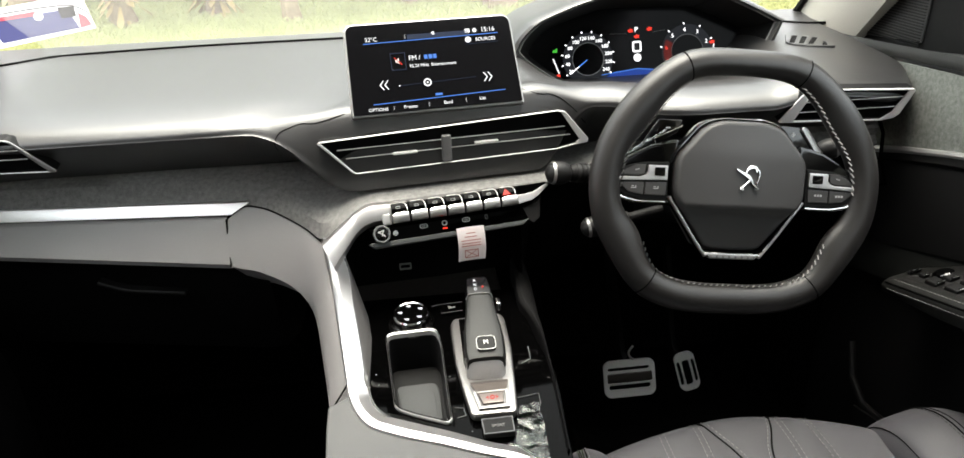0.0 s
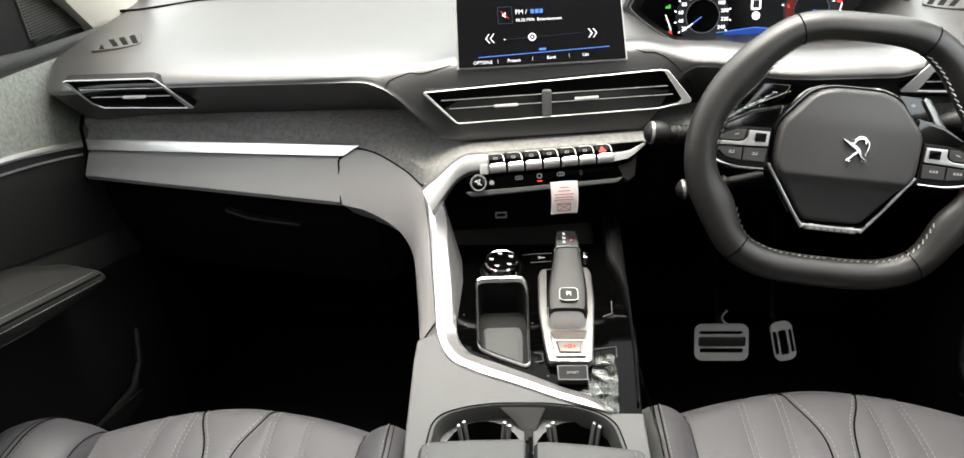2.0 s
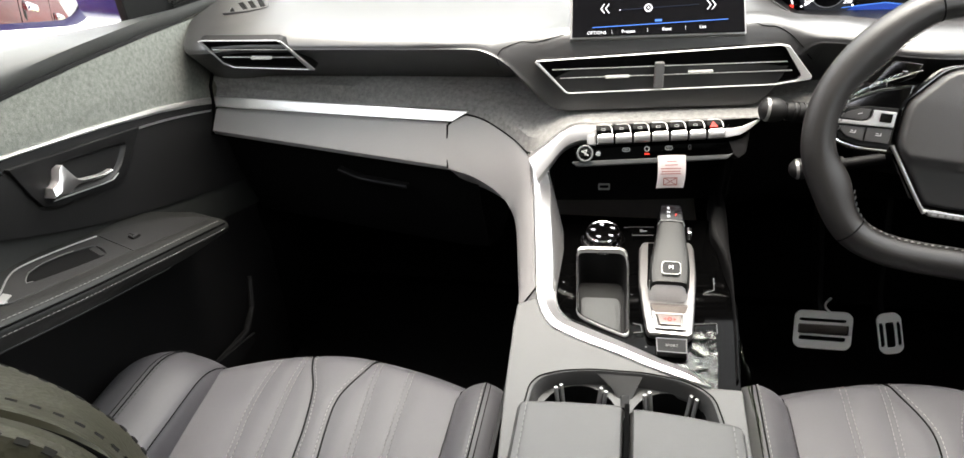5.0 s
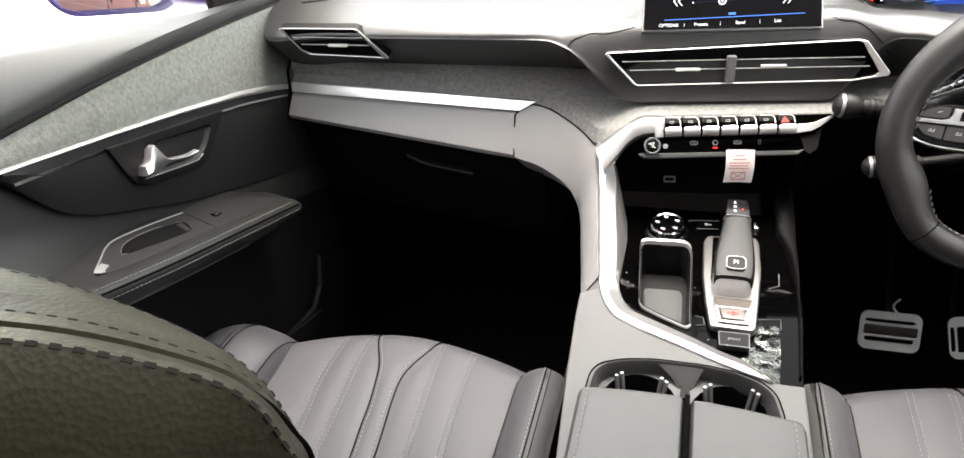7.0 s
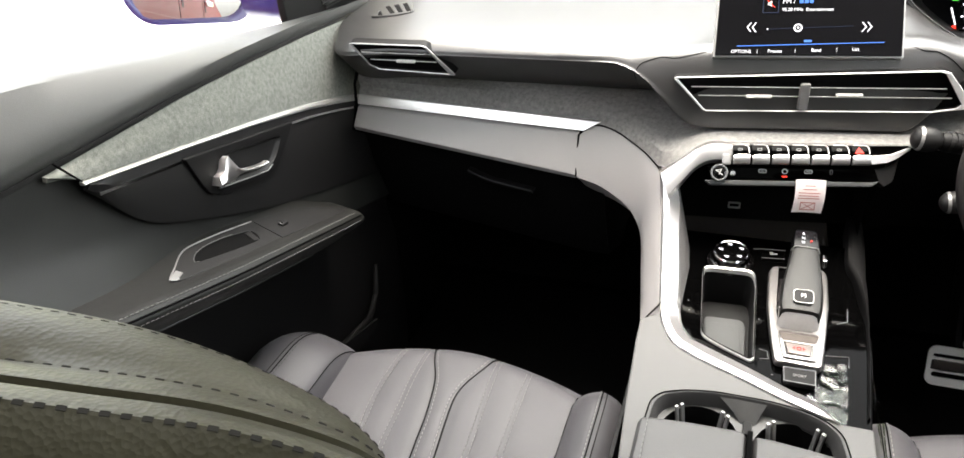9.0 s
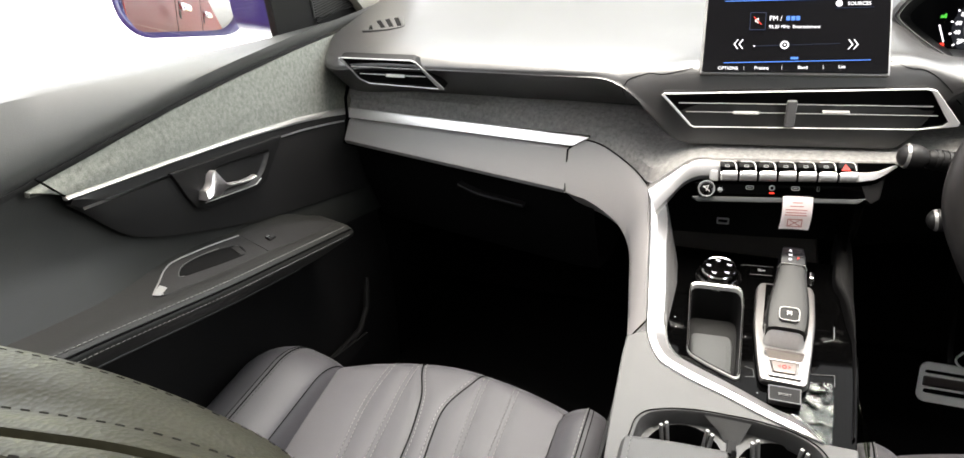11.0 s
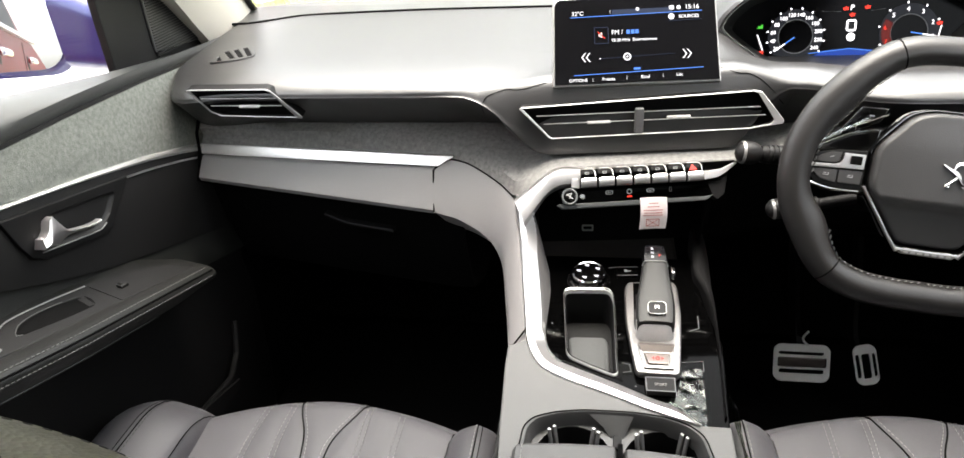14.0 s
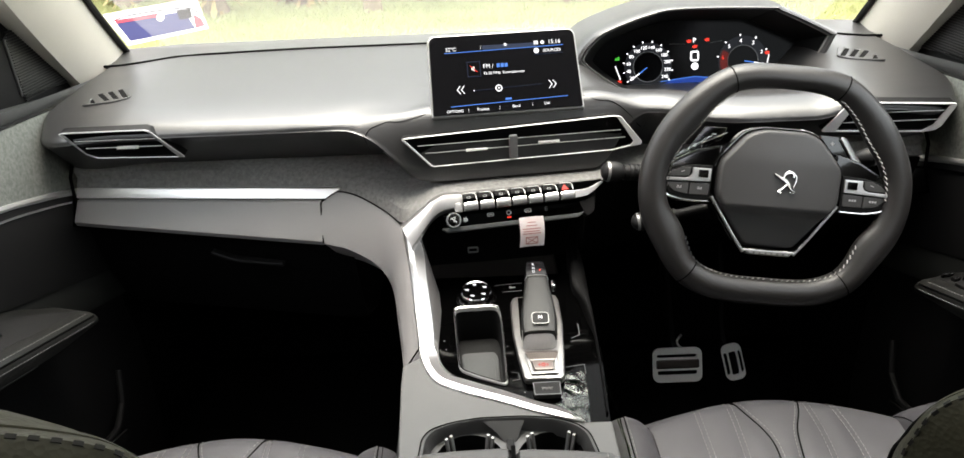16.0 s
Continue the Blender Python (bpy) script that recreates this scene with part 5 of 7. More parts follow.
def gauge(cx, cy, r, texts, a0, a1, needle, red):
    g = part("gauge", slab(circle(r, 40, cx, cy), 0.0003, 0.0006, DIAL, holes=[circle(r * 0.64, 40, cx, cy)]), ZONEGLOW, ic, "round gauge ring")
    part("inner_ring", slab(circle(r * 0.64, 36, cx, cy), 0.0003, 0.0007, DIAL, holes=[circle(r * 0.605, 36, cx, cy)]), RUBBER, g)
    n = len(texts)
    for i, tx in enumerate(texts):
        a = radians(a0 + (a1 - a0) * i / (n - 1))
        words("scale_text", tx, 0.0080 if not red else 0.0090, DIAL @ pose(cx + r * 0.83 * math.cos(a), cy + r * 0.80 * math.sin(a), 0.0008), REDGLOW if red and i < 2 else SCALEGLOW, g)
        mark("tick", [(cx + r * k * math.cos(a + d), cy + r * k * math.sin(a + d)) for k, d in ((1.0, -0.025), (1.07, -0.025), (1.07, 0.025), (1.0, 0.025))], SCALEGLOW, g, DIAL @ pose(0, 0, 0.0008))
    a = radians(needle)
    line("needle", cx + 0.12 * r * math.cos(a), cy + 0.12 * r * math.sin(a), cx + 0.92 * r * math.cos(a), cy + 0.92 * r * math.sin(a), 0.0016, SCALEGLOW, g, DIAL @ pose(0, 0, 0.0012))
    line("needle_root", cx + 0.05 * r * math.cos(a), cy + 0.05 * r * math.sin(a), cx + 0.45 * r * math.cos(a), cy + 0.45 * r * math.sin(a), 0.0018, BLUEGLOW, g, DIAL @ pose(0, 0, 0.0015))
    if red:
        pts = [(cx + r * 0.93 * math.cos(radians(t)), cy + r * 0.93 * math.sin(radians(t))) for t in span(150, 235, 14)] + [(cx + r * 0.62 * math.cos(radians(t)), cy + r * 0.62 * math.sin(radians(t))) for t in span(235, 150, 14)]
        mark("red_zone", pts, glow("dim_red_display_light", (0.5, 0.03, 0.02), 0.03), g, DIAL @ pose(0, 0, 0.0004))


gauge(-0.0715, -0.0135, 0.0415, ("20", "40", "60", "80", "100", "120", "140", "160", "180", "200", "220", "240"), 214, -32, 216, False)
gauge(0.0945, -0.0095, 0.0430, ("7", "6", "5", "4", "3", "2", "1"), 205, -12, -10, True)
words("gear_text", "P", 0.0115, DIAL @ pose(0.0095, 0.0285, 0.0006), SCALEGLOW, ic)
mark("speed_digit", rounded(0.0150, 0.0175, 0.003, 2, 0.0100, 0.0020), SCALEGLOW, ic, DIAL @ pose(0, 0, 0.0006))
mark("speed_gap", rounded(0.0095, 0.0120, 0.001, 2, 0.0100, 0.0020), SCREENBLACK, ic, DIAL @ pose(0, 0, 0.0010))
mark("mode_disc", circle(0.0062, 18, 0.0105, -0.0155), SCALEGLOW, ic, DIAL @ pose(0, 0, 0.0006))
for x, y in ((0.0005, 0.0275), (0.0320, 0.0290), (0.0105, 0.0180), (0.1370, 0.0030)):
    mark("warning_mark", [(x + a * 0.0042, y + b * 0.0032) for a, b in ((-1, -0.5), (-0.3, -1), (0.2, -0.6), (0.9, -0.8), (0.7, 0.1), (1.1, 0.6), (0.3, 0.7), (-0.2, 1.1), (-0.5, 0.4), (-1.1, 0.5))], REDGLOW, ic, DIAL @ pose(0, 0, 0.0006))
mark("lamp_mark", [(-0.1300, -0.0005), (-0.1215, -0.0005), (-0.1215, 0.0055), (-0.1240, 0.0055), (-0.1255, 0.0030), (-0.1280, 0.0040)], GREENGLOW, ic, DIAL @ pose(0, 0, 0.0006))
line("temperature_scale", -0.1290, -0.0100, -0.1200, -0.0340, 0.002, WHITEGLOW, ic, DIAL @ pose(0, 0, 0.0006))
line("fuel_scale", 0.1400, 0.0000, 0.1350, -0.0260, 0.002, WHITEGLOW, ic, DIAL @ pose(0, 0, 0.0006))
mark("fuel_mark", rounded(0.006, 0.005, 0.001, 2, -0.1215, -0.0375), REDGLOW, ic, DIAL @ pose(0, 0, 0.0006))
for k in (-1, 1):
    line("blue_edge", 0.010, -0.0330, 0.010 + k * 0.060, -0.0400, 0.0012, BLUEGLOW, ic, DIAL @ pose(0, 0, 0.0006))
mark("blue_floor", [(-0.045, -0.0445), (0.065, -0.0445), (0.050, -0.0360), (0.012, -0.0325), (-0.028, -0.0360)], DEEPBLUE, ic, DIAL @ pose(0, 0, 0.0004))
line("upper_line", -0.034, 0.0240, -0.006, 0.0230, 0.0006, RUBBER, ic, DIAL @ pose(0, 0, 0.0006))
line("upper_line", 0.037, 0.0235, 0.058, 0.0265, 0.0006, RUBBER, ic, DIAL @ pose(0, 0, 0.0006))


# ---- steering column and stalks ----
col = thing("steering_column", (0.369, 0.10, 0.61), "black steering column shroud with two stalks", "steering column")
ax = WHEEL.to_3x3() @ Vector((0, 0, 1))
hub = Vector((0.369, 0, 0.655))
rows = []
for f in span(0.045, 0.22, 8):
    c = hub - ax * f
    k = 1 + 0.35 * (f - 0.045) / 0.175
    rows.append([c + WHEEL.to_3x3() @ Vector((x * k, y * k, 0)) for x, y in rounded(0.12, 0.10, 0.03, 5)])
part("shroud", loft(rows, close_cols=True, cap=True), DARK, col)


def stalk(path, r0, name, label, marks=False):
    p = catmull(path, 12)
    s = part(name, tube(p, r0 * 0.66, 12), DARK, col, label)
    d = (p[-1] - p[-3]).normalized()
    q = d.to_track_quat("Z", "Y").to_matrix().to_4x4()
    m = Matrix.Translation(p[-1] - d * 0.022) @ q
    part("stalk_head", lathe([(0.0, 0.0), (r0 * 0.70, 0.0), (r0 * 1.0, 0.004), (r0 * 1.22, 0.011), (r0 * 1.26, 0.018), (r0 * 1.18, 0.0235), (r0 * 1.0, 0.0280), (r0 * 0.7, 0.0312), (r0 * 0.35, 0.0330), (0.0, 0.0335)], m, 28), DOORPLASTIC, s)
    part("head_ring", lathe([(r0 * 1.19, 0.0222), (r0 * 1.24, 0.0226), (r0 * 1.14, 0.0258), (r0 * 1.08, 0.0258)], m, 28), RIMMETAL, s)
    part("stalk_neck", lathe([(r0 * 0.70, -0.034), (r0 * 0.92, -0.031), (r0 * 0.96, -0.004), (r0 * 0.80, 0.0)], m, 20), DARK, s)
    for k in range(4):
        part("collar", lathe([(r0 * 0.7, -0.012 - 0.0065 * k), (r0 * 1.03, -0.0112 - 0.0065 * k), (r0 * 1.03, -0.0078 - 0.0065 * k), (r0 * 0.7, -0.007 - 0.0065 * k)], m, 18), DARK if k % 2 else DOORPLASTIC, s)
    if marks:
        for k, (da, dz) in enumerate(((0, -0.002), (14, -0.003), (-14, -0.008), (2, -0.014), (16, -0.020), (0, -0.026))):
            a = radians(-118 + da)
            part("stalk_mark", box(0.0010, 0.0034, 0.0024, m @ pose(r0 * 1.0 * math.cos(a), r0 * 1.0 * math.sin(a), dz, 0, 0, math.degrees(a))), RIMMETAL, s)


stalk([(0.31, 0.085, 0.640), (0.25, 0.085, 0.647), (0.195, 0.083, 0.651), (0.158, 0.080, 0.655)], 0.0125, "light_stalk", "black light stalk with bright ring", True)
stalk([(0.42, 0.07, 0.640), (0.48, 0.066, 0.658), (0.527, 0.060, 0.670)], 0.011, "wiper_stalk", "short black wiper stalk")
stalk([(0.30, 0.06, 0.60), (0.24, 0.052, 0.592), (0.200, 0.05, 0.587)], 0.011, "cruise_stalk", "short black lower stalk")


# ---- steering wheel ----
sw = thing("steering_wheel", (0.369, 0, 0.655), "small black leather steering wheel with flat bottom and silver spokes", "steering wheel")
rimline = [(0.0, 0.1445), (0.055, 0.142), (0.089, 0.127), (0.129, 0.088), (0.154, 0.043), (0.1625, 0.0), (0.156, -0.045), (0.133, -0.087), (0.106, -0.1215), (0.072, -0.1375), (0.035, -0.1425), (0.0, -0.143)]
half = [Vector((x * 1.02, y, 0)) for x, y in rimline]
whole = half + [Vector((-v.x, v.y, 0)) for v in half[-2:0:-1]]
whole_line = catmull(whole, 120, True)
path = [WHEEL @ v for v in whole_line]
sec = [(0.0180 * math.cos(a) * (1 + 0.06 * math.cos(2 * a)), 0.0165 * math.sin(a)) for a in span(0, 2 * math.pi * 17 / 18, 18)]


def swell(v):
    """How far the rim swells into thumb grips and thins towards the top."""
    ang = math.degrees(math.atan2(v.y, abs(v.x)))
    return math.exp(-((ang + 27) / 11) ** 2) + 0.75 * math.exp(-((ang - 32) / 13) ** 2), math.exp(-((ang - 90) / 32) ** 2)


rimbm = sweep(path, sec, True, up=ax)
WINV = WHEEL.inverted()
for v in rimbm.verts:
    p = WINV @ v.co
    near = min(whole_line, key=lambda q: (q.x - p.x) ** 2 + (q.y - p.y) ** 2)
    grip, thin = swell(near)
    d = Vector((p.x - near.x, p.y - near.y, 0))
    inward = max(0.0, -d.dot(near.normalized()))
    p -= near.normalized() * inward * 0.42 * grip
    p += near.normalized() * inward * 0.30 * thin
    v.co = WHEEL @ p
rings = [v.co.copy() for v in rimbm.verts]
part("rim", rimbm, RIMHIDE, sw, "black stitched leather rim")
loc = catmull(whole, 240, True)


def arc(a, b, k, z):
    pts = []
    for i in range(a, b):
        v = loc[i % 240]
        grip, thin = swell(v)
        pts.append(WHEEL @ (v * (1 - k * (1 + 0.42 * grip - 0.30 * thin) / v.length) + Vector((0, 0, z))))
    return pts


for a, b in ((18, 58), (75, 120), (120, 166), (183, 223)):
    part("rim_stitching", stitches(arc(a, b, 0.0185, 0.0075), 0.0046, 0.0028, 0.0009, lift=tuple(ax * 0.0006), lean=tuple(ax * 0.0026)), RIMTHREAD, sw)
for i in (17, 225, 88, 152):
    j = round(i / 2) * len(sec)
    ring_pts = rings[j:j + len(sec)]
    part("rim_seam", tube(ring_pts + ring_pts[:1], 0.0009, 6), SEAM, sw)
# airbag pad
padl = [(-0.083, 0.030), (-0.083, -0.018), (-0.038, -0.081), (-0.028, -0.084), (0.028, -0.084), (0.038, -0.081), (0.083, -0.018), (0.083, 0.030), (0.050, 0.070), (0.028, 0.0775), (-0.028, 0.0775), (-0.050, 0.070)]


outl = softer(padl)
dense = []
for i, (x, y) in enumerate(outl):
    x1, y1 = outl[(i + 1) % len(outl)]
    for g in span(0, 1, max(2, int(math.hypot(x1 - x, y1 - y) / 0.0035)))[:-1]:
        dense.append((x + (x1 - x) * g, y + (y1 - y) * g))


def pad_height(x, y):
    """Gently domed above, one crease across, falling away below."""
    return 0.0168 + 0.0035 * (1 - (x / 0.085) ** 2) - 0.0030 * smoothstep(0.03, 0.08, y) - 0.011 * smoothstep(-0.026, -0.040, y) - 0.22 * max(0.0, -0.040 - y)


rows = [[WHEEL @ Vector((x * k, y * k, pad_height(x * k, y * k) + dz)) for x, y in dense] for k, dz in [(0.985, -0.040), (0.985, -0.010), (0.978, -0.004), (0.955, -0.0010), (0.93, 0.0)] + [(0.9 * (1 - i / 26) + 0.004, 0.0) for i in range(27)]]
hubp = part("airbag_pad", loft(rows, close_cols=True), PADBLACK, sw, "black moulded airbag pad")
part("pad_ring", loft([[WHEEL @ Vector((x * k, y * k, z)) for x, y in outl] for k, z in ((1.0, -0.012), (1.0, 0.004), (1.018, 0.0065), (1.04, 0.004), (1.04, -0.012))], close_cols=True), PIANO, sw, "gloss black ring round the pad")
low = [(-0.083, -0.018), (-0.038, -0.081), (-0.028, -0.084), (0.028, -0.084), (0.038, -0.081), (0.083, -0.018)]
part("lower_bow", sweep([WHEEL @ Vector((x * 1.03, y * 1.03, 0.004)) for x, y in [(v.x, v.y) for v in catmull([(a, b, 0) for a, b in low], 30)]], rounded(0.0042, 0.005, 0.0016, 3), up=ax), SILVER, sw, "satin silver lower bow")
part("tip_plate", slab([(-0.034, -0.0865), (0.034, -0.0865), (0.029, -0.0925), (-0.029, -0.0925)], -0.004, 0.007, WHEEL, 0.002), DULLMETAL, sw, "silver tip plate")
for i in range(7):
    part("tip_bar", box(0.0050, 0.0026, 0.0008, WHEEL @ pose(-0.024 + i * 0.008, -0.0895, 0.0073)), RIMMETAL, sw)
# emblem: plain bright strokes
def stroke(pts, widths, z0, z1):
    """A flat tapered band along a line."""
    p = catmull([(0.004 + (x - 0.004) * 0.88, 0.009 + (y - 0.009) * 0.88, 0) for x, y in pts], 14)
    ws = [w[0] * 0.72 for w in catmull([(w, 0, 0) for w in widths], 14)]
    lf, rt = [], []
    for i, q in enumerate(p):
        d = (p[min(i + 1, 13)] - p[max(i - 1, 0)]).normalized()
        nrm = Vector((-d.y, d.x, 0))
        lf.append(((q + nrm * ws[i] / 2).x, (q + nrm * ws[i] / 2).y))
        rt.append(((q - nrm * ws[i] / 2).x, (q - nrm * ws[i] / 2).y))
    return slab(rt + lf[::-1], z0, z1, WHEEL, 0.0004, 1)


eb = part("emblem", stroke([(-0.0135, 0.0205), (-0.004, 0.0150), (0.004, 0.0110), (0.0095, 0.0050), (0.0130, -0.0010), (0.0205, -0.0056)], (0.0022, 0.0042, 0.0062, 0.0048, 0.0030, 0.0022), 0.018, 0.0235), CHROME, hubp, "bright metal emblem")
for pts, ws in (([(0.0105, 0.0085), (0.0060, 0.0040), (0.0020, 0.0000), (-0.0020, -0.0040), (-0.0062, -0.0070)], (0.0050, 0.0040, 0.0028, 0.0026, 0.0022)),
                ([(0.0010, 0.0150), (0.0030, 0.0205), (0.0090, 0.0238), (0.0150, 0.0225), (0.0160, 0.0160)], (0.0020, 0.0040, 0.0050, 0.0046, 0.0026)),
                ([(0.0150, 0.0225), (0.0195, 0.0185), (0.0202, 0.0110), (0.0176, 0.0030), (0.0184, -0.0010)], (0.0024, 0.0026, 0.0024, 0.0020, 0.0014)),
                ([(-0.0062, -0.0074), (-0.0025, -0.0078), (-0.0005, -0.0072)], (0.0020, 0.0020, 0.0014)),
                ([(0.0130, -0.0060), (0.0170, -0.0066), (0.0208, -0.0058)], (0.0016, 0.0020, 0.0018))):
    part("emblem_stroke", stroke(pts, ws, 0.018, 0.0228), CHROME, eb)


def spoke(s):
    f = s

    def side(pts):
        o = [(x * f, y) for x, y in pts]
        return o if f > 0 else o[::-1]

    a = part("spoke", slab(side([(0.076, 0.052), (0.110, 0.0436), (0.1358, 0.0300), (0.1560, 0.0175), (0.1640, -0.0020), (0.1530, -0.0215), (0.1320, -0.0290), (0.080, -0.0300)][::-1]), -0.016, 0.002, WHEEL, 0.004), PIANO, sw, "gloss black spoke")
    part("button_bezel", slab(side([(0.0880, 0.0232), (0.1200, 0.0217), (0.1440, 0.0160), (0.1565, 0.0010), (0.1440, -0.0185), (0.1143, -0.0240), (0.0880, -0.0232)][::-1]), 0.002, 0.0045, WHEEL, 0.0012), DARK, a, "black button surround")
    part("button_bow", slab(side([(0.0900, 0.0187), (0.1150, 0.0184), (0.1150, 0.0105), (0.1180, 0.0062), (0.1240, 0.0040), (0.1545, 0.0032), (0.1540, -0.0018), (0.0900, 0.0010)][::-1]), 0.0046, 0.0076, WHEEL, 0.001), SILVER, a, "satin silver bow between the buttons")
    for name, pts, up in (("upper_button", ((0.1172, 0.0186), (0.1280, 0.0183), (0.1400, 0.0135), (0.1505, 0.0050), (0.1250, 0.0055), (0.1185, 0.0080)), 0.0), ("toggle", ((0.0940, 0.0162), (0.1070, 0.0160), (0.1070, 0.0058), (0.0940, 0.0058)), 0.0031), ("lower_button", ((0.0903, -0.0012), (0.1170, -0.0022), (0.1170, -0.0175), (0.0910, -0.0175)), 0.0), ("lower_button", ((0.1187, -0.0022), (0.1510, -0.0035), (0.1370, -0.0150), (0.1187, -0.0178)), 0.0)):
        o = side(pts[::-1])
        b = part(name, slab(o, 0.0046 + up, 0.0064 + up, WHEEL, 0.0008), PADBLACK if name != "toggle" else PIANO, a)
        cx, cy = sum(p[0] for p in o) / len(o), sum(p[1] for p in o) / len(o)
        if name == "toggle":
            continue
        if name == "lower_button" and f > 0:
            marks = [box(0.0024, 0.0026, 0.0004, WHEEL @ pose(cx - 0.0036 + 0.0036 * i, cy + 0.001, 0.0066)) for i in range(3)]
        elif name == "lower_button":
            marks = [box(0.0062, 0.0009, 0.0004, WHEEL @ pose(cx, cy, 0.0066)), box(0.0030, 0.0009, 0.0004, WHEEL @ pose(cx - 0.001, cy + 0.002, 0.0066)), box(0.0009, 0.0034, 0.0004, WHEEL @ pose(cx + 0.0028, cy + 0.0012, 0.0066))]
        else:
            marks = [box(0.0050, 0.0008, 0.0004, WHEEL @ pose(cx - f * 0.002, cy + 0.001, 0.0066, 0, 0, -f * 18))]
        part("button_mark", join(*marks), ALU, b)
    part("spoke_edge", sweep([WHEEL @ Vector((v.x * f, v.y, 0.0030)) for v in catmull([(0.1420, 0.0245, 0), (0.1560, 0.0120, 0), (0.1610, -0.0020, 0), (0.1490, -0.0190, 0), (0.1320, -0.0245, 0), (0.1154, -0.0262, 0), (0.0900, -0.0258, 0)], 26)], rounded(0.0034, 0.0030, 0.0012, 2), up=ax), CHROME, a, "bright lower edge of the spoke")
    pad = side([(0.0640, 0.0765), (0.0945, 0.0760), (0.1160, 0.0430), (0.1080, 0.0380), (0.0874, 0.0500), (0.0700, 0.0600)][::-1])
    p = part("shift_paddle", slab(pad, -0.030, -0.026, WHEEL, 0.0012), PIANO, sw, "gloss black shift paddle with bright edge")
    if f > 0:
        edge = slab(side([(0.0930, 0.0768), (0.0995, 0.0745), (0.1245, 0.0420), (0.1190, 0.0385), (0.1130, 0.0420), (0.0915, 0.0715)][::-1]), -0.0262, -0.0215, WHEEL, 0.0015)
        part("paddle_edge", edge, SILVER, p, "broad satin silver paddle edge")
    else:
        part("paddle_edge", tube([WHEEL @ Vector((-x, y, -0.0250)) for x, y in ((0.0640, 0.0690), (0.0800, 0.0610), (0.0985, 0.0520), (0.0975, 0.0440), (0.0925, 0.0300))], 0.0012, 6), CHROME, p)
        rows = []
        for g in span(0, 1, 22):
            q0, q1 = Vector((-0.086 - 0.062 * g, 0.0660 - 0.040 * g, 0)), Vector((-0.099 - 0.048 * g, 0.0535 - 0.0300 * g, 0))
            rows.append([WHEEL @ (q0.lerp(q1, h) + Vector((0, 0, -0.012 + 0.0034 * noise.noise(Vector((g * 16, h * 5, 2.0)))))) for h in span(0, 1, 7)])
        part("wing_film", thick(loft(rows), 0.0003), WINGFILM, p, "clear protective film over the paddle", smooth=False)
    sign = [box(0.0055, 0.0014, 0.0006, WHEEL @ pose(f * 0.082, 0.066, -0.0255))]
    if f > 0:
        sign.append(box(0.0014, 0.0055, 0.0006, WHEEL @ pose(f * 0.082, 0.066, -0.0253)))
    part("paddle_sign", join(*sign), ALU, p)


spoke(-1)
spoke(1)


# ---- centre console ----
con = thing("centre_console", (0, -0.15, 0), "grey centre console with silver frame and piano black deck", "centre console")
# side walls and core
part("body", join(box(0.245, 0.72, 0.40, pose(-0.012, -0.36, 0.20), 0.01), box(0.25, 0.46, 0.30, pose(-0.02, 0.30, 0.25), 0.01)), DARK, con, "hard black console body")
part("side_panel", thick(loft([[(-0.139 - 0.01 * f, y, 0.448 - 0.3 * f) for f in span(0, 1, 5)] for y in span(-0.75, -0.05, 10)]), 0.004), DARK, con)
panel = [(-0.112, -0.062), (-0.102, -0.087), (-0.089, -0.106), (-0.074, -0.117), (-0.054, -0.126), (-0.014, -0.142), (0.024, -0.159), (0.054, -0.169), (0.084, -0.180), (0.113, -0.180), (0.113, -0.34), (-0.120, -0.34), (-0.132, -0.20), (-0.1375, -0.11), (-0.138, -0.077)]
cuprim = softer([(-0.104, -0.235), (-0.101, -0.198), (-0.092, -0.186), (-0.070, -0.1775), (-0.040, -0.1725), (0.013, -0.1720), (0.048, -0.1765), (0.068, -0.185), (0.080, -0.197), (0.086, -0.225), (0.090, -0.30), (-0.106, -0.30)])
part("top_panel", slab(panel, -0.02, 0.004, DECK, 0.004, holes=[cuprim]), GREY, con, "grey soft-touch top panel round the cup holders")
part("panel_joint", tube([(-0.1425, -0.111, 0.4465), (-0.1405, -0.1125, 0.455), (-0.1325, -0.1125, 0.471), (-0.1235, -0.1115, 0.4845), (-0.1165, -0.110, 0.4945)], 0.0012, 6), SEAM, con)
# deck and its tray hole
deckline = [(-0.118, 0.115), (-0.108, 0.014), (-0.095, -0.050), (-0.082, -0.094), (-0.040, -0.118), (0.020, -0.145), (0.062, -0.162), (0.088, -0.181), (0.1125, -0.179), (0.1225, -0.055), (0.112, 0.0), (0.106, 0.056), (0.104, 0.115)]
traypts = softer([(-0.0735, 0.0280), (-0.0640, -0.0860), (-0.0390, -0.0995), (-0.0095, -0.1125), (-0.0050, -0.1085), (-0.0075, 0.0100), (-0.0125, 0.0305)])
part("deck", slab(deckline, -0.012, 0.0, DECK, 0.0015, holes=[traypts]), DECKBLACK, con, "glossy piano black deck")


def tray_ring(k, z, lift=0.0):
    return [DECK @ Vector((x * k + (1 - k) * -0.038, y * k + (1 - k) * -0.034, z + lift * smoothstep(-0.04, 0.03, y))) for x, y in traypts]


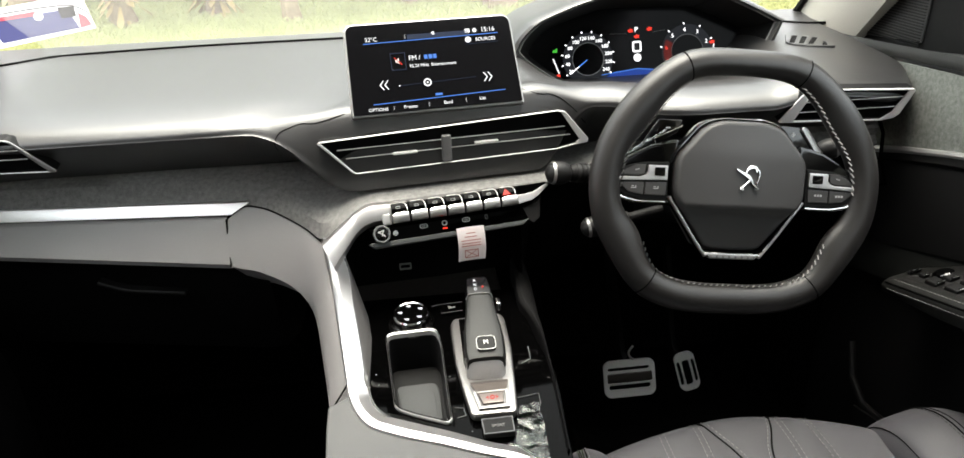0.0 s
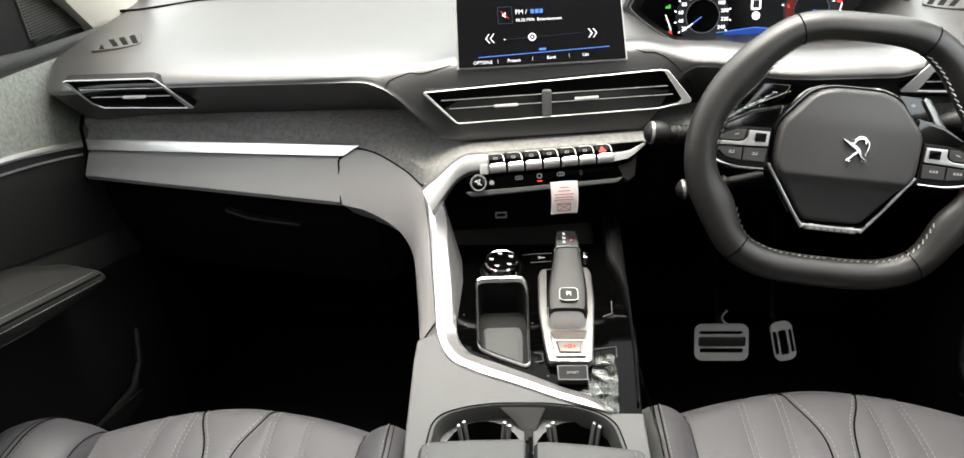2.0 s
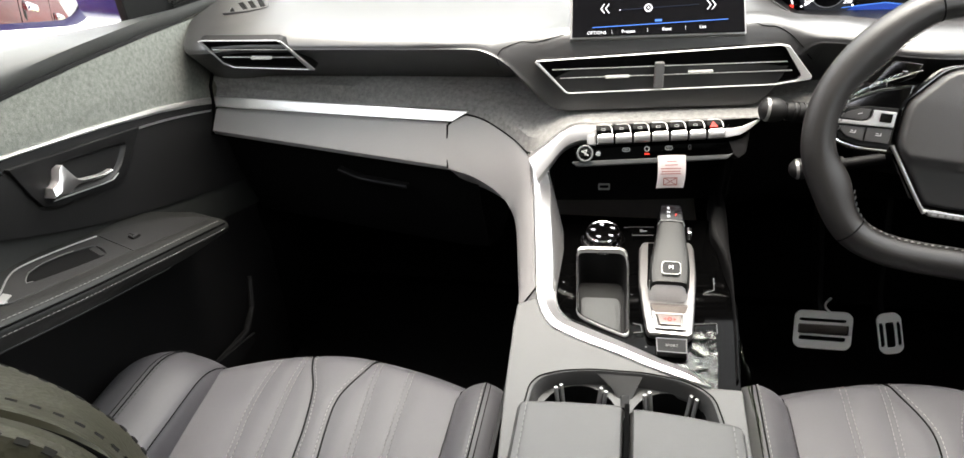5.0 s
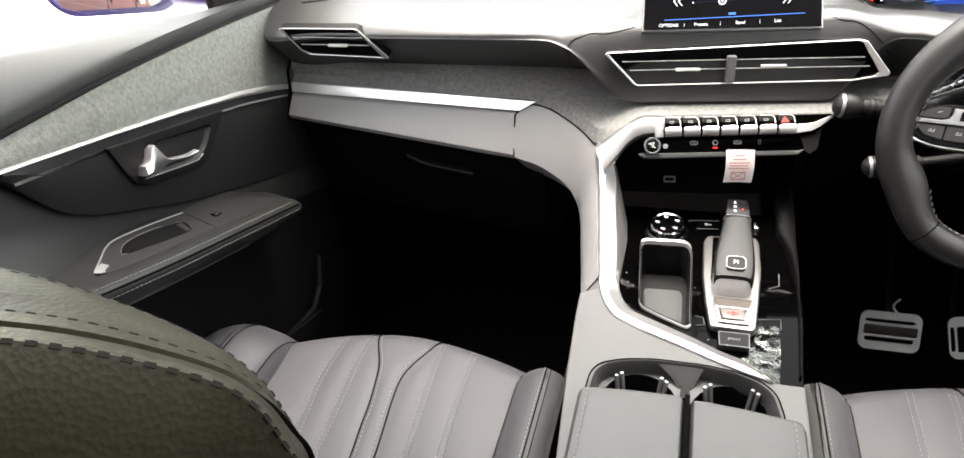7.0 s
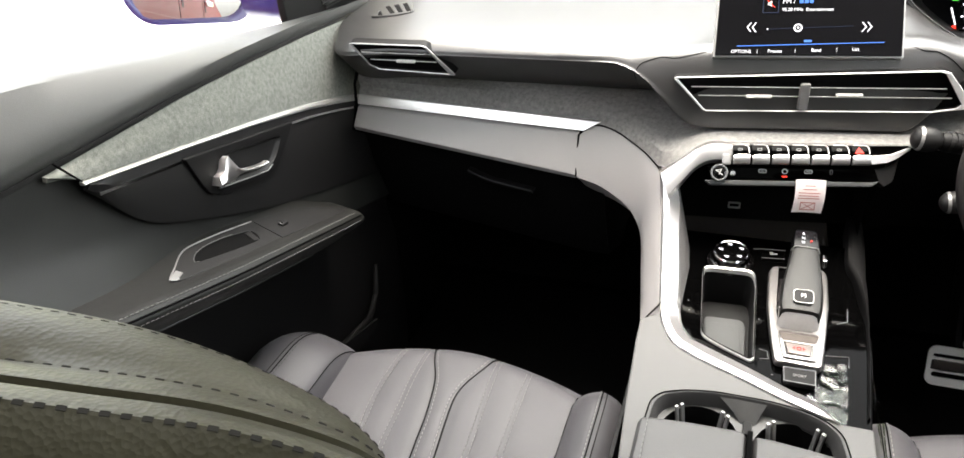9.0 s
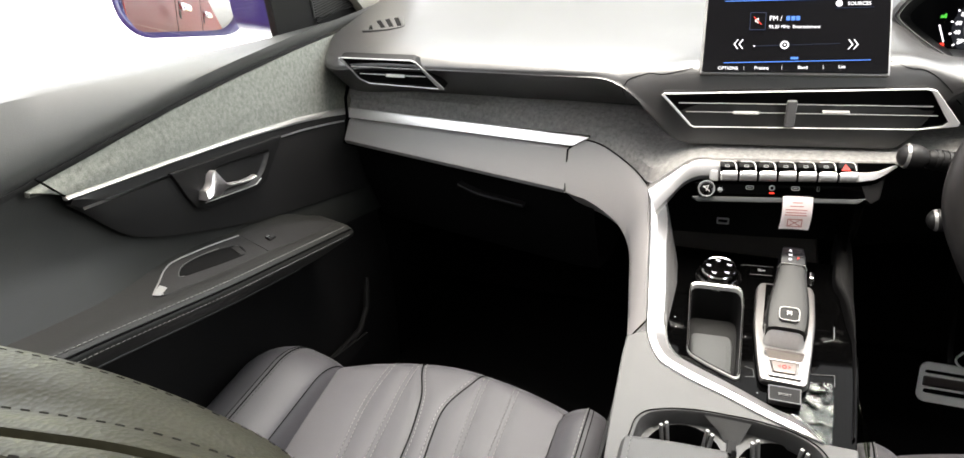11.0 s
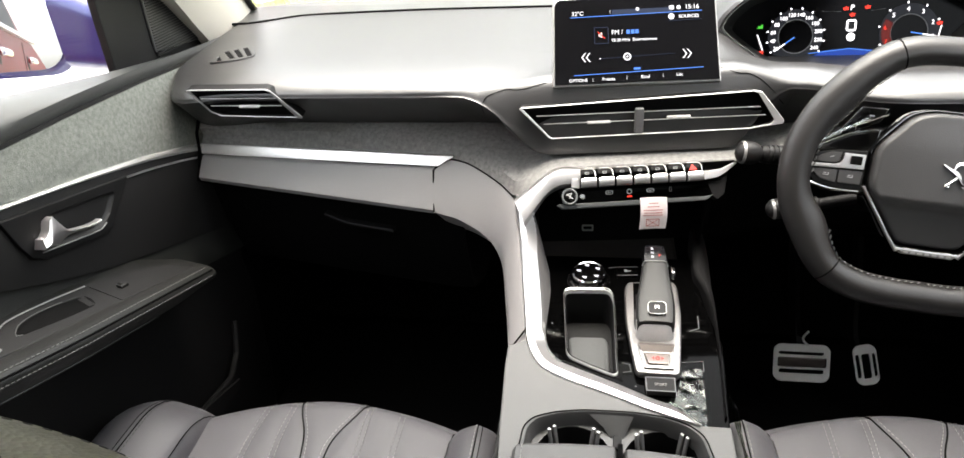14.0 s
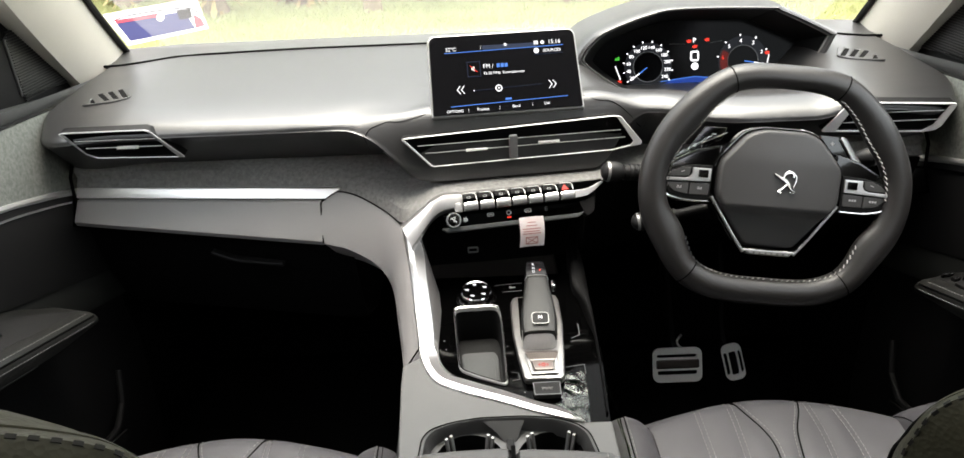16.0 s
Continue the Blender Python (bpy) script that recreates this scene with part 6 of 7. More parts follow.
tray = part("tray", loft([tray_ring(1.0, 0.001, 0.004), tray_ring(0.985, -0.004), tray_ring(0.94, -0.046), tray_ring(0.5, -0.048), tray_ring(0.02, -0.048)], close_cols=True), DARK, con, "dark storage tray with grey rubber floor")
part("tray_rim", loft([tray_ring(1.045, 0.0, 0.002), tray_ring(1.045, 0.0022, 0.006), tray_ring(1.035, 0.0032, 0.007), tray_ring(0.995, 0.0030, 0.006), tray_ring(0.982, 0.0, 0.003)], close_cols=True), ALU, tray, "bright tray rim")
part("rim_groove", tube(tray_ring(1.012, 0.0036, 0.0066)[2:] , 0.0007, 5), SEAM, tray)
part("tray_mat", slab([(x * 0.80 - 0.007, y * 0.72 - 0.026) for x, y in traypts], -0.047, -0.043, DECK, 0.002), MATRUBBER, tray)
part("mat_step", slab([(x * 0.66 - 0.014, y * 0.58 - 0.034) for x, y in traypts], -0.043, -0.0415, DECK, 0.001), MATRUBBER, tray)
# fine bright outlines let into the deck
part("deck_line", tube([DECK @ Vector((x, y, 0.0006)) for x, y in ((0.0985, -0.0060), (0.0975, -0.0279), (0.0854, -0.0342))], 0.0006, 5), RUBBER, con)
part("deck_line", tube([DECK @ Vector((x, y, 0.0006)) for x, y in ((0.0010, -0.0930), (0.0100, -0.0950), (0.0115, -0.1060), (0.0020, -0.1080))], 0.0006, 5), RUBBER, con)
part("deck_line", tube([DECK @ Vector((x, y, 0.0006)) for x, y in ((0.0700, -0.0880), (0.0957, -0.0840), (0.0950, -0.1000))], 0.0005, 5), RUBBER, con)
# small pale discs painted for glints on the gloss black
for x, y in ((-0.086, -0.030), (-0.083, -0.047), (-0.001, -0.045), (0.016, -0.128)):
    part("deck_glint", slab(circle(0.0010, 8, x, y), 0.0002, 0.0007, DECK), RUBBER, con)
# dark niche behind
rows = [[(-0.125, 0.07, z) , (-0.118, 0.115, z), (0.0, 0.125, z), (0.11, 0.14, z), (0.115, 0.08, z)] for z in (0.49, 0.55, 0.62)]
part("niche", loft(rows), BLACK, con, "dark storage niche")
# padded edge on the driver's side, wide at the front and thin towards the rear
rows = []
for y, x0, x1, zt in ((0.125, 0.1045, 0.1285, 0.512), (0.085, 0.1030, 0.1280, 0.510), (0.040, 0.1000, 0.1262, 0.507), (0.015, 0.1010, 0.1250, 0.505), (-0.005, 0.1075, 0.1248, 0.503), (-0.035, 0.1135, 0.1238, 0.500), (-0.075, 0.1165, 0.1222, 0.495), (-0.140, 0.1150, 0.1190, 0.489), (-0.235, 0.1085, 0.1125, 0.484)):
    w = x1 - x0
    rows.append([(x0, y, 0.476), (x0, y, zt - 0.006), (x0 + 0.08 * w, y, zt - 0.002), (x0 + 0.25 * w, y, zt), (x0 + 0.55 * w, y, zt - 0.002), (x0 + 0.82 * w, y, zt - 0.009), (x1, y, zt - 0.022), (x1 + 0.002, y, 0.43)])
part("right_rib", loft([[Vector(p) for p in r] for r in zip(*[catmull(c, 40) for c in zip(*rows)])]), DARK, con, "dark padded edge beside the driver's footwell")
part("usb_port", slab(rounded(0.017, 0.010, 0.0015, 2), 0, 0.002, pose(-0.0455, 0.1185, 0.5145, 90, 0, 3), holes=[rounded(0.013, 0.006, 0.001, 2)]), ALU, con, "small port with bright rim")

# silver frame: left rail and lower bow
RAILO = [(-0.146, 0.06, 0.596), (-0.141, 0.043, 0.566), (-0.1345, -0.001, 0.543), (-0.1275, -0.0481, 0.5205), (-0.1205, -0.0961, 0.500), (-0.116, -0.126, 0.489), (-0.107, -0.153, 0.4872), (-0.094, -0.174, 0.4862), (-0.078, -0.185, 0.4857), (-0.057, -0.196, 0.4852), (-0.016, -0.213, 0.4845), (0.022, -0.2305, 0.4837), (0.052, -0.242, 0.4832), (0.080, -0.2515, 0.4828)]
RAILI = [(-0.122, 0.056, 0.585), (-0.1155, 0.04, 0.562), (-0.1115, -0.001, 0.543), (-0.1045, -0.0481, 0.5205), (-0.0985, -0.0961, 0.500), (-0.094, -0.118, 0.489), (-0.088, -0.140, 0.488), (-0.076, -0.157, 0.487), (-0.060, -0.166, 0.4865), (-0.040, -0.1755, 0.486), (-0.004, -0.193, 0.4853), (0.033, -0.2125, 0.4845), (0.060, -0.225, 0.484), (0.0825, -0.250, 0.4828)]
o, i = catmull(RAILO, 60), catmull(RAILI, 60)
rows = []
for a, b in zip(o, i):
    n = Vector((0, -0.35, 0.94))
    w = b - a
    h = 0.003 + 0.003 * smoothstep(-0.12, 0.0, a.y)
    rows.append([a - n * 0.012, a - n * 0.001, a + w * 0.08 + n * 0.45 * h, a + w * 0.38 + n * h, a + w * 0.46 + n * 0.85 * h, b - n * 0.004, b - n * 0.010, b + w * 0.15 - n * 0.035])
part("silver_frame", loft(rows, cap=True), SILVER, con, "broad satin silver frame")
# grey inner flank between the frame and the deck
rows = []
for a, b in list(zip(o, i))[2:34]:
    w = (b - a).normalized()
    down = max(0.0, b.z - 0.489)
    foot = Vector((b.x + 0.016 * min(1, down / 0.05) + 0.002, b.y - 0.10 * down, min(0.4885, b.z - 0.003)))
    rows.append([b + Vector((-0.004, 0, -0.002)), b + Vector((0.0005, 0, -0.0045)), b.lerp(foot, 0.5) + Vector((0.0006, 0, 0.0)), foot])
part("frame_flank", thick(loft(rows), 0.002), GREY, con, "grey inner flank of the frame")
# upper arm with pointed end
AO = [(-0.036, 0.068, 0.6365), (-0.060, 0.066, 0.638), (-0.084, 0.063, 0.6385), (-0.100, 0.058, 0.632), (-0.122, 0.050, 0.6155), (-0.146, 0.042, 0.598)]
AI = [(-0.036, 0.054, 0.613), (-0.060, 0.052, 0.614), (-0.081, 0.048, 0.614), (-0.099, 0.042, 0.605), (-0.114, 0.030, 0.588), (-0.129, 0.018, 0.569)]
rows = []
for a, b in zip(catmull(AO, 40), catmull(AI, 40)):
    n = Vector((0.1, -0.88, 0.48))
    w = b - a
    rows.append([a - n * 0.02, a, a + w * 0.15 + n * 0.006, a + w * 0.5 + n * 0.0085, a + w * 0.85 + n * 0.006, b, b - n * 0.02])
part("frame_arm", loft(rows, cap=True), SILVER, con, "silver arm curving up to the key row")

# ---- key row ----
kr = part("key_bar", slab([(-0.100, 0.0095), (-0.094, -0.0185), (0.080, -0.0185), (0.105, -0.0110), (0.121, 0.0065), (0.121, 0.0095)], -0.022, 0.003, KEYLINE, 0.003), DECKBLACK, con, "gloss black key bar")
tip = [(0.0775, -0.0150), (0.0960, -0.0125), (0.1060, -0.0075), (0.1215, 0.0040), (0.1215, 0.0058), (0.1180, 0.0062), (0.1000, -0.0015), (0.0880, -0.0030), (0.0775, -0.0030)]
part("bar_tip", slab(tip, 0.003, 0.0085, KEYLINE, 0.002), SILVER, kr, "silver pointed tip of the bar")
part("bar_shoulder", slab([(-0.100, -0.0165), (-0.0880, -0.0165), (-0.0880, -0.0030), (-0.100, -0.0010)], 0.003, 0.0075, KEYLINE, 0.002), SILVER, kr)
part("tip_wedge", slab([(0.0830, -0.0170), (0.1010, -0.0130), (0.1120, -0.0010), (0.1060, -0.0330), (0.0960, -0.0400), (0.0900, -0.0350)], -0.020, 0.0015, KEYROW, 0.002), DARK, kr, "dark wedge beside the climate panel")
for k in range(7):
    x = -0.0765 + k * 0.0236
    prof = [(0.0095, 0.003), (0.0088, 0.008), (0.0020, 0.0115), (-0.0030, 0.0125), (-0.0140, 0.0110), (-0.0165, 0.003)]
    rows = [[KEYLINE @ Vector((x + dx, y, z)) for y, z in prof] for dx in (-0.0108, -0.0100, 0.0100, 0.0108)]
    key = part("toggle_key", loft(rows, cap=True), DECKBLACK, kr, "gloss black piano key switch")
    # rounded bright end, its upper outer corner cut back
    rows = []
    for dx, cutback in ((-0.0104, 0.0034), (-0.0098, 0.0020), (-0.0080, 0.0008), (-0.0040, 0.0), (0.0060, 0.0), (0.0098, 0.0004), (0.0104, 0.0012)):
        inset = 0.0010 if abs(dx) > 0.010 else 0.0
        rows.append([KEYLINE @ Vector((x + dx, y - cutback * (1 - i / 5), z - inset)) for i, (y, z) in enumerate(((-0.0030, 0.0122), (-0.0036, 0.0148), (-0.0062, 0.0166), (-0.0110, 0.0166), (-0.0146, 0.0146), (-0.0160, 0.0105)))])
    part("key_cap", loft(rows, cap=True), SILVER, key, "bright silver key end")
    mm = KEYLINE @ pose(x - 0.002, 0.0030, 0.0110, -28, 0, 0)
    if k == 6:
        part("key_mark", slab([(-0.0062, -0.0048), (0.0048, -0.0048), (-0.0007, 0.0046)], 0, 0.0006, mm), REDGLOW, key, "red hazard triangle")
    else:
        part("key_mark", slab(rounded(0.0058, 0.0036, 0.001, 2), 0, 0.0006, mm, holes=[rounded(0.0042, 0.0018, 0.0005, 2)]), RUBBER, key)
    part("key_edge", sweep([KEYLINE @ Vector(v) for v in ((x - 0.0090, 0.0092, 0.0088), (x + 0.0030, 0.0092, 0.0088), (x + 0.0070, 0.0080, 0.0096), (x + 0.0088, 0.0040, 0.0114), (x + 0.0092, -0.0016, 0.0134))], rounded(0.0010, 0.0010, 0.0003, 1)), TRIM, key, "fine bright edge line")
pn = part("climate_panel", slab([(-0.118, -0.0205), (0.094, -0.0165), (0.090, -0.0350), (-0.110, -0.0400)], -0.02, 0.001, KEYROW, 0.002), DECKBLACK, con, "gloss black climate panel")
part("panel_lip", slab([(-0.1205, -0.0392), (-0.1135, -0.0385), (0.0800, -0.0345), (0.0905, -0.0325), (0.0806, -0.0402), (-0.1125, -0.0455)], -0.012, 0.0055, KEYROW, 0.0015), MATRUBBER, pn, "dull silver lower lip")
for x, red in ((-0.0484, False), (-0.0213, True), (0.0070, False), (0.0341, False)):
    y = -0.0238 + 0.017 * x
    if red:
        part("climate_mark", slab(circle(0.0036, 14, x, y), 0.001, 0.0016, KEYROW, holes=[circle(0.0024, 14, x, y)]), ALU, pn)
        part("climate_lamp", box(0.0062, 0.0020, 0.0006, KEYROW @ pose(x, -0.0308, 0.0014)), REDGLOW, pn)
    elif x > 0.03:
        part("climate_mark", slab(rounded(0.0034, 0.0065, 0.001, 3, x, y), 0.001, 0.0016, KEYROW, holes=[rounded(0.0018, 0.0048, 0.0006, 3, x, y)]), RUBBER, pn)
    else:
        part("climate_mark", slab(rounded(0.0100, 0.0052, 0.0022, 3, x, y), 0.001, 0.0016, KEYROW, holes=[rounded(0.0082, 0.0036, 0.0014, 3, x, y)]), ALU, pn)
        part("climate_mark", box(0.0050, 0.0008, 0.0006, KEYROW @ pose(x, y, 0.0014)), ALU, pn)
KNOB = KEYROW @ pose(-0.1029, -0.0290, 0.001)
vk = part("volume_knob", lathe([(0.0, 0.0145), (0.0080, 0.0145), (0.0102, 0.0130), (0.0112, 0.002), (0.0118, 0.0005)], KNOB, 28), PIANO, pn, "round volume knob with bright rim")
part("knob_rim", lathe([(0.0086, 0.0146), (0.0100, 0.0150), (0.0110, 0.0130), (0.0100, 0.0124)], KNOB, 28), RUBBER, vk)
part("knob_cross", join(box(0.0105, 0.0012, 0.0008, KNOB @ pose(0, 0, 0.0150, 0, 0, -38)), box(0.0010, 0.0080, 0.0008, KNOB @ pose(0.001, 0.001, 0.0148, 0, 0, -20)), box(0.0060, 0.0009, 0.0008, KNOB @ pose(-0.0020, 0.0030, 0.0149, 0, 0, 20))), ALU, vk)
part("panel_screw", lathe([(0.0, 0.0022), (0.0034, 0.0020), (0.0040, 0.0008)], KEYROW @ pose(-0.0850, -0.0290, 0.0), 12), CHROME, pn)

# ---- cup holders and armrest ----
well = part("cup_well", loft([[DECK @ Vector((x * k + (1 - k) * -0.006, y * k + (1 - k) * -0.235, z)) for x, y in cuprim] for k, z in ((1.03, 0.005), (1.01, 0.0055), (0.985, 0.002), (0.965, -0.006), (0.955, -0.012))], close_cols=True), PADBLACK, con, "dark moulded cup holder well")
part("rim_line", tube([DECK @ Vector((x * 1.055 + 0.0003, y * 1.055 + 0.0128, 0.0046)) for x, y in cuprim[:-8]], 0.0008, 5), SEAM, con, "fine joint round the cup holders")
c1, c2 = circle(0.041, 28, -0.052, -0.220), circle(0.041, 28, 0.041, -0.220)
part("well_floor", slab([(x * 0.96 - 0.0003, y * 0.96 - 0.0095) for x, y in cuprim], -0.016, -0.0115, DECK, holes=[c1, c2]), PADBLACK, well)
for cx in (-0.052, 0.041):
    part("cup", lathe([(0.041, -0.0115), (0.040, -0.018), (0.037, -0.085), (0.034, -0.09), (0.0, -0.09)], DECK @ pose(cx, -0.220, 0), 28), BLACK, well, "round black cup holder")
    for a in (52, 128):
        m = DECK @ pose(cx + 0.040 * math.cos(radians(a)), -0.220 + 0.040 * math.sin(radians(a)), -0.006, 0, 0, a - 90)
        part("clip", join(box(0.0042, 0.004, 0.036, m @ pose(-0.0033, -0.004, -0.014, -10), 0.0012), box(0.0042, 0.004, 0.036, m @ pose(0.0033, -0.004, -0.014, -10), 0.0012)), RIMMETAL, well, "bright spring clip")
rows = [[DECK @ Vector(v) for v in r] for r in (
    [(-0.036, -0.1735, 0.003), (-0.024, -0.1735, 0.0035), (-0.002, -0.1735, 0.0035), (0.012, -0.1735, 0.003)],
    [(-0.020, -0.183, -0.006), (-0.014, -0.182, -0.003), (-0.001, -0.182, -0.003), (0.006, -0.183, -0.006)],
    [(-0.012, -0.192, -0.0125), (-0.010, -0.190, -0.009), (-0.002, -0.190, -0.009), (0.001, -0.192, -0.0125)])]
part("saddle", thick(loft(rows), 0.003), PADBLACK, well, "dark grey wedge between the cups")
part("saddle_block", box(0.0090, 0.016, 0.012, DECK @ pose(-0.0055, -0.199, -0.012), 0.001), DARK, well, "dark block between the cups")


def lid(x0, x1, y0, y1):
    rows = []
    for y, zz in ((y0 - 0.004, -0.030), (y0 - 0.001, -0.004), (y0 - 0.004, 0.004), (y0 - 0.012, 0.0085), (-0.40, 0.010), (-0.52, 0.010), (-0.60, 0.006)):
        yy = lambda x: y + (y1 - y0) * (x - x0) / (x1 - x0) if y > -0.4 else y
        rows.append([(x, yy(x), 0.481 + zz - d) for x, d in ((x0, 0.030), (x0, 0.008), (x0 + 0.004, 0.002), (x0 + 0.015, 0.0), ((x0 + x1) / 2, -0.001), (x1 - 0.010, 0.0), (x1 - 0.003, 0.002), (x1, 0.008), (x1, 0.030))])
    return loft(rows, cap=True)


ab = thing("armrest_box", (0, -0.42, 0.44), "grey leather armrest box with two split lids", "armrest")
l1 = part("lid", lid(-0.114, -0.0065, -0.292, -0.286), LIDHIDE, ab, "grey leather lid")
l2 = part("lid", lid(-0.0005, 0.108, -0.288, -0.300), LIDHIDE, ab, "grey leather lid")
part("stitching", stitches([(-0.1035, y, 0.4917) for y in span(-0.304, -0.6, 20)], 0.0045, 0.0025, 0.0005), THREAD, l1)
part("stitching", stitches([(0.0965, y, 0.4917) for y in span(-0.312, -0.6, 20)], 0.0045, 0.0025, 0.0005), THREAD, l2)
part("lid_gap", box(0.005, 0.32, 0.03, pose(-0.0035, -0.45, 0.473)), SEAM, ab)

# ---- gear selector ----
gs = thing("gear_selector", (0.045, -0.08, 0.48), "electronic gear selector with grey lever on silver base", "gear selector")
basel = [(0.0110, 0.046), (0.0065, 0.034), (0.0065, -0.029), (0.0115, -0.080), (0.0160, -0.1130), (0.0200, -0.1165), (0.0630, -0.1175), (0.0668, -0.1130), (0.0710, -0.075), (0.0765, -0.015), (0.0765, 0.040), (0.0720, 0.050)]
part("base_plate", slab(softer(basel), 0.0, 0.012, DECK, 0.004), SATIN, gs, "satin silver base")
part("base_inset", slab([(0.018, 0.040), (0.0165, -0.040), (0.0195, -0.056), (0.0630, -0.056), (0.0665, -0.040), (0.0660, 0.040)], 0.0122, 0.0140, DECK, 0.001), PIANO, gs)
# lever: long rounded grip leaning back
rows = []
for f in span(0, 1, 16):
    y = -0.120 + 0.094 * f
    top = 0.5205 + 0.0015 * math.sin(f * math.pi) + 0.0255 * f
    wdt = 0.0228 + 0.0012 * math.sin(f * math.pi) - 0.0058 * smoothstep(0.15, 1.0, f)
    bot = top - 0.022 - 0.012 * f
    k = 1.0 if f > 0.03 else 0.94
    rows.append([(0.0405 + 0.0035 * f + dx * wdt * k, y, bot + (top - bot) * h) for dx, h in ((-0.85, 0.0), (-1.0, 0.3), (-1.0, 0.7), (-0.88, 0.92), (-0.6, 1.0), (0, 1.02), (0.6, 1.0), (0.88, 0.92), (1.0, 0.7), (1.0, 0.3), (0.85, 0.0))])
lv = part("lever", loft(rows, close_cols=True, cap=True), DOORHIDE, gs, "grey leather lever grip")
rows = []
for g in span(0, 1, 7):
    yy, zt = -0.1190 - 0.0065 * math.sin(g * math.pi / 2), 0.5180 - 0.0255 * g
    hw = 0.0226 - 0.0006 * g
    rows.append([(0.0402 + dx * hw, yy + 0.0050 * abs(dx) ** 8, zt - 0.0012 * abs(dx) ** 3) for dx in span(-1, 1, 13)])
part("lever_heel", thick(loft(rows), 0.002), HEELBRIGHT, lv, "rounded metal heel of the lever")
rows = []
for f in span(0, 1, 8):
    y = -0.0258 + 0.035 * f
    rows.append([(0.0440 + dx * (0.0172 - 0.003 * f * f), y, 0.512 + (0.0352 + 0.0092 * f - 0.006 * f ** 4) * h) for dx, h in ((-1, 0.0), (-1.0, 0.75), (-0.8, 0.97), (0, 1.0), (0.8, 0.97), (1.0, 0.75), (1, 0.0))])
tp = part("lever_top", loft(rows, cap=True), SCREENBLACK, lv, "gloss black lever head with gear display")
part("head_line", tube([(0.0440 + x, -0.0262, z) for x, z in ((-0.0166, 0.540), (-0.0135, 0.5468), (0, 0.5478), (0.0135, 0.5468), (0.0166, 0.540))], 0.0007, 6), RIMMETAL, tp)
for tx, x, y in (("P", 0.005, -0.0165), ("R", -0.004, -0.005), ("N", -0.004, -0.012), ("D", -0.004, -0.019)):
    words("gear_letter", tx, 0.0055, pose(0.0445 + x, y, 0.5477 + 0.263 * (y + 0.0258), 14.7), REDGLOW if tx == "P" else WHITEGLOW, tp)
part("lock_button", box(0.006, 0.014, 0.012, pose(0.0665, -0.03, 0.532), 0.002), CHROME, lv)
mb = part("manual_button", slab(rounded(0.0215, 0.0190, 0.004, 4), 0, 0.004, pose(0.0425, -0.1025, 0.5243, 15), 0.001), DARK, lv, "square button marked M with bright rim")
part("button_rim", slab(rounded(0.0220, 0.0195, 0.005, 4), 0.001, 0.0052, pose(0.0425, -0.1025, 0.5243, 15), 0.0006, holes=[rounded(0.0208, 0.0183, 0.0042, 4)]), RIMMETAL, mb)
words("button_text", "M", 0.0075, pose(0.0425, -0.1025, 0.5289, 15), ALU, mb)
# parking brake switch and drive mode key
RAMPX = ((0.0200, 0.0265), (0.0235, 0.0290), (0.0585, 0.0545), (0.0620, 0.0570))
part("brake_ramp", loft([[DECK @ Vector((x0, -0.0745, 0.0120)), DECK @ Vector((x0, -0.0765, 0.0185)), DECK @ Vector((x0, -0.0810, 0.0195)), DECK @ Vector((x1, -0.0900, 0.0135))] for x0, x1 in RAMPX], cap=True), HEEL, gs, "brown-grey metal ramp")
part("brake_frame", slab([(0.0195, -0.0800), (0.0620, -0.0800), (0.0590, -0.1120), (0.0255, -0.1120)], 0.0118, 0.0150, DECK, 0.001, holes=[[(0.0255, -0.0890), (0.0565, -0.0890), (0.0545, -0.1075), (0.0290, -0.1075)]]), SATIN, gs, "bright frame round the brake switch")
bk = part("parking_brake", slab([(0.0268, -0.0905), (0.0553, -0.0905), (0.0535, -0.1060), (0.0302, -0.1060)], 0.0120, 0.0158, DECK, 0.0015), HEEL, gs, "brushed parking brake switch with red lamp")
part("brake_lamp", join(slab(circle(0.0027, 14, 0.0415, -0.0985), 0.0159, 0.0164, DECK, holes=[circle(0.0017, 14, 0.0415, -0.0985)]), *[box(0.0008, 0.0042, 0.0005, DECK @ pose(0.0415 + k * 0.0046, -0.0985, 0.0161)) for k in (-1, 1)], *[box(0.0018, 0.0008, 0.0005, DECK @ pose(0.0415 + k * 0.0060, -0.0985, 0.0161)) for k in (-1, 1)]), REDGLOW, bk)
sp = part("sport_button", slab([(0.0263, -0.1200), (0.0601, -0.1195), (0.0594, -0.1405), (0.0270, -0.1405)], 0.0, 0.008, DECK, 0.0015), DARK, con, "grey mode key")
words("mode_text", "SPORT", 0.0046, DECK @ pose(0.0432, -0.1310, 0.0087), DULLMETAL, sp)
part("key_frame", slab([(0.0263, -0.1200), (0.0601, -0.1195), (0.0594, -0.1405), (0.0270, -0.1405)], 0.0078, 0.0083, DECK, holes=[[(0.0275, -0.1212), (0.0589, -0.1207), (0.0583, -0.1393), (0.0281, -0.1393)]]), RUBBER, sp)

